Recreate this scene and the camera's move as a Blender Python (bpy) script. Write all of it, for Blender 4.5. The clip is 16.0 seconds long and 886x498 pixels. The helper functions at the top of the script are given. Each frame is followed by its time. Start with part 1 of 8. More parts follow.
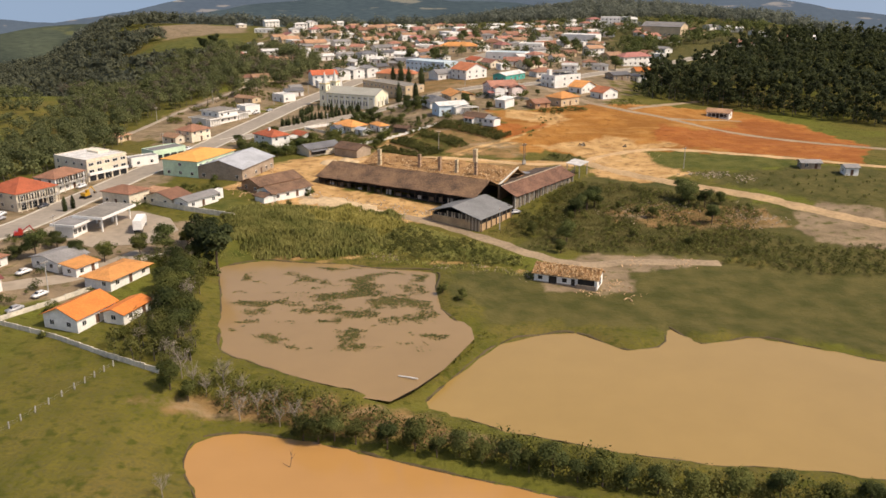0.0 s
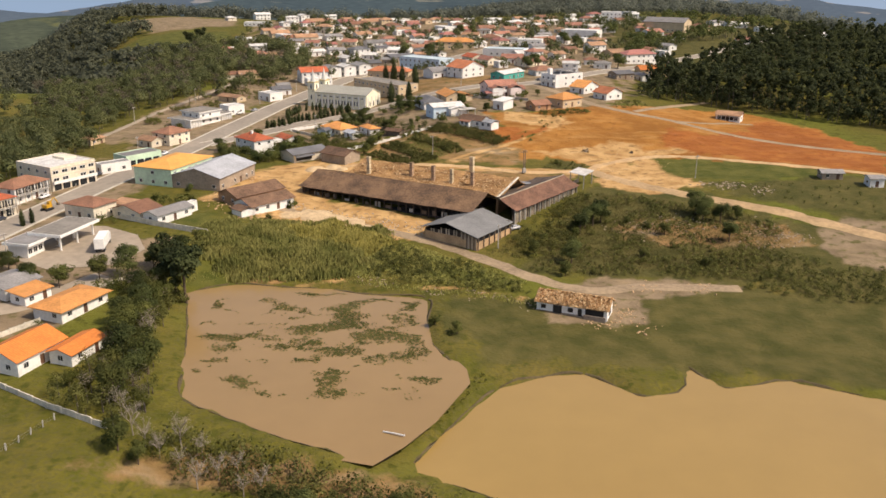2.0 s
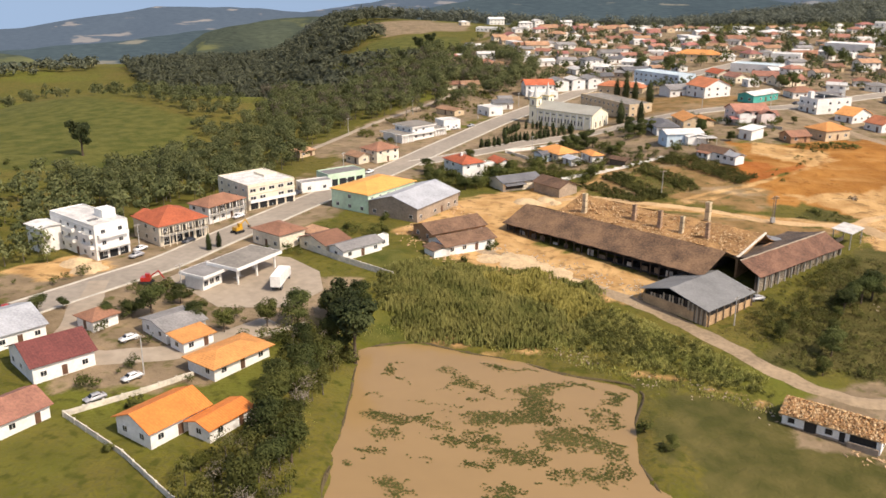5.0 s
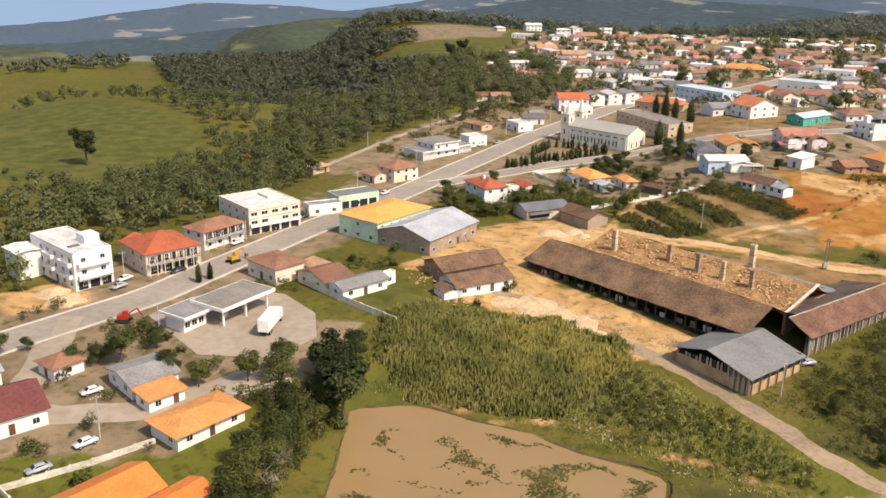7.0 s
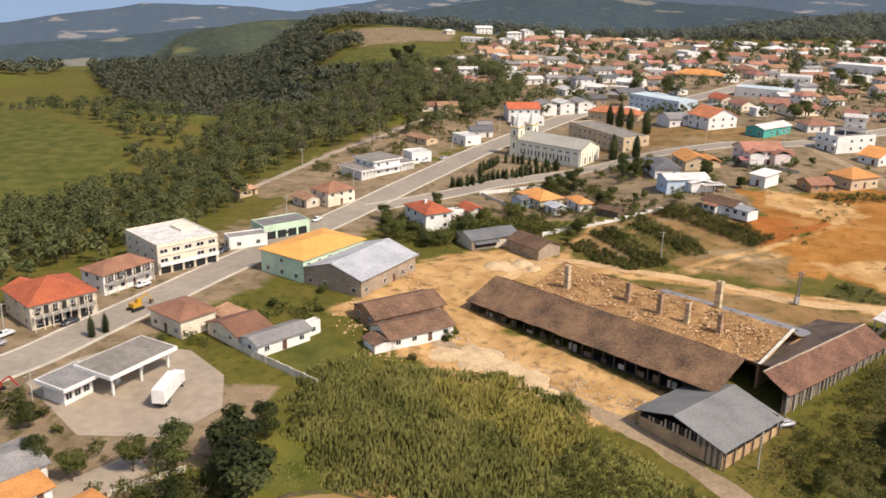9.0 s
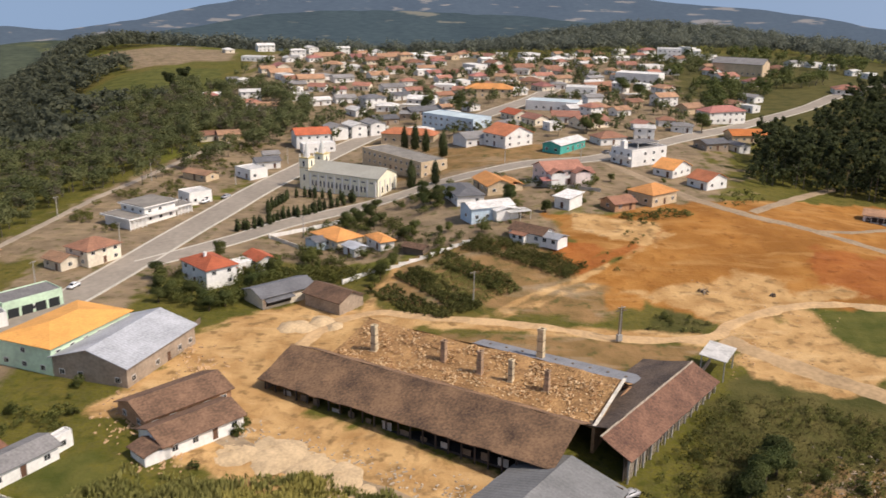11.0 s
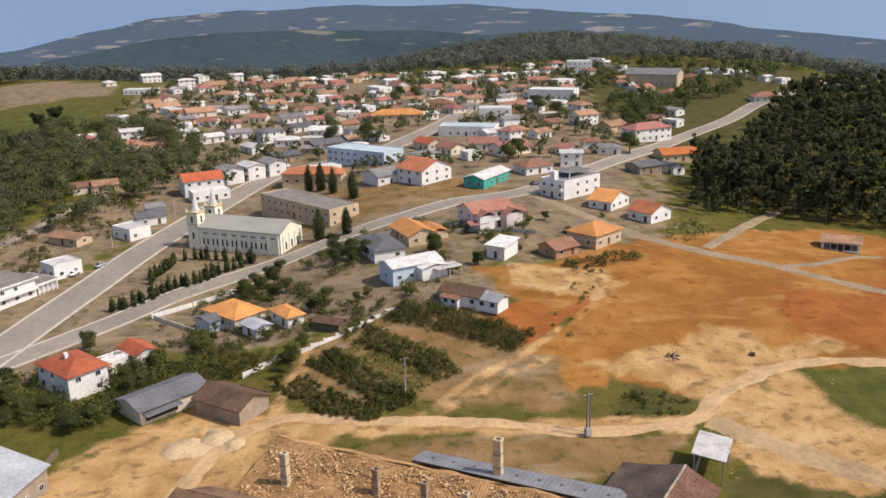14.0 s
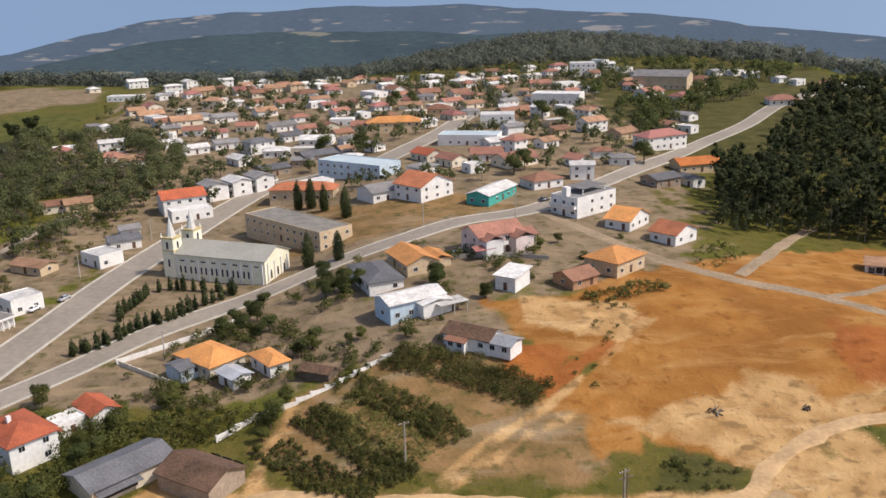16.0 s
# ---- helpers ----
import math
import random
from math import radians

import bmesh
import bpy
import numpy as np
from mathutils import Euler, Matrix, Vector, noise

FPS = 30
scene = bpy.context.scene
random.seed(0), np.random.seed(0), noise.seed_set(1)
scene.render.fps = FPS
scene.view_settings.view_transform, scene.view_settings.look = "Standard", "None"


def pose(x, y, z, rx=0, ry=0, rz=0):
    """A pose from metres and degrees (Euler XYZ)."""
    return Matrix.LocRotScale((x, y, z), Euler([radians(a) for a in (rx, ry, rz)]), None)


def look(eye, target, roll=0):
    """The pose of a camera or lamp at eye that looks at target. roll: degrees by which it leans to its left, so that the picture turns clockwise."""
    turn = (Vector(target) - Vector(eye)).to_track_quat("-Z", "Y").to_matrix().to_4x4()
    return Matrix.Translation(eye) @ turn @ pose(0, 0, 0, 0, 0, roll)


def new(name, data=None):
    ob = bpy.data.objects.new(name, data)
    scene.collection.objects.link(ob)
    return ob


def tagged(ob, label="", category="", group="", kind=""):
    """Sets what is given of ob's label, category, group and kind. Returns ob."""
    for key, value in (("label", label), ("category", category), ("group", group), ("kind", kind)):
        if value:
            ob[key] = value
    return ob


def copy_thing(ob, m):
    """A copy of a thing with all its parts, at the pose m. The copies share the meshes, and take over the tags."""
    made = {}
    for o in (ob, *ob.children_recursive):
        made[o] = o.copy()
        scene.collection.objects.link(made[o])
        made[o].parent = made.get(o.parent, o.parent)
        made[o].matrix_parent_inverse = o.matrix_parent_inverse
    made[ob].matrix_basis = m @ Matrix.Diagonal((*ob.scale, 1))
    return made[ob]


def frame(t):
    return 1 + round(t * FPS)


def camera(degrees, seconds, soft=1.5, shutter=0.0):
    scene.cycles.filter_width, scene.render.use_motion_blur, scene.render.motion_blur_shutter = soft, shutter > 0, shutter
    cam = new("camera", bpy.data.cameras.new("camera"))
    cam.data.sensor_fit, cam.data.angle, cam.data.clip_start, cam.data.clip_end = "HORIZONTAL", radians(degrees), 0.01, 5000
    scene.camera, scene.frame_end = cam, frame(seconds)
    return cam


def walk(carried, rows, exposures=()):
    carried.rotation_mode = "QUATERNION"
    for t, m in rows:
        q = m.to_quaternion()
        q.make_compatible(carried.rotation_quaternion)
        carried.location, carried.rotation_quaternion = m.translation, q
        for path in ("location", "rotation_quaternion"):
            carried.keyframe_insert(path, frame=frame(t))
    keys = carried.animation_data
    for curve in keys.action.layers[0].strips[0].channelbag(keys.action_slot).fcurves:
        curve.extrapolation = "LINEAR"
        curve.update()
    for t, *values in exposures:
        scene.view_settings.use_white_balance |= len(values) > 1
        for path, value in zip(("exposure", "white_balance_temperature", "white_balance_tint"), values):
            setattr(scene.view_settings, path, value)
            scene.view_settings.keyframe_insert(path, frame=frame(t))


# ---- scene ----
cam = camera(53.7, 16.0, 1.55, 0.3)
PATH = [
    (0.0, look((0.34, -1.91, 83.54), (0.20, 93.42, 53.32), -0.07)),
    (0.5, look((0.56, 4.22, 83.60), (0.79, 99.47, 53.13), -0.05)),
    (1.0, look((0.77, 10.42, 83.70), (1.24, 105.61, 53.07), 0.02)),
    (1.5, look((0.93, 16.72, 83.85), (1.56, 111.86, 53.05), 0.10)),
    (2.0, look((1.00, 23.15, 84.05), (1.36, 118.22, 53.02), 0.24)),
    (2.5, look((1.00, 29.70, 84.28), (0.45, 124.66, 52.92), 0.22)),
    (3.0, look((0.97, 36.37, 84.52), (-0.93, 131.21, 52.86), 0.26)),
    (3.5, look((0.92, 43.16, 84.77), (-3.02, 137.86, 52.88), 0.30)),
    (4.0, look((0.91, 50.08, 85.06), (-8.28, 144.48, 53.37), 0.44)),
    (4.5, look((0.91, 57.04, 85.46), (-17.34, 150.25, 54.16), 0.18)),
    (5.0, look((0.79, 63.88, 85.97), (-23.72, 155.75, 55.00), 0.18)),
    (7.5, look((-1.32, 96.84, 88.77), (-29.59, 187.61, 57.75), 1.22)),
    (8.0, look((-1.97, 103.87, 89.19), (-29.83, 194.68, 57.94), 1.24)),
    (10.5, look((-5.82, 141.71, 90.66), (-14.22, 236.90, 61.16), 0.96)),
    (11.0, look((-6.55, 149.27, 91.00), (-8.10, 244.88, 61.72), 0.71)),
    (11.5, look((-7.21, 156.72, 91.36), (-3.02, 252.29, 62.22), 0.50)),
    (12.0, look((-7.77, 164.02, 91.71), (-0.81, 259.51, 62.83), 0.10)),
    (12.5, look((-8.19, 171.18, 92.02), (-0.74, 266.72, 63.46), -0.53)),
    (13.0, look((-8.43, 178.21, 92.26), (-0.61, 273.84, 64.07), -0.83)),
    (13.5, look((-8.48, 185.17, 92.43), (-0.27, 280.84, 64.49), -1.12)),
    (14.0, look((-8.36, 192.12, 92.53), (0.16, 287.79, 64.71), -1.39)),
    (14.5, look((-8.13, 199.08, 92.54), (0.73, 294.71, 64.67), -1.48)),
    (15.0, look((-7.81, 206.15, 92.47), (1.44, 301.74, 64.57), -1.63)),
    (15.5, look((-7.40, 213.46, 92.45), (2.08, 309.02, 64.57), -1.73)),
    (16.0, look((-6.92, 220.96, 92.51), (1.86, 316.61, 64.69), -1.83)),
]
walk(cam, PATH, [(0.0, -0.01, 7350, 15), (3.5, 0.08, 7200, 15), (5.0, 0.21, 7100, 15), (8.0, 0.15, 7050, 15), (11.0, -0.09, 6750, 15), (13.0, -0.16, 6600, 15), (16.0, -0.17, 6450, 15)])

# ---- sky and sun ----
SUN_ELEVATION, SUN_AZIMUTH = 50.0, 112.0  # degrees; azimuth from +y towards +x
world = bpy.data.worlds.new("sky")
scene.world = world
world.use_nodes = True
wn, wl = world.node_tree.nodes, world.node_tree.links
sky = wn.new("ShaderNodeTexSky")
sky.sky_type, sky.sun_disc = "NISHITA", False
sky.sun_elevation, sky.sun_rotation = radians(SUN_ELEVATION), radians(SUN_AZIMUTH)
sky.air_density, sky.dust_density, sky.ozone_density = 1.0, 2.6, 1.2
coord = wn.new("ShaderNodeTexCoord")
split, join, lift = wn.new("ShaderNodeSeparateXYZ"), wn.new("ShaderNodeCombineXYZ"), wn.new("ShaderNodeMath")
lift.operation, lift.inputs[1].default_value = "MAXIMUM", 0.25  # the air stays bright below the level of the eye
wl.new(coord.outputs["Generated"], split.inputs[0])
wl.new(split.outputs[0], join.inputs[0])
wl.new(split.outputs[1], join.inputs[1])
wl.new(split.outputs[2], lift.inputs[0])
wl.new(lift.outputs[0], join.inputs[2])
wl.new(join.outputs[0], sky.inputs["Vector"])
background = next(n for n in wn if n.type == "BACKGROUND")
background.inputs["Strength"].default_value = 0.15
wl.new(sky.outputs[0], background.inputs["Color"])

sun_data = bpy.data.lights.new("sun", "SUN")
sun_data.energy, sun_data.angle, sun_data.color = 4.0, radians(0.6), (1.0, 0.93, 0.82)
se, sa = radians(SUN_ELEVATION), radians(SUN_AZIMUTH)
sun = new("sun", sun_data)
sun.matrix_world = look((math.sin(sa) * math.cos(se) * 500, math.cos(sa) * math.cos(se) * 500, math.sin(se) * 500), (0, 0, 0))

# ---- materials ----
def surface(name, colour, vary=0.25, rough=0.85, grain=1.2, patch=9.0, bump=0.15, second=None, metal=0.0, per_object=0.0):
    """A matt surface: colour broken up by fine grain and by larger patches, with a fine relief."""
    m = bpy.data.materials.new(name)
    m.use_nodes = True
    n, l = m.node_tree.nodes, m.node_tree.links
    b = n["Principled BSDF"]
    b.inputs["Roughness"].default_value, b.inputs["Metallic"].default_value = rough, metal
    geo = n.new("ShaderNodeNewGeometry")
    fine, big = n.new("ShaderNodeTexNoise"), n.new("ShaderNodeTexNoise")
    fine.inputs["Scale"].default_value, big.inputs["Scale"].default_value = 1 / grain, 1 / patch
    fine.inputs["Detail"].default_value, big.inputs["Detail"].default_value = 6, 4
    for t in (fine, big):
        l.new(geo.outputs["Position"], t.inputs["Vector"])
    mix = n.new("ShaderNodeMix")
    mix.data_type = "RGBA"
    dark = [c * (1 - vary) for c in colour]
    light = second or [min(1, c * (1 + vary * 0.8)) for c in colour]
    mix.inputs["A"].default_value, mix.inputs["B"].default_value = (*dark, 1), (*light, 1)
    total = n.new("ShaderNodeMath")
    total.operation = "ADD"
    l.new(fine.outputs["Fac"], total.inputs[0])
    l.new(big.outputs["Fac"], total.inputs[1])
    sharpen = n.new("ShaderNodeMapRange")
    sharpen.inputs["From Min"].default_value, sharpen.inputs["From Max"].default_value = 0.72, 1.28
    l.new(total.outputs[0], sharpen.inputs["Value"])
    l.new(sharpen.outputs[0], mix.inputs["Factor"])
    out = mix.outputs["Result"]
    if per_object:
        info, hsv, rng = n.new("ShaderNodeObjectInfo"), n.new("ShaderNodeHueSaturation"), n.new("ShaderNodeMapRange")
        rng.inputs["To Min"].default_value, rng.inputs["To Max"].default_value = 1 - per_object, 1 + per_object
        l.new(info.outputs["Random"], rng.inputs["Value"])
        l.new(rng.outputs[0], hsv.inputs["Value"])
        l.new(out, hsv.inputs["Color"])
        out = hsv.outputs["Color"]
    l.new(out, b.inputs["Base Color"])
    if bump:
        bm_ = n.new("ShaderNodeBump")
        bm_.inputs["Strength"].default_value, bm_.inputs["Distance"].default_value = bump, 0.1
        l.new(fine.outputs["Fac"], bm_.inputs["Height"])
        l.new(bm_.outputs[0], b.inputs["Normal"])
    return m


def ribbed(name, colour, pitch, vary=0.3, rough=0.8, depth=0.035, patch=4.0, second=None, metal=0.0):
    """A roof covering with ribs or tile rows that run down the slope (object x is along the ridge), with weathering."""
    m = surface(name, colour, vary, rough, 0.5, patch, 0.0, second, metal, 0.2)
    n, l = m.node_tree.nodes, m.node_tree.links
    tc, wave, row, add, bump = (n.new(k) for k in ("ShaderNodeTexCoord", "ShaderNodeTexWave", "ShaderNodeTexWave", "ShaderNodeMath", "ShaderNodeBump"))
    wave.bands_direction, row.bands_direction = "X", "Y"
    wave.inputs["Scale"].default_value = 0.314 / pitch
    row.inputs["Scale"].default_value = 0.314 / (pitch * 1.6)
    row.wave_profile = "SAW"
    for w in (wave, row):
        w.inputs["Distortion"].default_value = 0.4
        l.new(tc.outputs["Object"], w.inputs["Vector"])
    add.operation = "ADD"
    l.new(wave.outputs["Fac"], add.inputs[0])
    l.new(row.outputs["Fac"], add.inputs[1])
    l.new(add.outputs[0], bump.inputs["Height"])
    bump.inputs["Strength"].default_value, bump.inputs["Distance"].default_value = 0.8, depth
    l.new(bump.outputs[0], n["Principled BSDF"].inputs["Normal"])
    return m


MATS = {
    "white": surface("white_paint", (0.78, 0.765, 0.72), 0.15, 0.7, 0.7, 4),
    "cream": surface("cream_paint", (0.72, 0.64, 0.50), 0.2, 0.75, 0.8, 5, 0.15, None, 0.0, 0.12),
    "sand": surface("sand_paint", (0.58, 0.45, 0.29), 0.2, 0.8, 0.8, 5),
    "mint": surface("mint_paint", (0.52, 0.68, 0.50), 0.18, 0.75, 0.8, 5),
    "teal": surface("teal_paint", (0.06, 0.38, 0.32), 0.2, 0.75, 0.8, 5),
    "pink": surface("pink_paint", (0.74, 0.62, 0.57), 0.2, 0.75, 0.8, 5),
    "paleblue": surface("pale_blue_paint", (0.50, 0.62, 0.70), 0.2, 0.75, 0.8, 5),
    "lightblue": surface("light_blue_paint", (0.48, 0.58, 0.64), 0.2, 0.7, 0.8, 5),
    "block": surface("bare_block_wall", (0.34, 0.27, 0.2), 0.3, 0.9, 0.6, 4),
    "brick": surface("brick_wall", (0.42, 0.24, 0.13), 0.35, 0.9, 0.5, 3),
    "church": surface("church_render", (0.84, 0.79, 0.60), 0.12, 0.8, 0.8, 5),
    "wood": surface("grey_timber", (0.16, 0.12, 0.085), 0.4, 0.9, 0.3, 3),
    "darkwood": surface("dark_timber", (0.06, 0.045, 0.035), 0.4, 0.9, 0.3, 3),
    "concrete": surface("concrete", (0.40, 0.38, 0.34), 0.25, 0.9, 0.6, 4),
    "frame": surface("window_frame_paint", (0.7, 0.69, 0.66), 0.1, 0.6, 0.6, 4),
    "door": surface("door_timber", (0.12, 0.06, 0.035), 0.3, 0.6, 0.4, 2),
    "pale_board": surface("pale_boards", (0.42, 0.35, 0.26), 0.35, 0.9, 0.3, 2),
    "brickpale": surface("pale_brick", (0.50, 0.33, 0.18), 0.3, 0.9, 0.4, 3),
    "sand2": surface("ochre_trim", (0.55, 0.44, 0.2), 0.2, 0.8, 0.6, 4),
    "spire": surface("spire_sheet", (0.62, 0.61, 0.56), 0.15, 0.5, 0.6, 3),
    # near-black colour that stands for the shade inside buildings
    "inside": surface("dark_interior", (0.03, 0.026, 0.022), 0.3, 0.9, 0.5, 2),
}
ROOFS = {
    "red": ribbed("red_tiles", (0.44, 0.11, 0.045), 0.4),
    "red2": ribbed("light_red_tiles", (0.46, 0.16, 0.07), 0.4),
    "rose": ribbed("rose_tiles", (0.32, 0.13, 0.105), 0.4),
    "maroon": ribbed("maroon_sheets", (0.13, 0.036, 0.030), 0.5),
    "redold": ribbed("faded_red_tiles", (0.33, 0.15, 0.10), 0.4),
    "brown": ribbed("brown_tiles", (0.25, 0.12, 0.07), 0.5),
    "orange": ribbed("orange_tiles", (0.58, 0.255, 0.075), 0.5, 0.25),
    "orange2": ribbed("deep_orange_tiles", (0.58, 0.18, 0.035), 0.5, 0.2),
    "orangeold": ribbed("worn_orange_tiles", (0.38, 0.215, 0.12), 0.4, 0.35),
    "yellow": ribbed("amber_sheets", (0.66, 0.32, 0.08), 0.6, 0.15),
    "grey": ribbed("grey_fibre_sheets", (0.22, 0.21, 0.2), 0.7, 0.3),
    "greyflat": surface("grey_flat_roof", (0.22, 0.2, 0.17), 0.3, 0.9, 0.8, 4),
    "slate": ribbed("dark_grey_sheets", (0.12, 0.12, 0.125), 0.7, 0.3),
    "metal": ribbed("weathered_metal_sheets", (0.36, 0.37, 0.385), 0.8, 0.3, 0.55, 0.04, 6),
    "white": surface("white_roof", (0.62, 0.60, 0.56), 0.3, 0.75, 0.8, 3, 0.15, None, 0.0, 0.2),
    "tileold": ribbed("mossy_old_tiles", (0.15, 0.085, 0.05), 0.36, 0.5, 0.9, 0.04, 4),
    "kiln": ribbed("kiln_roof_tiles", (0.135, 0.078, 0.046), 0.36, 0.45, 0.9, 0.05, 5, (0.30, 0.175, 0.092)),
    "kilnlight": ribbed("bleached_kiln_tiles", (0.40, 0.205, 0.078), 0.5, 0.45, 0.9, 0.05, 5, (0.60, 0.35, 0.14)),
    "hut": ribbed("pale_worn_tiles", (0.34, 0.185, 0.08), 0.4, 0.5, 0.9, 0.07, 1.2, (0.60, 0.39, 0.19)),
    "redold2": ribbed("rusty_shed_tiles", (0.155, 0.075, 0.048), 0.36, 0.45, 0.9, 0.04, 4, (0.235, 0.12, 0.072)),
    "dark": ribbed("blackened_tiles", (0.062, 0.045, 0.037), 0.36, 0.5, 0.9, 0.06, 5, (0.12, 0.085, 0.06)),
    "leadgrey": ribbed("blue_grey_sheets", (0.19, 0.195, 0.205), 0.9, 0.25, 0.75, 0.05, 4),
    "slate2": ribbed("grey_barn_sheets", (0.17, 0.17, 0.165), 0.9, 0.25, 0.75, 0.04, 5),
    "olive": ribbed("olive_grey_sheets", (0.33, 0.32, 0.27), 0.8, 0.18, 0.7, 0.04, 8),
    "lightblue": ribbed("pale_blue_sheets", (0.45, 0.53, 0.55), 0.8, 0.15, 0.6, 0.04, 8),
}


def glass_material():
    m = bpy.data.materials.new("window_glass")
    m.use_nodes = True
    b = m.node_tree.nodes["Principled BSDF"]
    b.inputs["Base Color"].default_value = (0.02, 0.024, 0.028, 1)
    b.inputs["Roughness"].default_value, b.inputs["IOR"].default_value = 0.08, 1.5
    return m


GLASS = glass_material()
PALE_WALL = surface("stained_white_wall", (0.62, 0.57, 0.47), 0.3, 0.9, 0.6, 3)
ASPHALT = surface("grey_street", (0.285, 0.245, 0.195), 0.2, 0.9, 1.6, 18, 0.03)
PALE_ROAD = surface("pale_street", (0.335, 0.275, 0.205), 0.2, 0.9, 2.2, 14, 0.03)
DIRT_ROAD = surface("dirt_track", (0.40, 0.27, 0.14), 0.3, 0.95, 1.2, 9, 0.4)
GRAVEL_ROAD = surface("gravel_track", (0.30, 0.22, 0.135), 0.3, 0.95, 1.0, 9, 0.4)
DAMP = surface("damp_bank_earth", (0.085, 0.062, 0.026), 0.35, 0.9, 0.6, 3, 0.3)
PALE_TRACK = surface("pale_worn_earth", (0.50, 0.33, 0.165), 0.25, 0.95, 1.0, 6, 0.3)
KERB = surface("kerb_stone", (0.50, 0.46, 0.385), 0.2, 0.9, 0.5, 4)

# ---- helpers of the build ----
def part(name, bm, material, parent=None, label="", smooth=False):
    """Links a bmesh as one mesh object, under a thing or a part."""
    me = bpy.data.meshes.new(name)
    bm.to_mesh(me)
    bm.free()
    me.materials.append(material)
    if smooth:
        me.polygons.foreach_set("use_smooth", [True] * len(me.polygons))
    ob = new(name, me)
    if parent:
        ob.parent = parent
    if label:
        ob["label"] = label
    return ob


def raw(name, verts, faces, material, parent=None, label="", smooth=False):
    """The same from corners and faces."""
    me = bpy.data.meshes.new(name)
    me.from_pydata(verts, [], faces)
    me.materials.append(material)
    if smooth:
        me.polygons.foreach_set("use_smooth", [True] * len(me.polygons))
    ob = new(name, me)
    if parent:
        ob.parent = parent
    if label:
        ob["label"] = label
    return ob


def again(ob, parent, m):
    """One more piece on the same mesh."""
    o = new(ob.name.split(".")[0], ob.data)
    o.parent = parent
    o.matrix_local = m
    return o


def add_box(bm, x0, x1, y0, y1, z0, z1, m=None):
    vs = [bm.verts.new((x, y, z)) for x in (x0, x1) for y in (y0, y1) for z in (z0, z1)]
    if m:
        for v in vs:
            v.co = m @ v.co
    for f in ((0, 1, 3, 2), (4, 6, 7, 5), (0, 4, 5, 1), (2, 3, 7, 6), (0, 2, 6, 4), (1, 5, 7, 3)):
        bm.faces.new([vs[i] for i in f])
    return vs


def box(x0, x1, y0, y1, z0, z1):
    bm = bmesh.new()
    add_box(bm, x0, x1, y0, y1, z0, z1)
    return bm


def thing(name, x, y, z, heading=0, label="", category="", group=""):
    ob = new(name)
    ob.matrix_world = pose(x, y, z, 0, 0, heading)
    return tagged(ob, label, category, group)


# ---- the lie of the land ----
def sg(v):
    return 1 / (1 + math.exp(-max(-40.0, min(40.0, v))))


def ground(x, y):
    """Height of the open ground, before ponds and banks are cut in."""
    z = 3.0 - 0.025 * max(-70.0, min(80.0, x)) + 0.036 * (max(40.0, min(900.0, y)) - 205)
    z += 3.0 * sg((-x - 48) / 8) * sg((330 - y) / 40)
    z += 10.0 * sg((y - 388) / 16) * sg((x + 18) / 12) * sg((118 - x) / 14) * sg((640 - y) / 60)
    z += 9.0 * sg((x - 90) / 40) * sg((y - 560) / 40) + 4.0 * sg((x - 105) / 18) * sg((400 - y) / 25) * sg((y - 255) / 20)
    z += 2.5 * sg((x + 30) / 10) * sg((y - 292) / 10) * sg((380 - y) / 20) - 2.0 * sg((-x - 25) / 10) * sg((y - 350) / 15) * sg((600 - y) / 60)
    return z

POND_1 = [(-64, 234), (-53, 240), (-40, 238), (-30, 237), (-18, 233), (-2, 229.5), (-2, 215), (-0.5, 202), (5, 190), (5.5, 184), (-1, 169), (-6, 161), (-11, 155), (-21, 158), (-36, 167), (-49, 176), (-53, 192), (-58, 212)]
POND_2 = [(-4, 156.5), (2.5, 169), (13, 186), (24, 192), (32, 193), (37, 188), (42, 183), (50, 184.5), (52.5, 188), (54.3, 197), (57, 192), (60.5, 186.6), (67, 188), (75, 190), (86, 184), (99, 176), (128, 160), (136, 138), (118, 126), (96, 126), (76, 129), (65, 132), (47, 134), (32, 138), (12.5, 145.5), (0.7, 153)]
POND_3 = [(-46.4, 136), (-46.2, 142.8), (-39, 146), (-28, 143.6), (-14.7, 138.6), (1.7, 131.6), (18.6, 124.8), (34, 117), (20, 104), (-7, 106), (-33, 112), (-42, 126)]
PONDS = [(POND_1, 3.3), (POND_2, 0.5), (POND_3, 0.0)]


def edge_distance(px, py, poly):
    """Distance to a closed outline, negative inside."""
    best, inside = 1e9, False
    for (ax, ay), (bx, by) in zip(poly, poly[1:] + poly[:1]):
        dx, dy = bx - ax, by - ay
        t = max(0.0, min(1.0, ((px - ax) * dx + (py - ay) * dy) / (dx * dx + dy * dy)))
        best = min(best, (px - ax - t * dx) ** 2 + (py - ay - t * dy) ** 2)
        if (ay > py) != (by > py) and px < ax + (py - ay) / (by - ay) * dx:
            inside = not inside
    return -math.sqrt(best) if inside else math.sqrt(best)


def edge_distances(pts, poly):
    """The same for many points at once."""
    best, inside = np.full(len(pts), 1e9), np.zeros(len(pts), bool)
    px, py = pts.T
    for (ax, ay), (bx, by) in zip(poly, poly[1:] + poly[:1]):
        dx, dy = bx - ax, by - ay
        t = np.clip(((px - ax) * dx + (py - ay) * dy) / (dx * dx + dy * dy), 0, 1)
        best = np.minimum(best, np.hypot(px - ax - t * dx, py - ay - t * dy))
        if dy:
            inside ^= ((ay > py) != (by > py)) & (px < ax + (py - ay) / dy * dx)
    return np.where(inside, -best, best)


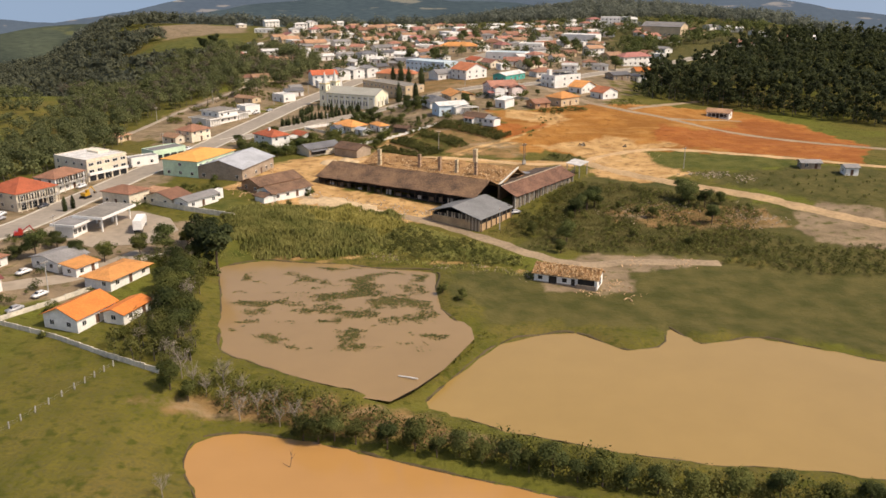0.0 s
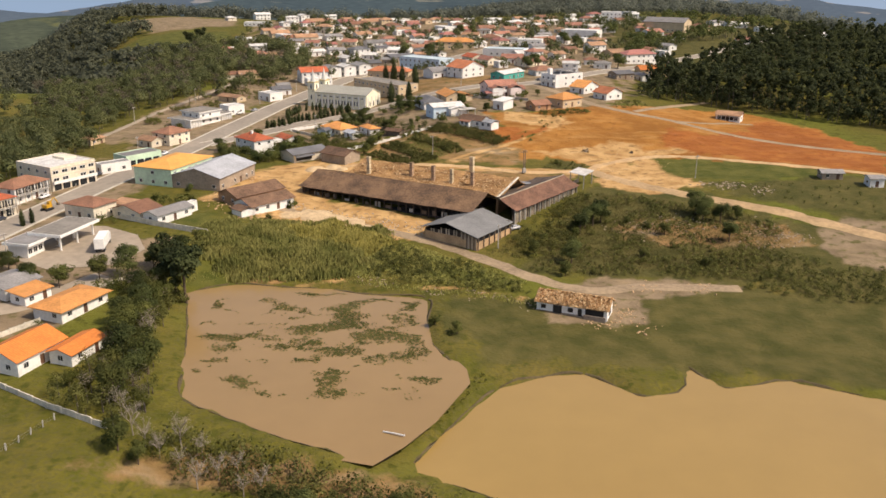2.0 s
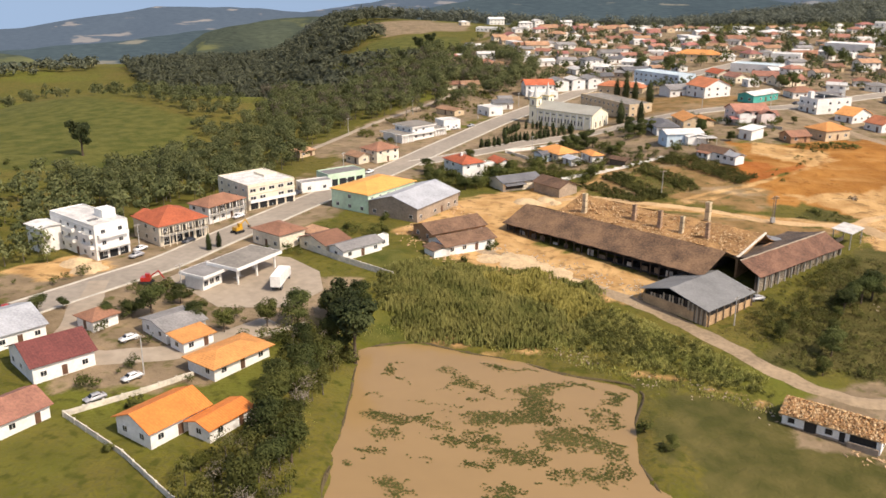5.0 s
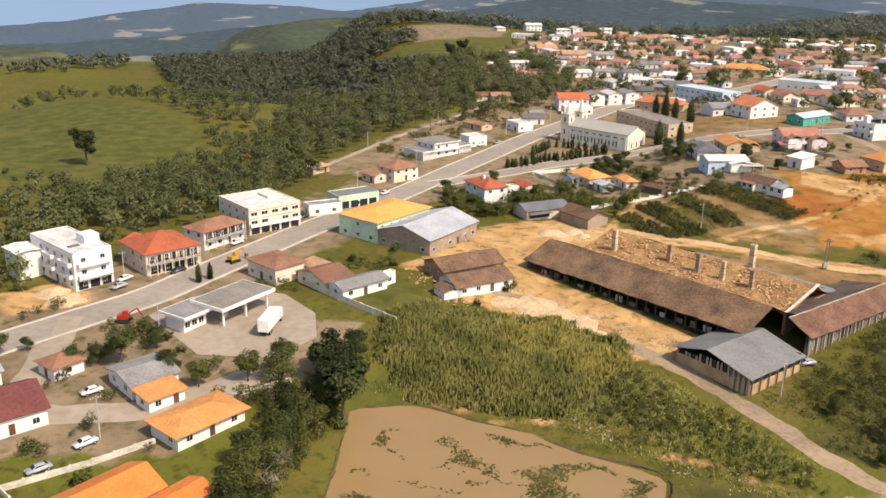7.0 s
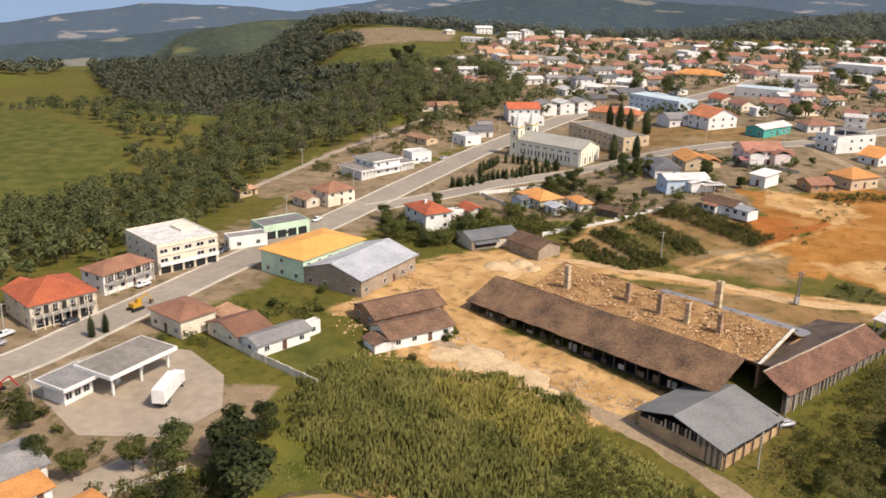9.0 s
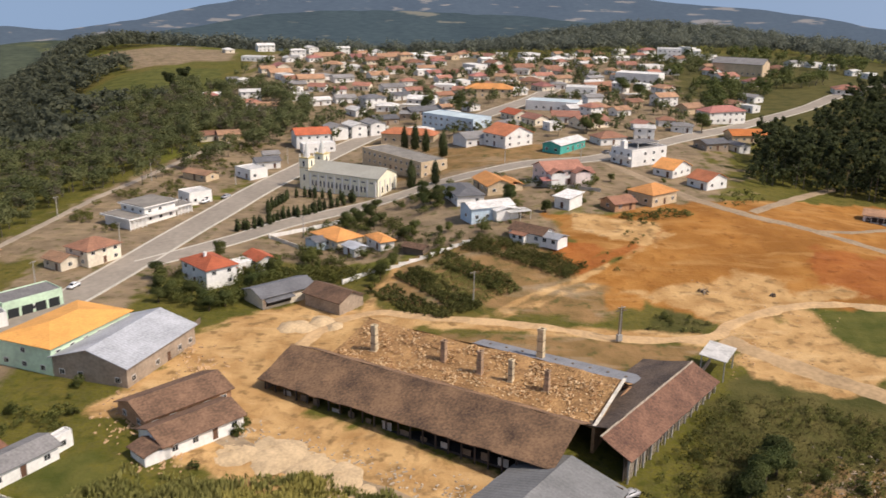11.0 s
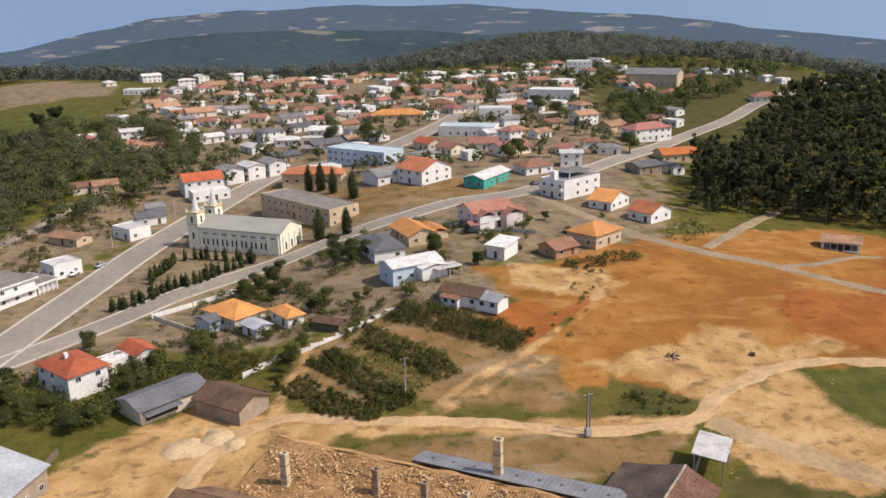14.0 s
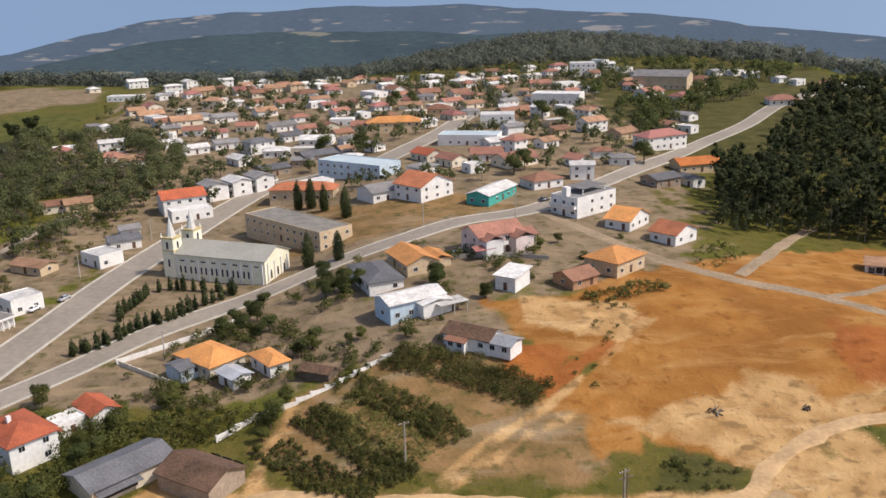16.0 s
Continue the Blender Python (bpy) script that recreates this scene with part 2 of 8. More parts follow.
def rough_edge(x, y, size, seed=0.0):
    return noise.noise((x / size + seed, y / size, seed))


def along(table, v):
    """A value read off a short table of (place, value), straight between its rows."""
    return float(np.interp(v, [p[0] for p in table], [p[1] for p in table]))


def plateau_edge(x, y):
    """How far from the town its plateau reaches before it falls to the valleys, by compass direction."""
    return along([(-60, 1250), (-24, 1100), (-14, 960), (-6, 900), (0, 960), (6, 1150), (12, 1330), (18, 1250), (24, 1060), (30, 860), (40, 800), (60, 760)], math.degrees(math.atan2(x + 7, y - 221)))


def land(x, y):
    """The finished height of the ground."""
    z = ground(x, y)
    # the wooded valley that falls away beside the ridge of the town, and the lower country all round
    rim = -205 - 0.45 * max(0.0, y - 540)
    z -= 58 * sg((rim - x) / 22) * sg((y - 572) / 15)
    z -= 4 * sg((-x - 165) / 10) * sg((y - 300) / 30) * sg((560 - y) / 30) * sg((x + 215) / 10)
    z -= 62 * sg((-x - 430) / 30) * sg((560 - y) / 40) * sg((y - 120) / 60)
    far = math.hypot(x + 40, y - 300)
    z -= 120 * sg((far - plateau_edge(x, y)) / 70) + 260 * sg((far - 2050) / 130)
    z += 7 * noise.noise((x / 300, y / 300, 3.1)) * sg((far - 760) / 80)
    if 40 < y < 320 and -150 < x < 220:
        for poly, level in PONDS:
            if not (min(p[0] for p in poly) - 15 < x < max(p[0] for p in poly) + 15 and min(p[1] for p in poly) - 15 < y < max(p[1] for p in poly) + 15):
                continue
            d = edge_distance(x, y, poly) + 0.9 * rough_edge(x, y, 5.0, 4.0)
            if d < 14:
                bank = level + max(-0.9, min(0.8, 0.5 * d))
                w = 1 if d < 3 else max(0.0, 1 - (d - 3) / 11)
                z = z * (1 - w) + bank * w
    return z


def spread(lo, hi, fine_lo, fine_hi, step, grow=1.09):
    """Grid lines: even in the middle, wider and wider towards the far ends."""
    lines, s, v = list(np.arange(fine_lo, fine_hi, step)), step, fine_lo
    while v > lo:
        s *= grow
        v -= s
        lines.insert(0, v)
    s, v = step, lines[-1]
    while v < hi:
        s *= grow
        v += s
        lines.append(v)
    return lines


def band(points, width):
    """The outline of a strip along a line."""
    line = [Vector(p) for p in points]
    sides = []
    for i, p in enumerate(line):
        d = (line[min(i + 1, len(line) - 1)] - line[max(i - 1, 0)]).normalized()
        sides.append((p + Vector((d.y, -d.x)) * width / 2, p - Vector((d.y, -d.x)) * width / 2))
    return [tuple(a) for a, b in sides] + [tuple(b) for a, b in sides[::-1]]


# Stretches of bare earth: outline, kind (0 orange, 1 pale sand, 2 brown, 3 dry grass, 4 red, 5 green, 6 rough dark grass), softness of the edge
EARTH = [
    ([(22, 424), (42, 425), (60, 438), (100, 452), (116, 460), (150, 470), (160, 462), (178, 430), (180, 365), (163, 334), (133, 343), (100, 357), (84, 366), (62, 352), (40, 368), (27, 378), (40, 392), (28, 403)], 0, 4),
    ([(104, 384), (120, 402), (140, 420), (158, 455), (176, 430), (182, 370), (165, 338), (150, 346), (120, 360)], 4, 6),
    ([(40, 371), (62, 356), (84, 366), (104, 372), (96, 378), (84, 372), (70, 380), (56, 376)], 1, 4),
    ([(56, 330), (60, 345), (70, 356), (90, 350), (96, 330), (80, 318), (66, 322)], 1, 5),
    ([(30, 418), (42, 423), (54, 414), (48, 404), (36, 410)], 1, 3),
    ([(112, 266), (119, 281), (131, 290), (149, 283), (134, 248), (120, 253)], 2, 3),
    ([(-60, 288), (-44, 306), (-30, 301), (-21, 289), (-4, 274), (-28, 280), (-44, 280)], 1, 3),
    ([(-48, 318), (-50, 345), (-30, 360), (-18, 354), (16, 349), (54, 347), (54, 342), (18, 344), (-14, 347), (-26, 342), (-40, 322)], 1, 3),
    ([(-46, 310), (-20, 298), (8, 284), (0, 272), (-14, 272), (-30, 282), (-50, 290)], 1, 4),
    ([(-26, 340), (16, 345), (50, 340), (44, 326), (0, 330), (-20, 338)], 3, 3),
    ([(96, 404), (104, 420), (130, 404), (176, 380), (178, 366), (140, 380), (112, 394)], 2, 3),
    ([(60, 398), (80, 406), (104, 404), (120, 384), (96, 386), (72, 390)], 2, 7),
    ([(-78, 300), (-40, 300), (-28, 345), (-40, 372), (-62, 352), (-70, 330)], 1, 5),
    ([(-22, 362), (30, 352), (40, 372), (24, 400), (0, 402), (-22, 392), (-30, 372)], 3, 5),
    ([(-90, 400), (-40, 394), (-20, 396), (26, 404), (24, 424), (-10, 436), (-60, 430)], 2, 6),
    ([(-40, 486), (-8, 486), (20, 500), (44, 508), (40, 530), (-10, 530), (-50, 560)], 3, 6),
    ([(-170, 236), (-150, 262), (-128, 258), (-80, 228), (-84, 200), (-112, 192), (-128, 214)], 2, 4),
    ([(-168, 244), (-154, 264), (-140, 252), (-150, 240)], 1, 3),
    ([(-90, 260), (-74, 262), (-70, 240), (-84, 228), (-110, 240), (-118, 262)], 2, 3),
    ([(28, 232), (40, 244), (62, 246), (84, 242), (70, 236), (52, 232), (50, 216), (26, 216)], 2, 4),
    ([(60, 276), (74, 288), (100, 290), (112, 282), (96, 270), (78, 272)], 3, 6),
    ([(-165, 225), (-118, 236), (-104, 300), (-88, 384), (-70, 440), (-58, 500), (-72, 520), (-104, 450), (-126, 390), (-138, 330), (-150, 280)], 2, 6),
    ([(31, 427), (58, 419), (52, 400), (41, 405), (29, 411)], 1, 3),
    ([(60, 377), (73, 386), (84, 381), (83, 369), (72, 359), (64, 364)], 1, 4),
    ([(40, 372), (53, 363), (60, 353), (54, 343), (64, 346), (74, 356), (90, 346), (86, 362), (72, 362), (56, 369)], 1, 4),
    ([(104, 408), (126, 391), (112, 366), (98, 372), (92, 384)], 4, 7),
    ([(24, 384), (44, 400), (56, 414), (58, 410), (46, 396), (28, 380)], 4, 2),
    (band([(0, 352), (6, 358), (13, 366), (27, 377), (48, 398), (59, 410)], 1.7), 1, 2),
    (band([(5, 352), (11, 359), (24, 369), (32, 374)], 1.6), 1, 2),
    (band([(-24, 391), (-24, 380), (-29, 369), (-28, 358)], 2.6), 1, 2),
    ([(21, 404), (30, 400), (38, 395), (28, 384), (22, 390)], 4, 4),
    ([(60, 414), (84, 424), (104, 418), (92, 402), (70, 404)], 2, 8),
    (band([(-43, 239.8), (-34, 239.5), (-26, 240.8), (-19, 239.8)], 1.4), 1, 2),
    (band([(-4, 236), (6, 235), (16, 233), (24, 229)], 1.0), 1, 2),
    ([(92, 268), (98, 280), (112, 280), (112, 268)], 3, 5),
    ([(56, 284), (66, 294), (80, 290), (76, 280), (62, 278)], 3, 7),
    (band([(-66, 262), (-52, 243), (-40, 240)], 3), 3, 3),
    ([(-388, 500), (-327, 505), (-240, 460), (-205, 405), (-205, 350), (-246, 338), (-330, 400)], 5, 6),
    ([(-262, 699), (-263, 731), (-256, 785), (-226, 818), (-186, 814), (-160, 720), (-167, 653), (-198, 675), (-228, 698)], 5, 6),
    ([(47, 362), (59, 354), (53, 347), (39, 346), (41, 352)], 6, 4),
    ([(86, 363), (105, 361), (140, 346), (150, 336), (112, 330), (91, 338), (84, 351)], 5, 5),
    ([(84, 376), (92, 384), (98, 378), (92, 370)], 6, 5),
    ([(-68, 268), (-81, 275), (-74, 289), (-63, 279)], 5, 5),
    ([(-67, 238), (-61, 247), (-49, 238), (-54, 234)], 5, 5),
    ([(-70, 420), (80, 430), (118, 560), (150, 900), (-170, 940), (-150, 700), (-110, 560)], 2, 26),
    ([(-325, 925), (-273, 1001), (-203, 936), (-191, 869), (-247, 819), (-289, 862)], 2, 8),
    ([(22, 248), (30, 266), (44, 292), (60, 318), (80, 312), (100, 300), (128, 276), (160, 262), (190, 250), (190, 205), (120, 226), (90, 240), (40, 246)], 6, 9),
    ([(92, 334), (112, 328), (150, 334), (190, 312), (200, 270), (160, 262), (130, 290), (104, 312)], 6, 8),
    ([(2, 234), (24, 228), (60, 244), (160, 225), (190, 175), (100, 180), (86, 187), (60, 192), (30, 197), (9, 194), (2, 214)], 6, 9),
    ([(30, 258), (40, 290), (52, 324), (66, 332), (92, 318), (100, 306), (60, 296)], 6, 6),
    ([(-152, 398), (-142, 480), (-122, 560), (-88, 562), (-92, 500), (-108, 440), (-118, 392)], 2, 8),
    (band([(-40, 318), (-50, 336), (-62, 350)], 5), 2, 4),
    ([(33, 361), (42, 361), (45, 370), (36, 373)], 0, 3),
    ([(112, 566), (200, 560), (330, 740), (330, 900), (150, 900), (120, 700)], 6, 24),
    ([(-60, 150), (-40, 158), (-18, 152), (-2, 150), (16, 136), (-10, 142), (-40, 150)], 3, 4),
]


def build_ground():
    xs, ys = spread(-4600, 4600, -180, 190, 2.4, 1.11), spread(-1500, 4700, 90, 640, 2.6, 1.10)
    nx, ny = len(xs), len(ys)
    verts = [(x, y, land(x, y)) for y in ys for x in xs]
    faces = [(j * nx + i, j * nx + i + 1, (j + 1) * nx + i + 1, (j + 1) * nx + i) for j in range(ny - 1) for i in range(nx - 1)]
    kinds = np.zeros((len(verts), 7))
    spot = np.array([k for k, (x, y, z) in enumerate(verts) if -480 < x < 350 and 90 < y < 1020])
    pts = np.array([verts[k][:2] for k in spot])
    wild = np.array([(rough_edge(x, y, 6.0, 1.0), rough_edge(x, y, 2.2, 5.0)) for x, y in pts])
    for outline, kind, soft in EARTH:
        d = edge_distances(pts, outline) + soft * (0.9 * wild[:, 0] + 0.5 * wild[:, 1])
        kinds[spot, kind] = np.maximum(kinds[spot, kind], np.clip(0.5 - d / soft, 0, 1))
    ob = raw("ground", verts, faces, GROUND, smooth=True)
    for i, name in enumerate(("orange", "sand", "brown", "dry", "red", "green", "rough")):
        ob.data.attributes.new(name, "FLOAT", "POINT").data.foreach_set("value", kinds[:, i])
    tagged(ob, "rolling ground of grass, scrub and bare orange earth", "ground", kind="structure")


def ground_material():
    m = bpy.data.materials.new("grass_and_earth")
    m.use_nodes = True
    n, l = m.node_tree.nodes, m.node_tree.links
    b = n["Principled BSDF"]
    b.inputs["Roughness"].default_value, b.inputs["Specular IOR Level"].default_value = 0.95, 0.15
    geo = n.new("ShaderNodeNewGeometry")

    def noisy(scale, detail=5):
        t = n.new("ShaderNodeTexNoise")
        t.inputs["Scale"].default_value, t.inputs["Detail"].default_value = scale, detail
        l.new(geo.outputs["Position"], t.inputs["Vector"])
        return t.outputs["Fac"]

    def blend(factor, a, c):
        x = n.new("ShaderNodeMix")
        x.data_type = "RGBA"
        l.new(factor, x.inputs["Factor"])
        for key, v in (("A", a), ("B", c)):
            if isinstance(v, tuple):
                x.inputs[key].default_value = (*v, 1)
            else:
                l.new(v, x.inputs[key])
        return x.outputs["Result"]

    def ramp(v, lo, hi):
        r = n.new("ShaderNodeMapRange")
        r.inputs["From Min"].default_value, r.inputs["From Max"].default_value = lo, hi
        l.new(v, r.inputs["Value"])
        return r.outputs[0]

    fine, mid, wide, tuft = noisy(1.4, 8), noisy(0.16), noisy(0.03), noisy(0.42, 6)
    grass = blend(ramp(mid, 0.35, 0.65), (0.078, 0.080, 0.009), (0.132, 0.115, 0.018))
    grass = blend(ramp(wide, 0.45, 0.7), grass, (0.150, 0.112, 0.028))
    grass = blend(ramp(fine, 0.42, 0.72), grass, (0.095, 0.085, 0.028))
    grass = blend(ramp(noisy(0.012), 0.52, 0.62), grass, (0.115, 0.120, 0.018))
    grass = blend(ramp(tuft, 0.53, 0.66), grass, (0.066, 0.068, 0.010))
    tones = {
        "rough": ((0.058, 0.058, 0.014), (0.105, 0.090, 0.028)),
        "brown": ((0.17, 0.125, 0.075), (0.27, 0.20, 0.125)),
        "dry": ((0.17, 0.11, 0.042), (0.275, 0.165, 0.07)),
        "orange": ((0.295, 0.125, 0.026), (0.385, 0.182, 0.047)),
        "red": ((0.29, 0.095, 0.022), (0.385, 0.15, 0.038)),
        "sand": ((0.36, 0.205, 0.078), (0.53, 0.335, 0.145)),
        "green": ((0.060, 0.070, 0.012), (0.115, 0.110, 0.026)),
    }
    colour = grass
    streak, lumps = noisy(0.05, 8), noisy(0.33, 7)
    turned = n.new("ShaderNodeMapping")
    turned.inputs["Rotation"].default_value, turned.inputs["Scale"].default_value = (0, 0, radians(62)), (0.06, 0.17, 0.1)
    l.new(geo.outputs["Position"], turned.inputs["Vector"])
    ruts = n.new("ShaderNodeTexNoise")
    ruts.inputs["Scale"].default_value, ruts.inputs["Detail"].default_value, ruts.inputs["Distortion"].default_value = 1.0, 9, 0.7
    l.new(turned.outputs[0], ruts.inputs["Vector"])
    for name, (dark, light) in tones.items():
        at = n.new("ShaderNodeAttribute")
        at.attribute_name = name
        hard = n.new("ShaderNodeMath")
        hard.operation = "MULTIPLY_ADD"
        l.new(fine, hard.inputs[0])
        hard.inputs[1].default_value = 0.5
        l.new(at.outputs["Fac"], hard.inputs[2])
        tone = blend(ramp(mid, 0.35, 0.65), dark, light)
        if name in ("orange", "red"):
            tone = blend(ramp(streak, 0.40, 0.62), tone, tuple(0.8 * c for c in dark))
            tone = blend(ramp(ruts.outputs["Fac"], 0.50, 0.78), tone, (0.42, 0.23, 0.08) if name == "orange" else (0.33, 0.125, 0.04))
            tone = blend(ramp(lumps, 0.58, 0.72), tone, tuple(0.7 * c for c in dark))
        if name in ("brown", "dry"):
            tone = blend(ramp(lumps, 0.54, 0.70), tone, (0.09, 0.085, 0.024))
            tone = blend(ramp(ruts.outputs["Fac"], 0.52, 0.72), tone, (0.30, 0.22, 0.13))
        if name == "sand":
            tone = blend(ramp(lumps, 0.53, 0.66), tone, (0.25, 0.15, 0.062))
            tone = blend(ramp(ruts.outputs["Fac"], 0.56, 0.74), tone, (0.57, 0.385, 0.19))
        colour = blend(ramp(hard.outputs[0], 0.50, 0.95), colour, tone)
    l.new(colour, b.inputs["Base Color"])
    rough_ = n.new("ShaderNodeMath")
    rough_.operation, rough_.inputs[1].default_value = "MULTIPLY_ADD", 2.2
    l.new(lumps, rough_.inputs[0])
    l.new(fine, rough_.inputs[2])
    bump = n.new("ShaderNodeBump")
    bump.inputs["Strength"].default_value, bump.inputs["Distance"].default_value = 0.8, 0.3
    l.new(rough_.outputs[0], bump.inputs["Height"])
    l.new(bump.outputs[0], b.inputs["Normal"])
    return m


GROUND = ground_material()
build_ground()


def water_material(name, colour):
    m = surface(name, colour, 0.05, 0.18, 9.0, 40.0, 0.0)
    m.node_tree.nodes["Principled BSDF"].inputs["Specular IOR Level"].default_value = 0.35
    return m


def pond(outline, level, material, label):
    cx, cy = sum(p[0] for p in outline) / len(outline), sum(p[1] for p in outline) / len(outline)
    bm = bmesh.new()
    grown = [(cx + (x - cx) * 1.06, cy + (y - cy) * 1.06) for x, y in outline]
    bm.faces.new([bm.verts.new((x, y, level)) for x, y in grown])
    bmesh.ops.triangulate(bm, faces=bm.faces[:])
    tagged(part("water", bm, material), label, "pond", kind="structure")


pond(POND_1, 3.3, water_material("muddy_water", (0.285, 0.185, 0.081)), "muddy brown pond with weeds on its surface")
pond(POND_2, 0.5, water_material("ochre_water", (0.325, 0.212, 0.070)), "wide ochre pond with a smooth surface")
pond(POND_3, 0.0, water_material("orange_water", (0.42, 0.225, 0.075)), "orange muddy pond beside the pasture")


def smooth_line(points, step=3.0):
    """A dense curve through the points (Catmull-Rom)."""
    p = [Vector(q) for q in points]
    p = [p[0] * 2 - p[1]] + p + [p[-1] * 2 - p[-2]]
    line = []
    for a, b, c, d in zip(p, p[1:], p[2:], p[3:]):
        k = max(1, int((c - b).length / step))
        for i in range(k):
            t = i / k
            line.append(0.5 * (2 * b + (c - a) * t + (2 * a - 5 * b + 4 * c - d) * t * t + (3 * b - a - 3 * c + d) * t**3))
    return line + [p[-2]]


def strip(name, points, width, material, label, category, rise=0.06, kerb=0, ragged=0.0):
    line = smooth_line(points, 2.5)
    verts, faces, across = [], [], 6
    for i, q in enumerate(line):
        d = (line[min(i + 1, len(line) - 1)] - line[max(i - 1, 0)]).normalized()
        s = Vector((d.y, -d.x))
        for k in range(across + 1):
            u = (k / across - 0.5) * (width + ragged * rough_edge(q.x + 7 * k, q.y, 5.0, 9.0))
            v = q + s * u
            verts.append((v.x, v.y, land(v.x, v.y) + rise - (0.12 if ragged and k in (0, across) else 0)))
        if i:
            a = (i - 1) * (across + 1)
            faces += [(a + k, a + k + 1, a + k + across + 2, a + k + across + 1) for k in range(across)]
    road = tagged(raw(name, verts, faces, material, smooth=True), label, category, kind="structure")
    if kerb:
        for side in (-1, 1):
            kv, kf = [], []
            for i, q in enumerate(line):
                d = (line[min(i + 1, len(line) - 1)] - line[max(i - 1, 0)]).normalized()
                s = Vector((d.y, -d.x)) * side
                for u, h in ((width / 2, -0.2), (width / 2, 0.22), (width / 2 + kerb, 0.22), (width / 2 + kerb, -0.2)):
                    v = q + s * u
                    kv.append((v.x, v.y, land(v.x, v.y) + h))
                if i:
                    a = (i - 1) * 4
                    kf += [(a + k, a + k + 1, a + k + 5, a + k + 4) for k in range(3)]
            tagged(raw("pavement", kv, kf, KERB), "pale raised pavement along the street", "pavement", kind="structure")
    return road


MAIN_STREET = [(-170, 170), (-150, 212), (-136, 243), (-128.7, 260), (-125, 278), (-121, 297), (-115.5, 326), (-104.5, 382), (-97, 420), (-90, 450), (-83, 480), (-72, 515), (-57, 560), (-45, 584), (-25, 592), (-3, 597), (17, 632), (38, 679), (60, 740)]
SIDE_STREET = [(-99, 392), (-78, 417), (-61, 439), (-36.6, 458), (-21, 468), (3.5, 480), (23.6, 494), (51, 506), (85, 541), (119, 579), (153, 615), (190, 650), (232, 700), (290, 752)]
strip("road", MAIN_STREET, 10.5, ASPHALT, "wide grey main street through the town", "street", 0.10, 0.8)
strip("road", SIDE_STREET, 7.5, ASPHALT, "grey side street past the church", "street", 0.14, 0.7)
strip("road", [(51, 506), (61, 480), (71, 457.5), (78, 446), (92, 431), (108, 422), (130, 405), (175, 372), (215, 350)], 5, GRAVEL_ROAD, "dirt road above the earthworks", "road", 0.12, 0, 2.0)
strip("road", [(92.5, 436), (106.6, 451.6), (127.3, 476), (143.5, 492)], 3.6, GRAVEL_ROAD, "dirt road up to the forest", "road", 0.14, 0, 1.5)
strip("road", [(-46, 318), (-40, 345), (-28, 357), (-12, 352.6), (17, 347.7), (32, 343), (53, 345), (62, 353), (72, 360), (83, 365), (100, 364.6), (130, 352), (165, 333), (200, 318)], 3.6, PALE_TRACK, "sandy track behind the brickworks", "road", 0.12, 0, 3.0)
strip("road", [(-62, 305), (-49.6, 295), (-38, 288.6), (-23, 282), (-5.5, 273), (12.5, 258), (28, 243), (39.5, 237), (57, 240), (80.6, 240)], 4.6, GRAVEL_ROAD, "dirt track in front of the brickworks", "road", 0.12, 0, 2.5)
strip("road", [(58, 345), (72, 330), (92, 312), (112, 296), (128, 280), (150, 262)], 6, DIRT_ROAD, "wide sandy track down the slope", "road", 0.12, 0, 3.0)
strip("road", [(-84, 232), (-96, 214), (-118, 206), (-128, 222), (-138, 244)], 7, PALE_ROAD, "unpaved lane between the houses", "road", 0.12, 0, 2.0)

strip("road", [(109, 421.5), (123.3, 427.5), (138.9, 437), (150, 438)], 2.6, GRAVEL_ROAD, "track to the small house at the forest", "road", 0.14, 0, 1.2)
LANE = [(-152, 395), (-146.2, 432.2), (-141.3, 464.9), (-134.6, 491.9), (-128, 520.8), (-123, 545), (-116, 563)]
strip("road", LANE, 3.2, PALE_ROAD, "pale lane along the edge of the wood", "road", 0.12, 0, 0.8)

for outline, name in ((POND_1, "muddy"), (POND_2, "ochre"), (POND_3, "orange")):
    strip("bank", outline + outline[:1], 0.5, DAMP, "dark damp rim of the " + name + " pond", "bank", 0.05, 0, 1.1)


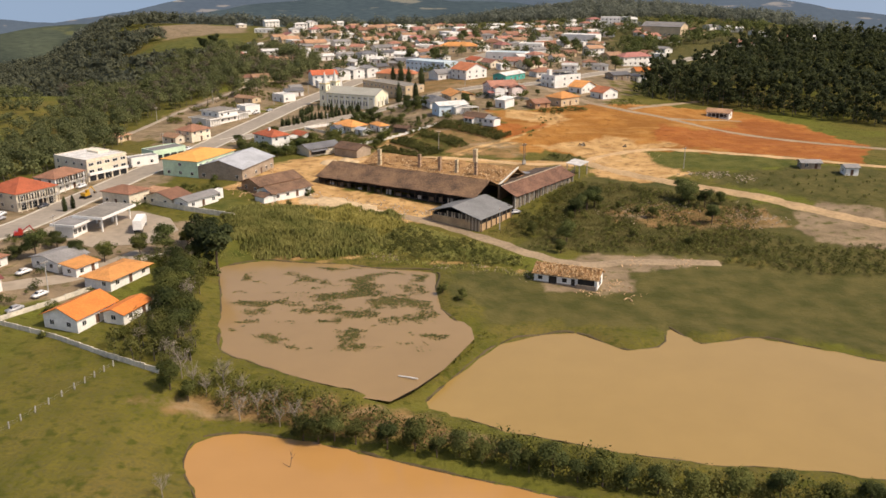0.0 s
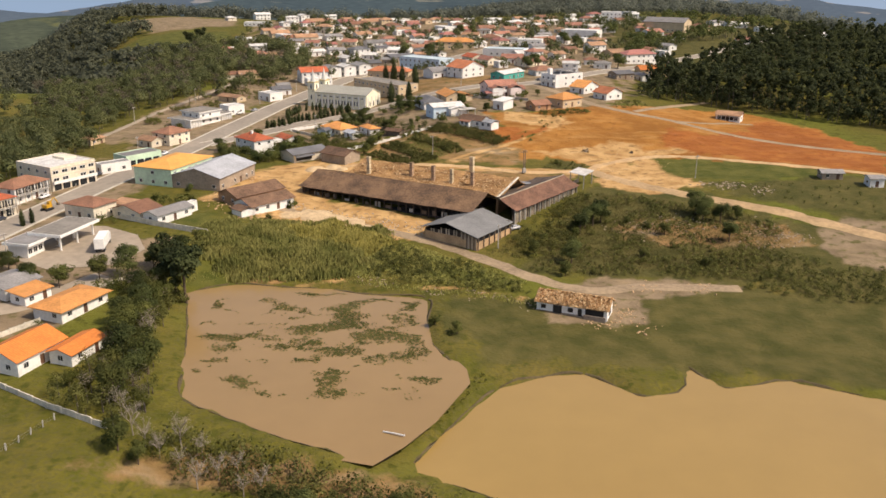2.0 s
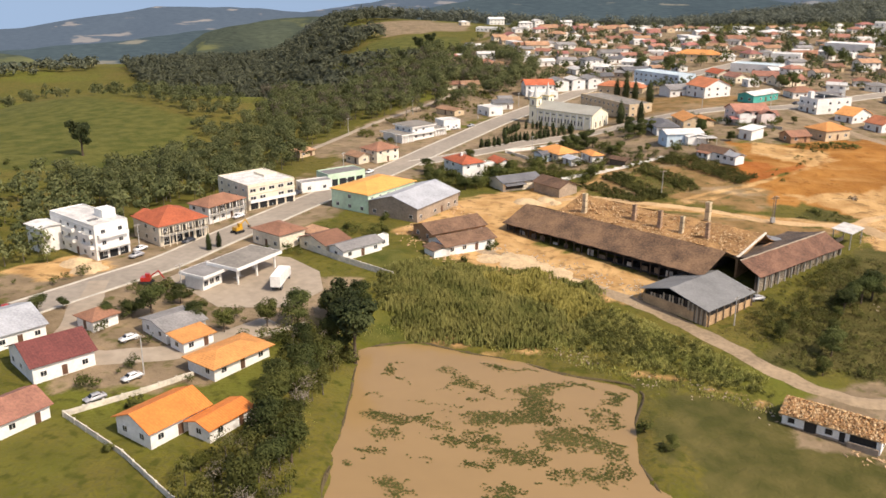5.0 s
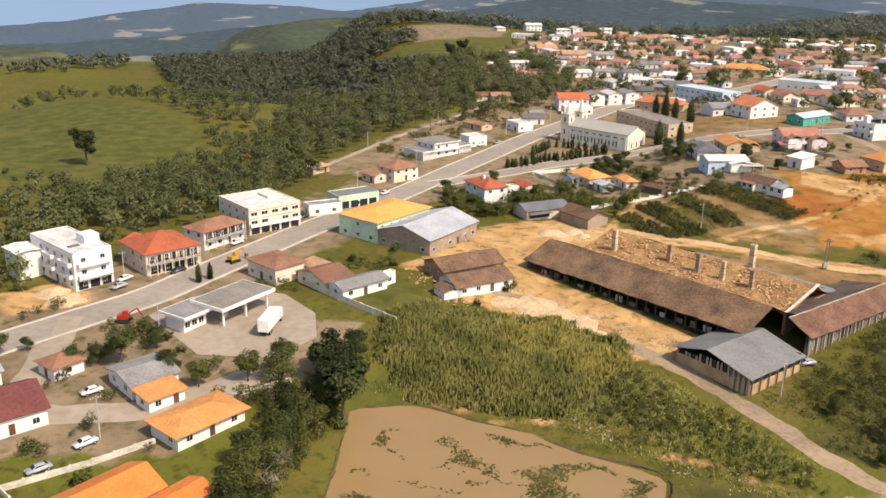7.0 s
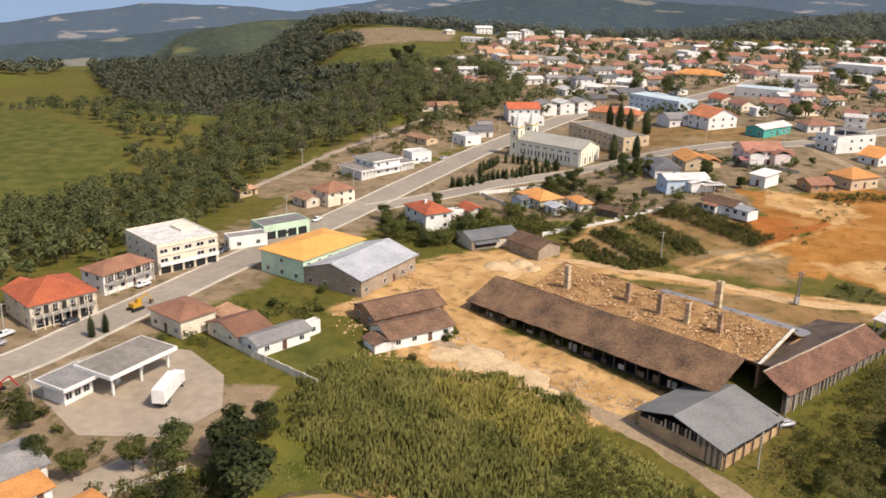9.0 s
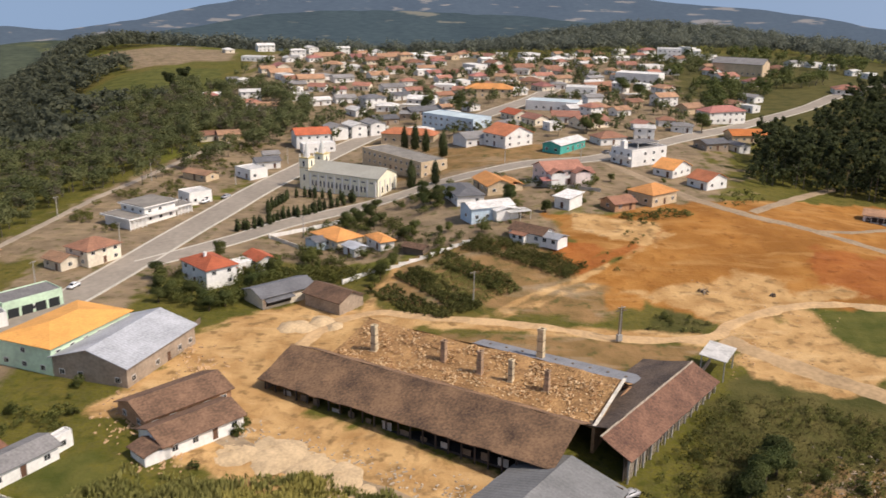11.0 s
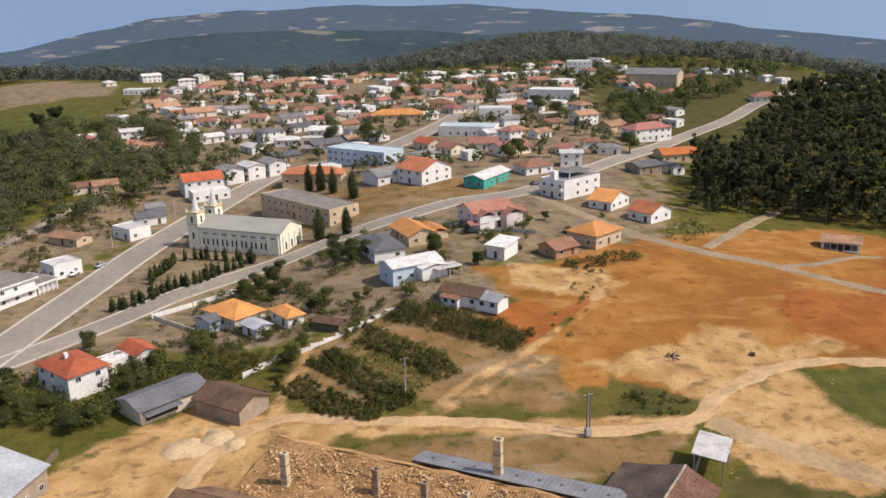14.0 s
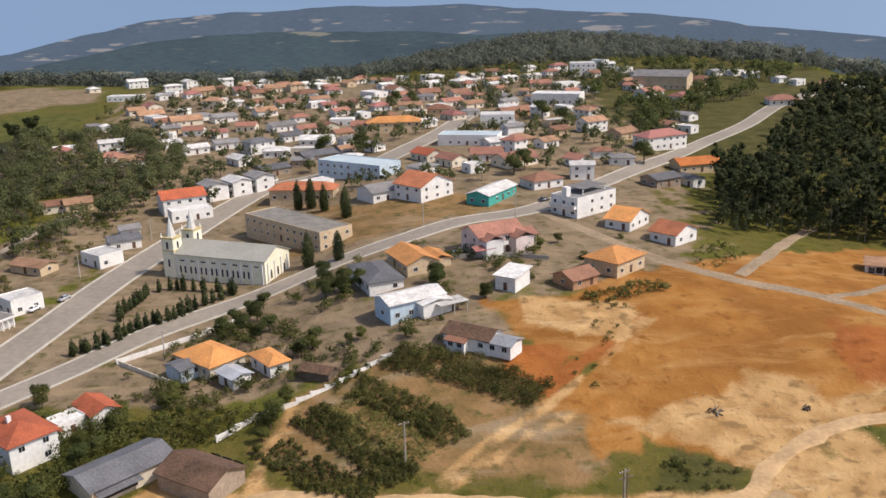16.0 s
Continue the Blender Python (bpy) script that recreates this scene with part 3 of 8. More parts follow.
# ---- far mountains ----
def mountain_material(name, wood, field, haze_glow, cut_at, fine=0.045):
    """Wooded slopes with pale fields; the haze over them is put in as bluish emission."""
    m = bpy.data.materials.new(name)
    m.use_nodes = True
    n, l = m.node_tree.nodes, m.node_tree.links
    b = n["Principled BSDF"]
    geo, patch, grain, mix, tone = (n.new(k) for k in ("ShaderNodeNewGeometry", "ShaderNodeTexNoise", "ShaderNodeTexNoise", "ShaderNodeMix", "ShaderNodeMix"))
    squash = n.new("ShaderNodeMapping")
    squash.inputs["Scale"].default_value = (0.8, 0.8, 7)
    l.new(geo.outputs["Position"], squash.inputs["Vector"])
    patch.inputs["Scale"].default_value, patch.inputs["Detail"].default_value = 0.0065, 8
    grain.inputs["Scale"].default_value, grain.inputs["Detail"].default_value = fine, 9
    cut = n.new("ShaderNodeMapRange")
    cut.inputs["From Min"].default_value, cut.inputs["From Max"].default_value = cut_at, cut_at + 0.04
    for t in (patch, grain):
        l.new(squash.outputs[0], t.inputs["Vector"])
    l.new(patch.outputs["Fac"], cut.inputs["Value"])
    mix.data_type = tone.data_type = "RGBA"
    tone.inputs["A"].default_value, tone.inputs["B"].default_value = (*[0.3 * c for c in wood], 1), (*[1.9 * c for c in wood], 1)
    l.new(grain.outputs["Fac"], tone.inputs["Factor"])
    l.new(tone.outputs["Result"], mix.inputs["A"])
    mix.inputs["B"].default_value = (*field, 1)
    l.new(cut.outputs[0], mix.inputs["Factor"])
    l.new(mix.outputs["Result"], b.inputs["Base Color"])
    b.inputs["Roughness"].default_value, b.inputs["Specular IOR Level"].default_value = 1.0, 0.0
    # haze of the distance: the slopes emit a little blue of their own
    b.inputs["Emission Color"].default_value, b.inputs["Emission Strength"].default_value = (*haze_glow, 1), 1.0
    return m


def mountains(radius, top, depth, material, seed, label, floor=-430.0):
    """A range far beyond the town: top(azimuth) gives the height of its crest in degrees below or above the eye."""
    verts, faces, rows_, cols = [], [], 22, 340
    for i in range(cols + 1):
        a = radians(-80 + 160 * i / cols)
        crest = 92 + radius * math.tan(radians(top(math.degrees(a)))) + radius * 0.0034 * noise.noise((i / 9, seed, 0)) + radius * 0.0012 * noise.noise((i / 2.5, seed, 2))
        for k in range(rows_):
            f = k / (rows_ - 1)
            r = radius - depth * (1 - f) + 60 * noise.noise((i / 9, k / 3, seed))
            z = floor + (crest - floor) * f**0.9 + (0 if k == rows_ - 1 else 46 * math.sin(math.pi * f) * noise.noise((i / 8, k / 5, seed + 5)))
            verts.append((math.sin(a) * r, 120 + math.cos(a) * r, z))
        if i:
            q = (i - 1) * rows_
            faces += [(q + k, q + rows_ + k, q + rows_ + k + 1, q + k + 1) for k in range(rows_ - 1)]
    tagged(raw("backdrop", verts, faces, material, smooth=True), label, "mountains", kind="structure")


CREST_FAR = [(-60, -5.2), (-48, -4.3), (-43, -3.9), (-36, -3.0), (-33, -2.5), (-28, -2.7), (-24, -2.9), (-20, -2.4), (-16, -1.6), (-12, -1.0), (-7.7, -0.65), (0, -0.5), (5.7, -0.5), (11, -0.9), (17, -1.4), (22, -2.0), (26, -2.45), (30.5, -2.9), (36, -3.8), (80, -5)]
CREST_MID = [(-60, -6.5), (-43, -5.0), (-36, -4.6), (-30, -4.2), (-20, -3.4), (-16, -2.8), (-12, -2.1), (-7, -1.85), (0, -1.95), (6, -2.2), (12, -2.6), (20, -3.2), (30, -4.2), (80, -6)]
CREST_NEAR = [(-80, -6.0), (-50, -5.2), (-43, -5.4), (-41.5, -5.6), (-40, -6.5), (-38, -7.2), (-35, -7.0), (-33, -5.8), (-31, -4.6), (-29.5, -4.1), (-27, -3.7), (-24, -3.5), (-20, -3.4), (-17, -4.0), (-14, -5.5), (-10, -9.0), (80, -9.0)]
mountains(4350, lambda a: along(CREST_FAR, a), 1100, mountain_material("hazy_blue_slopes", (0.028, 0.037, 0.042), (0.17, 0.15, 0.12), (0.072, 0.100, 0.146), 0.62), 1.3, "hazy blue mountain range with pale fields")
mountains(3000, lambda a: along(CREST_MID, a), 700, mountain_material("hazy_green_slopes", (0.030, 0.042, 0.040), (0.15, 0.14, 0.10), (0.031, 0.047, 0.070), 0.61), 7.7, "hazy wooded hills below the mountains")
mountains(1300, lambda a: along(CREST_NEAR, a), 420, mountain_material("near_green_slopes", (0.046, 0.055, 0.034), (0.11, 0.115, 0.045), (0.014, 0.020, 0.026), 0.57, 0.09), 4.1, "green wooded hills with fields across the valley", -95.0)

# ---- houses ----
def window_mesh():
    bm = bmesh.new()
    for x0, x1, z0, z1 in ((-0.65, 0.65, 0.95, 1.05), (-0.65, 0.65, -0.05, 0.0), (-0.65, -0.57, 0.0, 0.95), (0.57, 0.65, 0.0, 0.95), (-0.03, 0.03, 0.0, 0.95)):
        add_box(bm, x0, x1, -0.07, 0.02, z0, z1)
    frame_me = bpy.data.meshes.new("window")
    bm.to_mesh(frame_me)
    bm.free()
    frame_me.materials.append(MATS["frame"])
    bm = box(-0.57, 0.57, -0.035, 0.0, 0.0, 0.95)
    pane_me = bpy.data.meshes.new("pane")
    bm.to_mesh(pane_me)
    bm.free()
    pane_me.materials.append(GLASS)
    bm = box(-0.45, 0.45, -0.05, 0.02, 0.0, 2.05)
    add_box(bm, -0.53, -0.45, -0.08, 0.02, 0.0, 2.13)
    add_box(bm, 0.45, 0.53, -0.08, 0.02, 0.0, 2.13)
    add_box(bm, -0.45, 0.45, -0.08, 0.02, 2.05, 2.13)
    door_me = bpy.data.meshes.new("door")
    bm.to_mesh(door_me)
    bm.free()
    door_me.materials.append(MATS["door"])
    return frame_me, pane_me, door_me


WINDOW, PANE, DOOR = window_mesh()


def put(mesh, name, parent, m):
    o = new(name, mesh)
    o.parent = parent
    o.matrix_local = m
    return o


def put_window(parent, x, y, z, turn, w=1.3, h=1.1):
    m = pose(x, y, z, 0, 0, turn) @ Matrix.Diagonal((w / 1.3, 1, h / 1.0, 1))
    o = put(WINDOW, "window", parent, m)
    put(PANE, "pane", o, Matrix.Identity(4))


def roof_mesh(kind, lx, ly, h, slope, over, thick=0.16):
    """Corners and faces of a roof over a house lx long and ly deep with eaves at h; the ridge runs along x."""
    ax, ay = lx / 2 + over, ly / 2 + over
    rise = ay * slope
    if kind == "hip":
        run = max(0.0, ax - ay)
        top = [(-run, 0, rise), (run, 0, rise)]
        rim = [(-ax, -ay, 0), (ax, -ay, 0), (ax, ay, 0), (-ax, ay, 0)]
        up = rim + top
        f = [(0, 1, 5, 4), (1, 2, 5), (2, 3, 4, 5), (3, 0, 4)]
        n = 6
    elif kind == "shed":
        up = [(-ax, -ay, 0), (ax, -ay, 0), (ax, ay, 2 * ay * slope), (-ax, ay, 2 * ay * slope)]
        f, n = [(0, 1, 2, 3)], 4
    elif kind == "flat":
        up = [(-ax, -ay, 0), (ax, -ay, 0), (ax, ay, 0), (-ax, ay, 0)]
        f, n, thick = [(0, 1, 2, 3)], 4, 0.3
    else:
        up = [(-ax, -ay, 0), (ax, -ay, 0), (ax, 0, rise), (ax, ay, 0), (-ax, ay, 0), (-ax, 0, rise)]
        f, n = [(0, 1, 2, 5), (5, 2, 3, 4)], 6
    base = h - over * slope if kind not in ("flat",) else h
    verts = [(x, y, z + base + thick) for x, y, z in up] + [(x, y, z + base) for x, y, z in up]
    faces = list(f) + [tuple(n + i for i in reversed(q)) for q in f]
    rim = {"hip": (0, 1, 2, 3), "gable": (0, 1, 2, 3, 4, 5)}.get(kind, (0, 1, 2, 3))
    if kind == "gablex":
        rim = (0, 1, 2, 3, 4, 5)
    faces += [(a, a + n, b + n, b) for a, b in zip(rim, rim[1:] + rim[:1])]
    return verts, faces


NAMES = {"red": "red tile", "red2": "red tile", "rose": "rose tile", "maroon": "maroon", "redold": "faded red", "brown": "brown tile", "orange": "orange tile", "orange2": "deep orange tile", "orangeold": "worn orange tile", "yellow": "amber", "grey": "grey sheet", "greyflat": "grey flat", "slate": "dark grey sheet", "metal": "weathered metal", "white": "white", "tileold": "mossy old tile", "hut": "pale worn tile", "olive": "olive grey", "lightblue": "pale blue", "kiln": "brown tile"}
WALLS = {"white": "white", "cream": "cream", "sand": "sand-coloured", "mint": "mint green", "teal": "teal", "pink": "pink", "paleblue": "pale blue", "lightblue": "light blue", "block": "bare block", "brick": "brick"}


HOUSE_SPOTS = []


def house(x, y, heading, lx, ly, h, roof, roof_mat, wall_mat, label="", storeys=1, slope=0.42, over=0.6, windows=True, group="", category="house", z=None, veranda=False):
    """A house centred at x, y with its long side along the heading."""
    HOUSE_SPOTS.append((x, y, 0.6 * max(lx, ly)))
    turned = roof == "gablex"
    if roof in ("hip", "lowhip") and ly > lx * 1.05:
        turned = True
    if turned:
        lx, ly, heading = ly, lx, heading + 90
    kind = {"gablex": "gable", "lowhip": "hip"}.get(roof, roof)
    if roof == "lowhip":
        slope = 0.22
    if roof_mat in ("metal", "grey", "slate", "white", "lightblue", "olive") and kind in ("gable", "hip"):
        slope = min(slope, 0.3)
    if kind == "shed":
        slope = 0.1
    c, s = math.cos(radians(heading)), math.sin(radians(heading))
    feet = [land(x + a * lx / 2 * c - b * ly / 2 * s, y + a * lx / 2 * s + b * ly / 2 * c) for a in (-1, 1) for b in (-1, 1)]
    base = sum(feet) / 4 if z is None else z
    low = min(min(feet), base) - base - 0.5
    word = {1: "single-storey", 2: "two-storey", 3: "three-storey"}[storeys]
    ob = thing("house", x, y, base, heading, label or f"{word} {WALLS[wall_mat]} house with a {NAMES[roof_mat]} roof", category, group)
    ax, ay = lx / 2, ly / 2
    bm = bmesh.new()
    add_box(bm, -ax, ax, -ay, ay, low, h - (0.02 if kind == "flat" else 0))
    if kind == "gable":
        for sx in (-1, 1):
            vs = [bm.verts.new((sx * ax, -ay, h)), bm.verts.new((sx * ax, ay, h)), bm.verts.new((sx * ax, 0, h + ay * slope))]
            ws = [bm.verts.new((sx * (ax - 0.2), v.co.y, v.co.z)) for v in vs]
            bm.faces.new(vs)
            bm.faces.new(ws)
    if kind == "flat":
        for q in ((-ax, ax, -ay, -ay + 0.2), (-ax, ax, ay - 0.2, ay), (-ax, -ax + 0.2, -ay, ay), (ax - 0.2, ax, -ay, ay)):
            add_box(bm, *q, h, h + 0.55)
    bmesh.ops.recalc_face_normals(bm, faces=bm.faces[:])
    part("wall", bm, MATS[wall_mat], ob)
    v, f = roof_mesh(kind, lx - (0.5 if kind == "flat" else 0), ly - (0.5 if kind == "flat" else 0), h, slope, 0 if kind == "flat" else over)
    raw("roof", v, f, ROOFS[roof_mat], ob)
    if windows:
        rng = random.Random(int(x * 7 + y * 13))
        step = h / storeys
        for floor in range(storeys):
            zz = floor * step + min(1.0, step * 0.35)
            for sy, turn in ((-1, 0), (1, 180)):
                count = max(1, int(lx / 3.6))
                for i in range(count):
                    px = -ax + lx * (i + 0.5) / count
                    if floor == 0 and i == count // 2:
                        put(DOOR, "door", ob, pose(px, sy * ay, 0.05, 0, 0, turn))
                    elif rng.random() < 0.9:
                        put_window(ob, px, sy * ay, zz, turn)
            for sx, turn in ((-1, -90), (1, 90)):
                count = max(1, int(ly / 4.2))
                for i in range(count):
                    if rng.random() < 0.85:
                        put_window(ob, sx * ax, -ay + ly * (i + 0.5) / count, zz, turn)
    return ob


def balcony(ob, x0, x1, y, z, deep, turn=0.0):
    """A slab with a solid parapet, on the wall of a house."""
    m = pose(0, 0, 0, 0, 0, turn)
    bm = bmesh.new()
    for q in ((x0, x1, y - deep, y, z, z + 0.15), (x0, x1, y - deep, y - deep + 0.12, z + 0.15, z + 1.0), (x0, x0 + 0.12, y - deep, y, z + 0.15, z + 1.0), (x1 - 0.12, x1, y - deep, y, z + 0.15, z + 1.0)):
        add_box(bm, *q, m)
    part("balcony", bm, MATS["white"], ob)


def gallery(ob, x0, x1, y, z0, z1, deep, bays):
    """An upper gallery along a house: floor slab, rail on balusters, slim posts and near-black panels painted behind as
    shaded openings.
    """
    part("gallery_floor", box(x0, x1, y - deep, y, z0, z0 + 0.16), MATS["concrete"], ob)
    part("gallery_rail", box(x0, x1, y - deep, y - deep + 0.07, z0 + 0.95, z0 + 1.03), MATS["darkwood"], ob)
    for k in range(bays + 1):
        x = x0 + 0.1 + (x1 - x0 - 0.2) * k / bays
        part("post", box(x - 0.08, x + 0.08, y - deep + 0.05, y - deep + 0.21, -0.5, z1), MATS["cream"], ob)
        if k < bays:
            w = (x1 - x0) / bays
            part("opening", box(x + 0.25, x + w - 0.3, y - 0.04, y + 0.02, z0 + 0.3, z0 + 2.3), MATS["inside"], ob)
            for j in range(1, 6):
                part("baluster", box(x + w * j / 6 - 0.025, x + w * j / 6 + 0.025, y - deep + 0.01, y - deep + 0.06, z0 + 0.16, z0 + 0.95), MATS["darkwood"], ob)


def shop_front(ob, x0, x1, y, turn=0.0, awning=True):
    """Wide glazed openings at street level under a flat awning."""
    n = max(1, int((x1 - x0) / 3.0))
    for k in range(n):
        a = x0 + (x1 - x0) * (k + 0.1) / n
        b = x0 + (x1 - x0) * (k + 0.9) / n
        m = pose(0, 0, 0, 0, 0, turn)
        bm = bmesh.new()
        add_box(bm, a, b, y - 0.05, y + 0.02, 0.2, 2.5, m)
        part("shop_window", bm, GLASS, ob)
    if awning:
        bm = bmesh.new()
        add_box(bm, x0, x1, y - 1.3, y, 2.75, 2.95, pose(0, 0, 0, 0, 0, turn))
        part("awning", bm, MATS["concrete"], ob)


def slab_box(x0, x1, y0, y1, z0, z1):
    """A sloping slab, low along y0 and high along y1."""
    bm = bmesh.new()
    v = [bm.verts.new(q) for q in ((x0, y0, z0), (x1, y0, z0), (x1, y1, z1), (x0, y1, z1), (x0, y0, z0 - 0.15), (x1, y0, z0 - 0.15), (x1, y1, z1 - 0.15), (x0, y1, z1 - 0.15))]
    for f in ((0, 1, 2, 3), (7, 6, 5, 4), (0, 4, 5, 1), (1, 5, 6, 2), (2, 6, 7, 3), (3, 7, 4, 0)):
        bm.faces.new([v[i] for i in f])
    return bm


def wing_on(parent, x, y, turn, lx, ly, h, slope, roof, wall):
    """A lower wing built on to a house: walls, gable roof, two windows."""
    w = part("wing", box(-lx / 2, lx / 2, -ly / 2, ly / 2, -0.6, h), wall, parent)
    w.matrix_local = pose(x, y, 0, 0, 0, turn)
    v, f = roof_mesh("gable", lx, ly, h, slope, 0.5)
    raw("wing_roof", v, f, roof, w)
    for k in (-0.25, 0.25):
        put_window(w, lx * k, -ly / 2, 1.0, 0, 1.3, 1.2)
    return w


# ---- houses one by one ----
villa = house(30.0, 464.5, 22, 15.0, 10.5, 5.8, "gable", "redold", "pink", "two-storey pale pink villa with several red tile roofs", storeys=2)
corner_house = house(6.0, 454.5, 19, 9.5, 15.0, 3.2, "gablex", "orange", "sand", "sand-coloured house with an orange tile roof and a low wing")
house(-4.7, 446.4, 17, 9.4, 18.1, 3.2, "hip", "slate", "white", "")
sheet_house = house(3.0, 423.0, 26, 15.0, 8.0, 4.4, "gable", "white", "paleblue", "pale blue house with a broad white sheet roof")
house(30.4, 433.3, -39, 5.8, 7.9, 3.8, "shed", "white", "white", "small white store with a pale flat roof")
house(46.9, 433.5, 30, 8.7, 7.6, 2.6, "gable", "brown", "brick", "")
house(60.3, 443.5, -51, 10.7, 12.9, 4.0, "hip", "orange", "sand", "")
house(76.3, 483.9, -44, 8.5, 13.3, 3.2, "gable", "orange", "white", "")
house(85.6, 467.8, -53, 9.0, 11.3, 3.4, "gable", "red2", "white", "")
modern = house(66.8, 502.1, -54, 11.4, 20.0, 6.2, "flat", "grey", "white", "white modern house with a roof terrace", storeys=2)
house(38.7, 521.4, 53, 20.9, 8.7, 3.6, "gable", "white", "teal", "")
house(15.2, 531.2, -50, 13.9, 16.2, 5.5, "gable", "red2", "white", "", storeys=2)
house(-0.8, 536.1, 28, 11.9, 12.4, 3.6, "gable", "grey", "white", "")
cottage = house(16.0, 403.2, -38, 11.5, 6.8, 3.0, "gable", "tileold", "white", "run-down white cottage with a patched tile roof")
house(-29.1, 505.1, -50, 41.1, 13.1, 6.0, "flat", "greyflat", "sand", "long sand-coloured school with a flat roof", storeys=2)
hip_house = house(-44.4, 414.3, -46, 13.5, 9.6, 3.2, "hip", "orange", "cream", "")
house(-30.1, 408.0, -57, 9.3, 4.7, 3.0, "hip", "orange", "white", "")
red_villa = house(-75.4, 379.6, 45, 9.2, 13.6, 5.8, "hip", "red", "white", "white two-storey house with a bright red tile roof", storeys=2)
house(-64.1, 392.2, -50, 8.4, 5.6, 3.4, "gable", "red", "white", "small white house with a bright red tile roof")
house(-69.0, 388.0, 45, 6.0, 5.0, 2.8, "flat", "white", "white", "small white flat-roofed outbuilding")
grey_barn = house(-53.3, 367.6, 43, 16.0, 9.2, 3.2, "gable", "slate", "cream", "low pale barn with a dark grey sheet roof", windows=False)
# a near-black panel gives the shade behind the porch
part("opening", box(-7.0, 0.5, -4.66, -4.58, 0.6, 2.7), MATS["inside"], grey_barn)
part("porch_roof", slab_box(-7.6, 0.8, -6.4, -4.6, 2.3, 2.75), ROOFS["slate"], grey_barn)
tile_barn = house(-38.3, 363.2, 53, 8.7, 12.6, 3.4, "gablex", "tileold", "block", "open block barn with an old tile roof", windows=False)
# shade of the open front, painted as three near-black panels on the wall
for k in range(3):
    part("opening", box(-4.0 + 2.8 * k, -1.7 + 2.8 * k, -6.36, -6.28, 0.0, 2.6), MATS["inside"], tile_barn)
white_block = house(-156.3, 266.3, -25, 24.0, 10.0, 9.4, "flat", "white", "white", "white three-storey building with shops at street level", storeys=3)
red_house = house(-140.2, 281.4, 60, 15.0, 15.4, 6.0, "hip", "red", "cream", "two-storey house with a red hipped tile roof and balcony", storeys=2)
brown_house = house(-136.2, 302.1, 71, 14.6, 8.8, 5.4, "hip", "brown", "white", "white two-storey house with a brown hipped roof and gallery", storeys=2)
cream_block = house(-133.0, 322.9, -32, 19.0, 17.6, 7.8, "flat", "white", "cream", "cream three-storey building with a pale flat roof", storeys=3, windows=False)
mint_shop = house(-115.8, 355.9, -38, 8.5, 15.4, 4.0, "flat", "grey", "mint", "mint green shop with a flat grey roof")
house(-120.1, 341.3, -45, 5.1, 11.4, 3.2, "flat", "grey", "white", "")
shop_house = house(-114.5, 396.0, -31, 10.0, 11.5, 5.0, "hip", "brown", "cream", "cream two-storey house with stepped brown tile roofs", storeys=2)
house(-121.5, 389.5, -31, 8.0, 6.0, 3.0, "gable", "orangeold", "cream", "low cream house with a worn orange tile roof")
house(-148.4, 395.9, -28, 6.0, 7.7, 2.8, "hip", "orangeold", "sand", "")
long_white = house(-113.0, 440.0, -32, 12.0, 13.0, 5.6, "flat", "greyflat", "white", "white two-storey house with stepped flat grey roofs", storeys=2)
house(-103.0, 461.0, -45, 8.2, 9.0, 4.0, "flat", "white", "white", "small white flat-roofed house by the street")
house(-110.5, 494.5, -30, 13.0, 7.0, 2.6, "gable", "orangeold", "sand", "low cottage with a pale worn tile roof", slope=0.28)
house(-90.7, 498.4, -43, 10.5, 8.4, 3.6, "flat", "white", "white", "")
house(-88.0, 514.5, 26, 10.0, 8.0, 3.2, "gable", "slate", "white", "white house with a dark grey sheet roof")
mint_hall = house(-94.1, 330.3, 69, 24.0, 15.6, 6.4, "lowhip", "yellow", "mint", "mint green building with a broad amber roof", storeys=2)
house(-78.8, 325.9, 74, 25.0, 18.3, 4.6, "gable", "metal", "block", "block warehouse with a weathered metal gable roof")
brown_hip = house(-106.3, 283.2, -25, 11.8, 9.4, 4.4, "hip", "brown", "cream", "cream house with a brown hipped tile roof", slope=0.32)
house(-97.0, 287.0, -25, 7.0, 4.6, 3.0, "shed", "orangeold", "cream", "low cream annexe with a worn orange tile roof")
house(-92.0, 282.2, 63, 8.6, 11.3, 2.9, "gable", "brown", "cream", "cream house with a low brown tile roof", slope=0.3)
house(-81.9, 280.2, 59, 13.5, 6.2, 2.9, "gable", "grey", "white", "")
house(-77.0, 287.5, -25, 1.9, 4.3, 2.8, "flat", "white", "white", "")
old_house = house(-55.4, 295.0, 48, 16.6, 9.0, 2.8, "gable", "tileold", "white", "old white house with a mossy tile roof", slope=0.36)
house(-61.4, 304.4, 48, 18.6, 10.6, 3.0, "gable", "tileold", "brick", "old brick shed with a mossy tile roof", slope=0.36)
patched = house(-103.2, 222.0, 61, 9.6, 10.4, 2.9, "gable", "grey", "white", "white house with a patched grey sheet roof", slope=0.2)
for px, py in ((-2.6, -2.4), (1.8, -3.0), (2.6, 1.8)):
    plate = part("roof_patch", box(px - 0.9, px + 0.9, py - 1.4, py + 1.4, 0, 0.05), ROOFS["white"], patched)
    plate.matrix_local = pose(0, 0, 4.06 - 0.2 * abs(py), math.degrees(math.atan(0.2)) * (1 if py < 0 else -1)) @ pose(0, 0, 0)
house(-95.6, 216.6, 64, 7.4, 5.0, 2.5, "shed", "orange", "white", "small white annexe with an orange tile roof")
bungalow = house(-83.8, 211.0, 67, 14.1, 8.4, 2.9, "hip", "orange", "white", "white bungalow with a bright orange tile roof", slope=0.26, over=0.9)
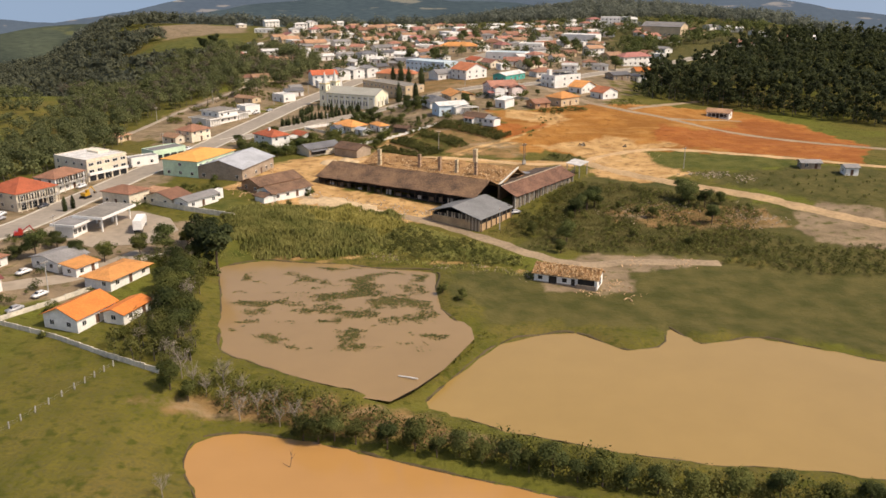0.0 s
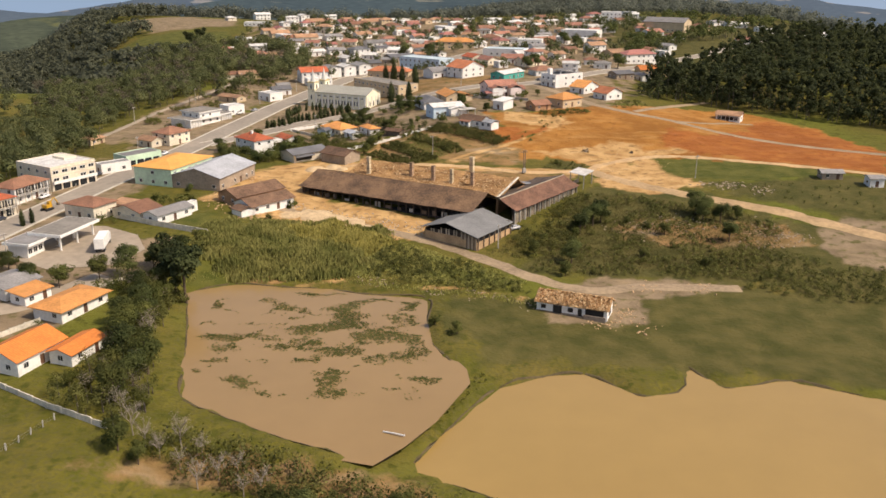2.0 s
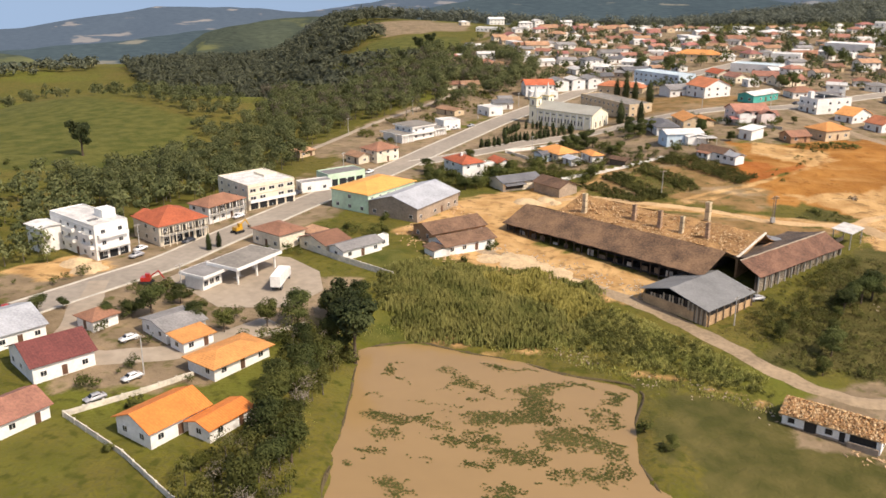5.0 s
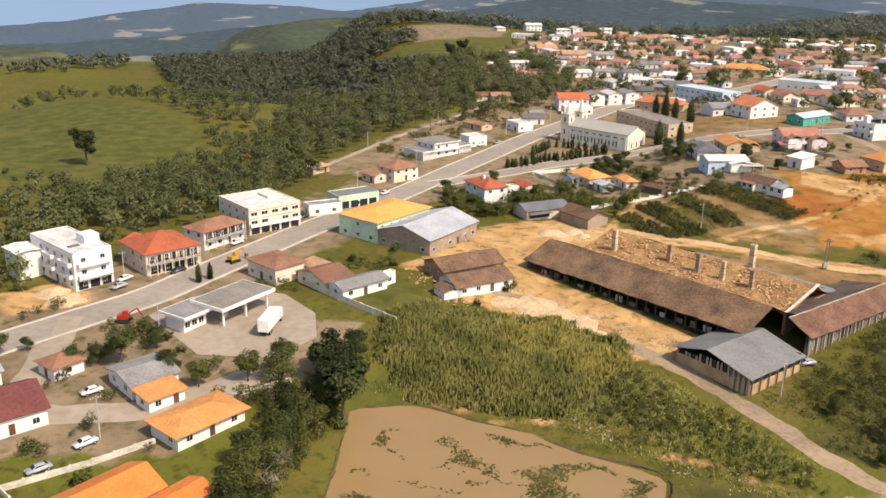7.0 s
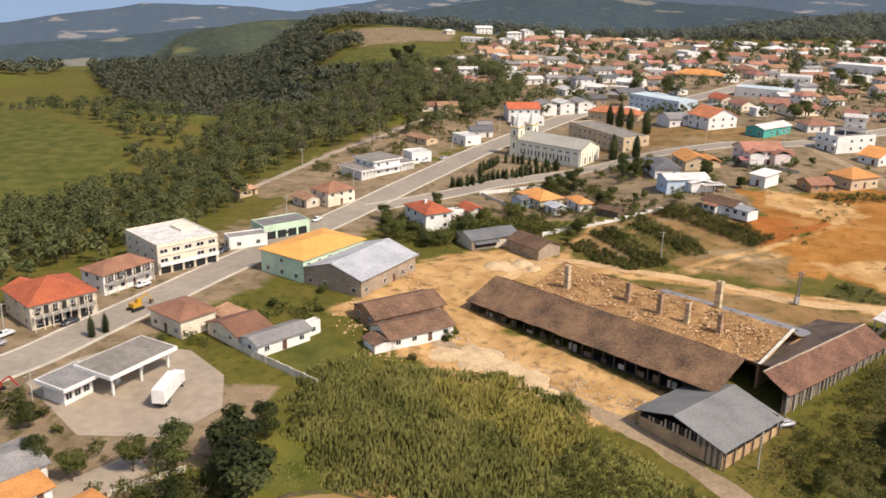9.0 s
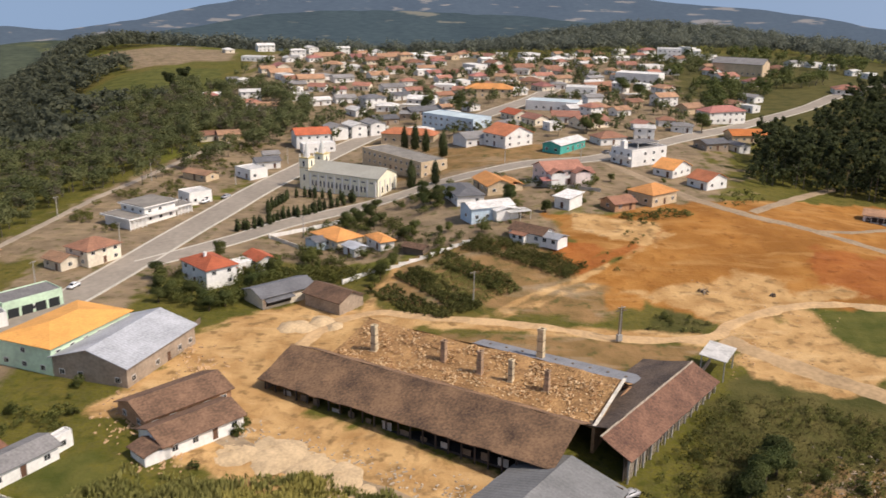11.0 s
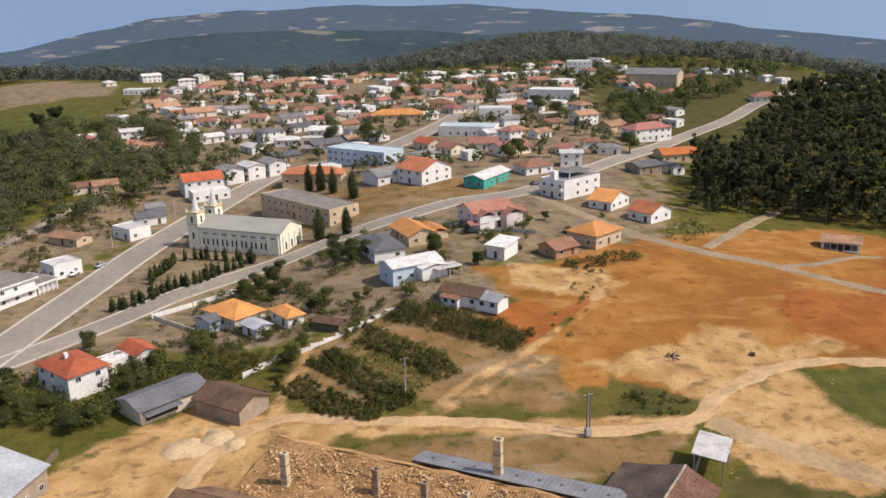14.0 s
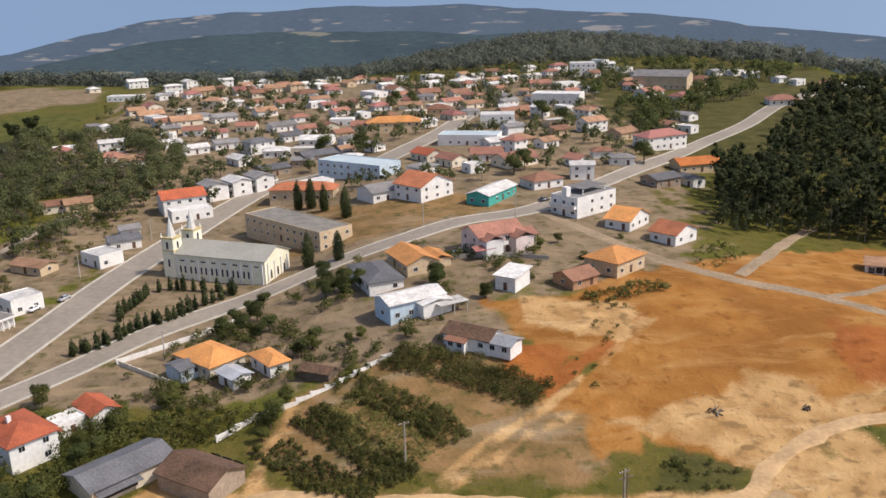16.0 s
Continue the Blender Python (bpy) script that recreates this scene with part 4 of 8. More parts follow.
house(-121.7, 220.6, -21, 6.1, 6.4, 2.8, "hip", "brown", "white", "")
house(-83.5, 185.9, 69, 12.5, 9.6, 3.2, "gable", "orange2", "white", "white house with a deep orange gable roof")
house(-73.6, 188.4, 72, 10.0, 5.4, 2.6, "gable", "orange2", "white", "low white wing with a deep orange tile roof", slope=0.32)
house(-118.9, 201.6, 58, 12.3, 13.3, 3.6, "gable", "maroon", "white", "")
house(-111.4, 180.5, 69, 9.5, 9.7, 3.0, "gable", "redold", "white", "")
house(-138.7, 211.5, 61, 11.1, 16.3, 3.2, "gable", "metal", "white", "")
red_shop = house(-76.0, 557.0, 23, 16.0, 11.0, 6.2, "gable", "red", "white", "white two-storey shop with a red tile roof", storeys=2)
house(-71.0, 545.5, 23, 15.0, 7.0, 3.6, "flat", "white", "white", "low white flat-roofed shop beside a red-roofed one")
row_houses = [house(-66.5 + 8.6 * k, 573.5 + 5.6 * k, 33, 8.2, 11.0, 5.8, "gablex", "white" if k % 2 else "grey", "white", "white two-storey terraced house with a gable and a balcony", storeys=2, group="terraced houses") for k in range(3)]
house(-29.3, 557.3, -12, 25.1, 10.0, 4.5, "hip", "red2", "sand", "")
house(-7.7, 581.2, -40, 32.7, 14.0, 6.0, "flat", "lightblue", "lightblue", "", storeys=2)
kiosk = house(141.5, 447.0, -30, 11.3, 7.0, 2.9, "gable", "orangeold", "white", "small white house with a worn orange roof and a dark veranda")
# veranda shade, painted as a near-black panel on the wall
part("opening", box(-5.0, 5.0, -3.56, -3.48, 0.5, 2.3), MATS["inside"], kiosk)
for k in range(6):
    part("post", box(-4.95 + k * 1.94, -4.8 + k * 1.94, -4.0, -3.85, -0.4, 2.6), MATS["white"], kiosk)
hut = house(34.2, 223.4, -22, 17.4, 6.6, 2.7, "gable", "hut", "white", "derelict white hut with a pale worn tile roof", windows=False, slope=0.5)
house(141.5, 330.8, -3, 7.3, 5.0, 2.4, "gable", "grey", "block", "small grey shack on the pasture")
house(152.5, 320.4, -2, 4.8, 5.0, 3.0, "gable", "grey", "white", "small white shack on the pasture")


# pieces that single houses have besides walls and roof
wing_on(old_house, -9.6, -2.0, 90, 5.0, 5.0, 2.2, 0.3, ROOFS["tileold"], MATS["white"])
part("stair_tower", box(2.0, 6.4, 0.9, 4.9, 9.3, 12.0), MATS["white"], white_block)
part("roof_hatch", box(5.2, 6.4, -3.2, -0.4, 9.7, 9.95), ROOFS["slate"], white_block)
part("parapet_band", box(-12.1, 12.1, -5.12, -4.98, 8.6, 9.0), MATS["frame"], white_block)
wing_on(white_block, -10.0, -8.2, 0, 8.0, 6.0, 7.0, 0.12, ROOFS["white"], MATS["white"])
for k in (3.1, 6.2):
    balcony(white_block, -4.0, 1.5, -5.0, k, 1.1)
    balcony(white_block, 5.0, 11.0, -5.0, k, 1.1)
    balcony(white_block, -4.4, 4.4, -12.0, k, 1.3, 90)
shop_front(white_block, -4.6, 4.6, -12.0, 90)
gallery(red_house, -7.2, 7.2, -7.7, 2.9, 5.6, 1.5, 7)
gallery(brown_house, -7.0, 7.0, -4.4, 2.7, 5.1, 1.2, 5)
shop_front(red_house, -6.8, 6.8, -7.7, 0, False)
wing_on(red_house, -2.6, 6.0, 90, 8.0, 7.0, 5.2, 0.42, ROOFS["red"], MATS["cream"])
balcony(cream_block, -8.6, 8.6, -9.5, 2.5, 0.9, 90)
shop_front(cream_block, -8.4, 8.4, -9.5, 90, False)
for k in range(5):
    for z_ in (3.4, 5.9):
        if (k, z_) != (2, 3.4):
            put_window(cream_block, 9.5, -7.0 + 3.5 * k, z_, 90, 2.3, 1.0)
for k in range(4):
    for z_ in (0.9, 3.4, 5.9):
        put_window(cream_block, -7.0 + 4.6 * k, -8.8, z_, 0, 1.2, 1.0)
part("cornice", box(9.5, 9.75, -8.9, 8.9, 5.15, 5.4), MATS["cream"], cream_block)
part("cornice", box(9.5, 9.75, -8.9, 8.9, 7.55, 7.8), MATS["cream"], cream_block)
part("roof_room", box(-4.5, 2.0, 2.0, 7.0, 7.8, 8.9), MATS["cream"], cream_block)
part("stair_tower", box(-1.0, 1.0, -9.9, -7.8, 0, 9.6), MATS["white"], modern, "tall white stair tower")
balcony(modern, -5.4, -1.2, -10.0, 3.1, 1.4)
balcony(modern, 1.2, 5.4, -10.0, 3.1, 1.4)
part("roof_slab", box(-5.0, 3.0, -4.0, 8.0, 8.2, 8.4), ROOFS["grey"], modern)
for x_ in (-4.7, 2.7):
    for y_ in (-3.7, 7.7):
        part("column", box(x_ - 0.15, x_ + 0.15, y_ - 0.15, y_ + 0.15, 6.2, 8.2), MATS["white"], modern)
shop_front(mint_hall, -7, 7, -12.0, 0)
balcony(villa, -5.5, 1.0, -6.0, 2.9, 1.4)
part("porch_roof", slab_box(-10.5, -4.0, -8.6, -5.9, 2.9, 3.7), ROOFS["rose"], villa)
for x0, x1, y0, y1, z0, z1 in ((-7.6, 7.6, -14.0, -6.6, -1.0, 2.9), (-6.6, 6.6, 6.6, 14.6, -1.0, 3.0)):
    part("low_wing", box(x0 + 1.2, x1 - 1.2, y0 + 1.0, y1 - 0.1, z0, z1), MATS["white"], long_white)
    part("fascia", box(x0, x1, y0, y1 - 0.1, z1 + 0.004, z1 + 0.5), MATS["white"], long_white)
    part("roof_sheet", box(x0 + 0.3, x1 - 0.3, y0 + 0.3, y1 - 0.4, z1 + 0.5, z1 + 0.56), ROOFS["greyflat"], long_white)
    for k in range(5):
        part("column", box(x1 - 0.5, x1 - 0.2, y0 + 0.3 + k * 1.6, y0 + 0.6 + k * 1.6, z0, z1), MATS["white"], long_white)
balcony(long_white, -6.3, 6.3, -6.0, 2.7, 1.3, 90)
part("fascia", box(-6.8, 6.8, -7.3, 7.3, 5.62, 5.95), MATS["white"], long_white)
part("roof_sheet", box(-6.5, 6.5, -7.0, 7.0, 5.95, 6.2), ROOFS["greyflat"], long_white)
shop_front(mint_shop, -7.0, 7.0, -4.3, 90, False)
part("chimney", box(-0.4, 0.4, 0.6, 1.4, 6.5, 8.6), MATS["white"], red_villa)
wing_on(red_villa, 0.5, -5.6, 0, 6.0, 3.4, 2.8, 0.4, ROOFS["red"], MATS["white"])
wing_on(corner_house, -1.0, -6.2, 0, 9.0, 6.0, 2.8, 0.36, ROOFS["orange"], MATS["sand"])
for unit in row_houses:
    balcony(unit, -3.9, 3.9, -5.5, 2.8, 1.2)
    # the shade behind the balcony is a near-black panel
    part("opening", box(-3.2, 3.2, -5.56, -5.48, 3.3, 5.2), MATS["inside"], unit)
    shop_front(unit, -3.6, 3.6, -5.5, 0, False)


wing_on(villa, 5.5, -4.5, 90, 9.0, 6.0, 5.0, 0.42, ROOFS["redold"], MATS["pink"])
wing_on(villa, -4.2, -5.5, 90, 6.0, 5.5, 5.2, 0.42, ROOFS["redold"], MATS["white"])
wing_on(villa, 10.2, 1.0, 0, 7.0, 7.0, 3.2, 0.42, ROOFS["redold"], MATS["white"])
part("carport_roof", box(3.5, 11.5, -9.0, -4.1, 3.1, 3.25), ROOFS["white"], sheet_house, "white sheet roof of the carport")
for px in (3.8, 7.5, 11.2):
    part("post", box(px - 0.1, px + 0.1, -8.8, -8.6, -1.0, 3.1), MATS["concrete"], sheet_house)
wing_on(sheet_house, 4.0, -3.2, 90, 7.0, 8.0, 3.6, 0.2, ROOFS["white"], MATS["white"])
wing_on(cottage, 8.2, -0.6, 0, 6.0, 5.4, 2.6, 0.3, ROOFS["metal"], MATS["white"])
wing_on(cottage, -1.5, -4.0, 0, 4.6, 3.0, 2.3, 0.25, ROOFS["brown"], MATS["white"])
wing_on(hip_house, -1.0, -6.5, 90, 5.5, 6.0, 2.6, 0.22, ROOFS["slate"], MATS["lightblue"])
house(-37.5, 403.8, -50, 6.0, 4.6, 2.6, "gable", "metal", "white", "small white outbuilding with a metal roof")
house(-18.6, 398.6, -30, 7.0, 3.6, 2.0, "gable", "tileold", "wood", "low timber shed with an old tile roof", windows=False)

# ---- the brickworks ----
def posts_along(parent, name, a, b, count, z0, z1, size, material):
    me = None
    for i in range(count):
        f = i / (count - 1)
        m = pose(a[0] + (b[0] - a[0]) * f, a[1] + (b[1] - a[1]) * f, 0)
        if me is None:
            me = part(name, box(-size, size, -size, size, z0, z1), material, parent)
            me.matrix_local = m
        else:
            again(me, parent, m)


def slab(outline, thick=0.18):
    """A sheet of a roof: its corners in order, given thickness."""
    bm = bmesh.new()
    up = [bm.verts.new((x, y, z + thick)) for x, y, z in outline]
    dn = [bm.verts.new(p) for p in outline]
    bm.faces.new(up)
    bm.faces.new(dn[::-1])
    n = len(outline)
    for i in range(n):
        bm.faces.new((up[i], dn[i], dn[(i + 1) % n], up[(i + 1) % n]))
    bmesh.ops.recalc_face_normals(bm, faces=bm.faces[:])
    return bm


def wavy_slab(x0, x1, ya, za, yb, zb, sag=0.18, nx=40, ny=8, seed=0.0, thick=0.16):
    """An old roof slope that sags between its rafters."""
    bm = bmesh.new()
    grid = []
    for j in range(ny + 1):
        f = j / ny
        row = []
        for i in range(nx + 1):
            x = x0 + (x1 - x0) * i / nx
            y, z = ya + (yb - ya) * f, za + (zb - za) * f
            z += sag * noise.noise((x / 5 + seed, y / 4, seed)) - sag * 0.6 * math.sin(math.pi * f)
            y += 0.25 * noise.noise((x / 3 + seed, j, seed + 3)) if j in (0,) else 0
            row.append(bm.verts.new((x, y, z + thick)))
        grid.append(row)
    for j in range(ny):
        for i in range(nx):
            bm.faces.new((grid[j][i], grid[j][i + 1], grid[j + 1][i + 1], grid[j + 1][i]))
    edge = grid[0] + [r[-1] for r in grid[1:]] + grid[-1][-2::-1] + [r[0] for r in grid[-2:0:-1]]
    low = [bm.verts.new(v.co - Vector((0, 0, thick))) for v in edge]
    for i in range(len(edge)):
        k = (i + 1) % len(edge)
        bm.faces.new((edge[i], low[i], low[k], edge[k]))
    bmesh.ops.recalc_face_normals(bm, faces=bm.faces[:])
    return bm


WORKS_Z = land(-5, 300)
works = thing("brickworks", -46, 315, WORKS_Z, -30, "old brickworks shed with a sagging brown tile roof", "brickworks")
part("roof", wavy_slab(-1, 66, -1.2, 3.3, 10.0, 7.2, 0.3, 60, 8, 1.0), ROOFS["kiln"], works, "sagging brown tile front slope")
part("roof", wavy_slab(1, 66, 16.5, 4.2, 10.0, 7.2, 0.2, 60, 6, 2.0), ROOFS["kiln"], works, "dark brown tile back slope")
posts_along(works, "post", (0, 0), (64, 0), 24, -1.2, 3.4, 0.13, MATS["darkwood"])
part("back_wall", box(0, 64, 5.0, 5.3, -1.0, 4.6), MATS["darkwood"], works)
part("end_wall", box(0.2, 0.5, 0, 15, -1.2, 3.4), MATS["wood"], works)
part("sill", box(0, 64, -0.15, 0.15, 2.9, 3.15), MATS["darkwood"], works)
# near-black floor: the shade under the roof is put into its colour
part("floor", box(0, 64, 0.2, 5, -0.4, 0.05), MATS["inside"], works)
rng = random.Random(5)
for k in range(14):
    x = 4 + k * 4.2 + rng.random()
    part("board_panel", box(x, x + 1.2 + rng.random(), 0.35, 0.42, -0.4, 1.0 + rng.random()), MATS["wood" if k % 3 else "concrete"], works)

kiln = thing("kiln_hall", -46, 315, WORKS_Z, -30, "roofless long kiln covered with bleached orange tile rubble", "kiln")
part("roof", wavy_slab(5, 67, 15.2, 4.0, 30, 7.6, 0.5, 70, 14, 5.0), ROOFS["kilnlight"], kiln, "bleached slope of loose tiles")
part("roof", wavy_slab(5, 67, 35.5, 4.6, 30, 7.6, 0.4, 60, 6, 6.0), ROOFS["kilnlight"], kiln)
part("end_wall", box(66.4, 67.0, 15, 35.5, -1, 4.3), MATS["brick"], kiln)
part("coping", slab([(66.7, 14.6, 4.7), (67.3, 14.6, 4.7), (67.3, 30.0, 8.1), (66.7, 30.0, 8.1)], 0.3), PALE_WALL, kiln, "pale stained coping of the kiln's end wall")
part("end_wall", box(5.2, 5.8, 16, 35, -1, 4.3), MATS["brick"], kiln)
part("far_wall", box(5, 67, 34.8, 35.2, -1, 4.4), MATS["brick"], kiln)


def rubble_tiles():
    """Loose roof tiles, broken and heaped on the kiln: far too many to count."""
    rng, verts, faces = random.Random(11), [], []
    for k in range(6500):
        u, f = rng.uniform(6, 66), rng.betavariate(1.1, 1.3)
        heap = noise.noise((u / 4, f * 5, 2.0))
        if heap < 0.02 and rng.random() < 0.85:
            continue
        v, z = 15.5 + 14.2 * f, 4.1 + 3.6 * f
        z += 0.5 * noise.noise((u / 5 + 5, v / 4, 5.0)) - 0.3 * math.sin(math.pi * f) + 0.15 + 0.5 * max(0, heap) * rng.random()
        m = Matrix.Translation((u, v, z)) @ Euler((rng.uniform(-0.1, 0.6), rng.uniform(-0.3, 0.3), rng.uniform(0, 6.3))).to_matrix().to_4x4()
        a, b, h = rng.uniform(0.09, 0.19), rng.uniform(0.15, 0.36), 0.05
        base = len(verts)
        verts += [tuple(m @ Vector(p)) for p in ((-a, -b, 0), (0, -b, h), (a, -b, 0), (-a, b, 0), (0, b, h), (a, b, 0))]
        faces += [(base, base + 1, base + 4, base + 3), (base + 1, base + 2, base + 5, base + 4)]
    tagged(raw("loose_tiles", verts, faces, TILE_BITS, kiln), kind="stuff")


TILE_BITS = bpy.data.materials.new("loose_tile_bits")
TILE_BITS.use_nodes = True
tn, tl = TILE_BITS.node_tree.nodes, TILE_BITS.node_tree.links
geo_ = tn.new("ShaderNodeNewGeometry")
ramp_ = tn.new("ShaderNodeValToRGB")
ramp_.color_ramp.elements[0].color, ramp_.color_ramp.elements[1].color = (0.27, 0.135, 0.055, 1), (0.68, 0.50, 0.29, 1)
mid_ = ramp_.color_ramp.elements.new(0.5)
mid_.color = (0.46, 0.26, 0.105, 1)
tl.new(geo_.outputs["Random Per Island"], ramp_.inputs[0])
tl.new(ramp_.outputs[0], tn["Principled BSDF"].inputs["Base Color"])
tn["Principled BSDF"].inputs["Roughness"].default_value = 0.9
rubble_tiles()


def chimney(u, v, z, height, size, material, label):
    """A square kiln stack, tapered, with a broken rim and bands."""
    q = Matrix.Rotation(radians(-30), 4, "Z") @ Vector((u, v, 0))
    ob = thing("kiln_chimney", -46 + q.x, 315 + q.y, WORKS_Z + z, -30, label, "chimney", "chimneys of the kiln")
    bm = bmesh.new()
    s = size / 2
    rings = [(0, s * 1.25), (0.6, s * 1.2), (0.7, s), (height * 0.92, s * 0.88), (height * 0.93, s * 1.05), (height, s * 1.0)]
    last = None
    for h, r in rings:
        ring = [bm.verts.new((a * r, b * r, h)) for a, b in ((-1, -1), (1, -1), (1, 1), (-1, 1))]
        if last:
            for i in range(4):
                bm.faces.new((last[i], last[(i + 1) % 4], ring[(i + 1) % 4], ring[i]))
        last = ring
    inner = [bm.verts.new((v_.co.x * 0.6, v_.co.y * 0.6, height)) for v_ in last]
    deep = [bm.verts.new((v_.co.x * 0.6, v_.co.y * 0.6, height - 0.8)) for v_ in last]
    for i in range(4):
        bm.faces.new((last[i], last[(i + 1) % 4], inner[(i + 1) % 4], inner[i]))
        bm.faces.new((inner[i], inner[(i + 1) % 4], deep[(i + 1) % 4], deep[i]))
    bm.faces.new(deep)
    part("shaft", bm, material, ob)
    for h in (height * 0.35, height * 0.65):
        part("band", box(-s * 1.02, s * 1.02, -s * 1.02, s * 1.02, h, h + 0.12), MATS["wood"], ob)


STACK = surface("sooty_brick", (0.36, 0.24, 0.15), 0.4, 0.9, 0.5, 2.5, 0.3)
PALE_STACK = surface("pale_stack_render", (0.55, 0.44, 0.28), 0.3, 0.9, 0.6, 2.0, 0.2)
chimney(13.4, 20.5, 4.6, 6.6, 1.25, PALE_STACK, "tall pale brick kiln chimney")
chimney(29.6, 23.0, 5.2, 5.2, 1.15, STACK, "sooty brick kiln chimney on the rubble")
chimney(38.9, 22.0, 5.0, 5.6, 1.15, STACK, "sooty brick kiln chimney on the rubble")
chimney(45.9, 22.3, 5.0, 5.2, 1.05, PALE_STACK, "narrow pale kiln chimney")
chimney(54.0, 22.0, 5.0, 5.0, 1.05, STACK, "leaning brick kiln chimney")
chimney(45.0, 38.5, 3.0, 8.2, 1.5, PALE_STACK, "big cream chimney with a stained band")

# near-black panels painted for the shade in the gaps of the wall
for x0, x1, z0, z1 in ((-7.6, -6.4, 0.9, 1.9), (-4.6, -2.4, 0.1, 2.1), (-0.9, 0.4, 0.8, 1.9), (1.6, 2.6, 0.1, 2.0), (3.4, 7.9, 0.7, 2.2)):
    part("opening", box(x0, x1, -3.36, -3.28, z0, z1), MATS["inside"], hut)
part("opening", box(8.68, 8.76, -1.2, 1.0, 0.3, 2.0), MATS["inside"], hut)
part("broken_wall", box(3.2, 8.5, -4.2, -3.9, -0.4, 0.9), MATS["block"], hut)
part("stain", box(-8.6, 3.2, -3.32, -3.27, -0.4, 0.35), MATS["block"], hut)


def hut_tiles():
    """Slipped and broken tiles lying on the roof of the hut."""
    rng, verts, faces = random.Random(21), [], []
    for k in range(2600):
        u, side, f = rng.uniform(-9.1, 9.1), rng.choice((-1, 1)), rng.random()
        v, z = side * 3.85 * (1 - f), 2.62 + 1.92 * f
        m = Matrix.Translation((u, v, z + rng.uniform(0.0, 0.12))) @ Euler((-side * 0.46 + rng.uniform(-0.3, 0.3), rng.uniform(-0.25, 0.25), rng.choice((0, 0, 3.14, rng.uniform(0, 6))))).to_matrix().to_4x4()
        a, b, h = rng.uniform(0.1, 0.18), rng.uniform(0.2, 0.34), 0.06
        base = len(verts)
        verts += [tuple(m @ Vector(p)) for p in ((-a, -b, 0), (0, -b, h), (a, -b, 0), (-a, b, 0), (0, b, h), (a, b, 0))]
        faces += [(base, base + 1, base + 4, base + 3), (base + 1, base + 2, base + 5, base + 4)]
    tagged(raw("loose_tiles", verts, faces, TILE_BITS, hut), kind="stuff")


hut_tiles()
lean = thing("lean_to", -46, 315, WORKS_Z, -30, "long low lean-to with a grey sheet roof", "lean-to")
part("roof", slab([(29, 36.6, 4.6), (67, 36.0, 4.6), (67, 42.8, 3.6), (29, 42.0, 3.6)]), ROOFS["leadgrey"], lean)
posts_along(lean, "post", (30, 41.5), (66, 42.2), 10, -1.5, 3.6, 0.12, MATS["wood"])
part("wall", box(30, 66, 38.6, 38.8, -1.2, 3.6), MATS["block"], lean)
for k in range(9):
    part("roof_weight", box(32 + k * 4, 32.5 + k * 4, 39.0, 39.5, 4.35, 4.5), MATS["wood"], lean)

wing = thing("drying_shed", 32.3, 305.5, land(32, 305), 53.5, "long drying shed with a rusty tile roof and slatted walls", "shed")
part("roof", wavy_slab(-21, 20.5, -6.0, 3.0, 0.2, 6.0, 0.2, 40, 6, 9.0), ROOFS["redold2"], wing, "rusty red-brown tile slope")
# much darker tiles than on the other slope
part("roof", wavy_slab(-17, 20.5, 11.5, 3.3, 0.2, 6.0, 0.3, 40, 8, 12.0), ROOFS["dark"], wing, "near-black tile slope")
for k in range(18):
    part("ridge_tile", box(-21 + k * 2.3, -18.75 + k * 2.3, 0.02, 0.36, 6.0 + 0.03 * (k % 3), 6.2 + 0.03 * (k % 3)), MATS["pale_board"], wing)
posts_along(wing, "post", (-20.5, -5.3), (20, -5.3), 14, -2.0, 3.2, 0.14, MATS["concrete"])
part("inner_wall", box(-20.5, 20, -4.4, -4.2, -2, 3.3), MATS["darkwood"], wing)
slat = part("slat", box(-0.12, 0.12, -0.03, 0.03, -1.6, 2.9), MATS["pale_board"], wing)
rng = random.Random(3)
slat.matrix_local = pose(-19.8, -5.0, 0)
for k in range(70):
    if rng.random() < 0.75:
        again(slat, wing, pose(-19.6 + k * 0.56, -5.0, -rng.random() * 0.8, 0, 0, rng.uniform(-8, 8)))
part("end_wall", box(20, 20.2, -5, 11, -1, 3.2), MATS["wood"], wing)
part("far_wall", box(-16.5, 20, 10.8, 11.0, -1.5, 3.2), MATS["darkwood"], wing)

barn = thing("clay_barn", 9.4, 276.5, land(9, 276), 55, "barn with a wide grey sheet roof and pale brick walls", "barn")
part("roof", wavy_slab(-10.2, 10.2, -10.0, 3.3, 1.2, 6.0, 0.06, 20, 4, 20.0), ROOFS["slate2"], barn, "grey sheet roof slope")
part("roof", wavy_slab(-10.2, 10.2, 10.0, 3.5, 1.2, 6.0, 0.06, 20, 4, 23.0), ROOFS["slate2"], barn)
part("wall", box(-9.4, -9.2, -9.2, 9.2, -2.0, 2.4), MATS["brickpale"], barn, "pale brick front wall")
part("wall", box(-9.2, 9.4, -9.3, -9.1, -2.0, 1.6), MATS["brickpale"], barn)
part("wall", box(-9.2, 9.4, 9.1, 9.3, -2.0, 3.2), MATS["brickpale"], barn)
part("wall", box(9.2, 9.4, -9.1, 9.1, -2.0, 4.0), MATS["wood"], barn)
# a near-black block fills the barn with painted shade
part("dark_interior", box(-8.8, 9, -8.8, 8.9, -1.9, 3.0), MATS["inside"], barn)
for k in range(9):
    part("board", box(-9.44, -9.36, -9.2 + k * 0.62, -8.72 + k * 0.62, -2 if k < 6 else 1.9, 3.0 + k * 0.15), MATS["wood" if k % 2 else "pale_board"], barn)
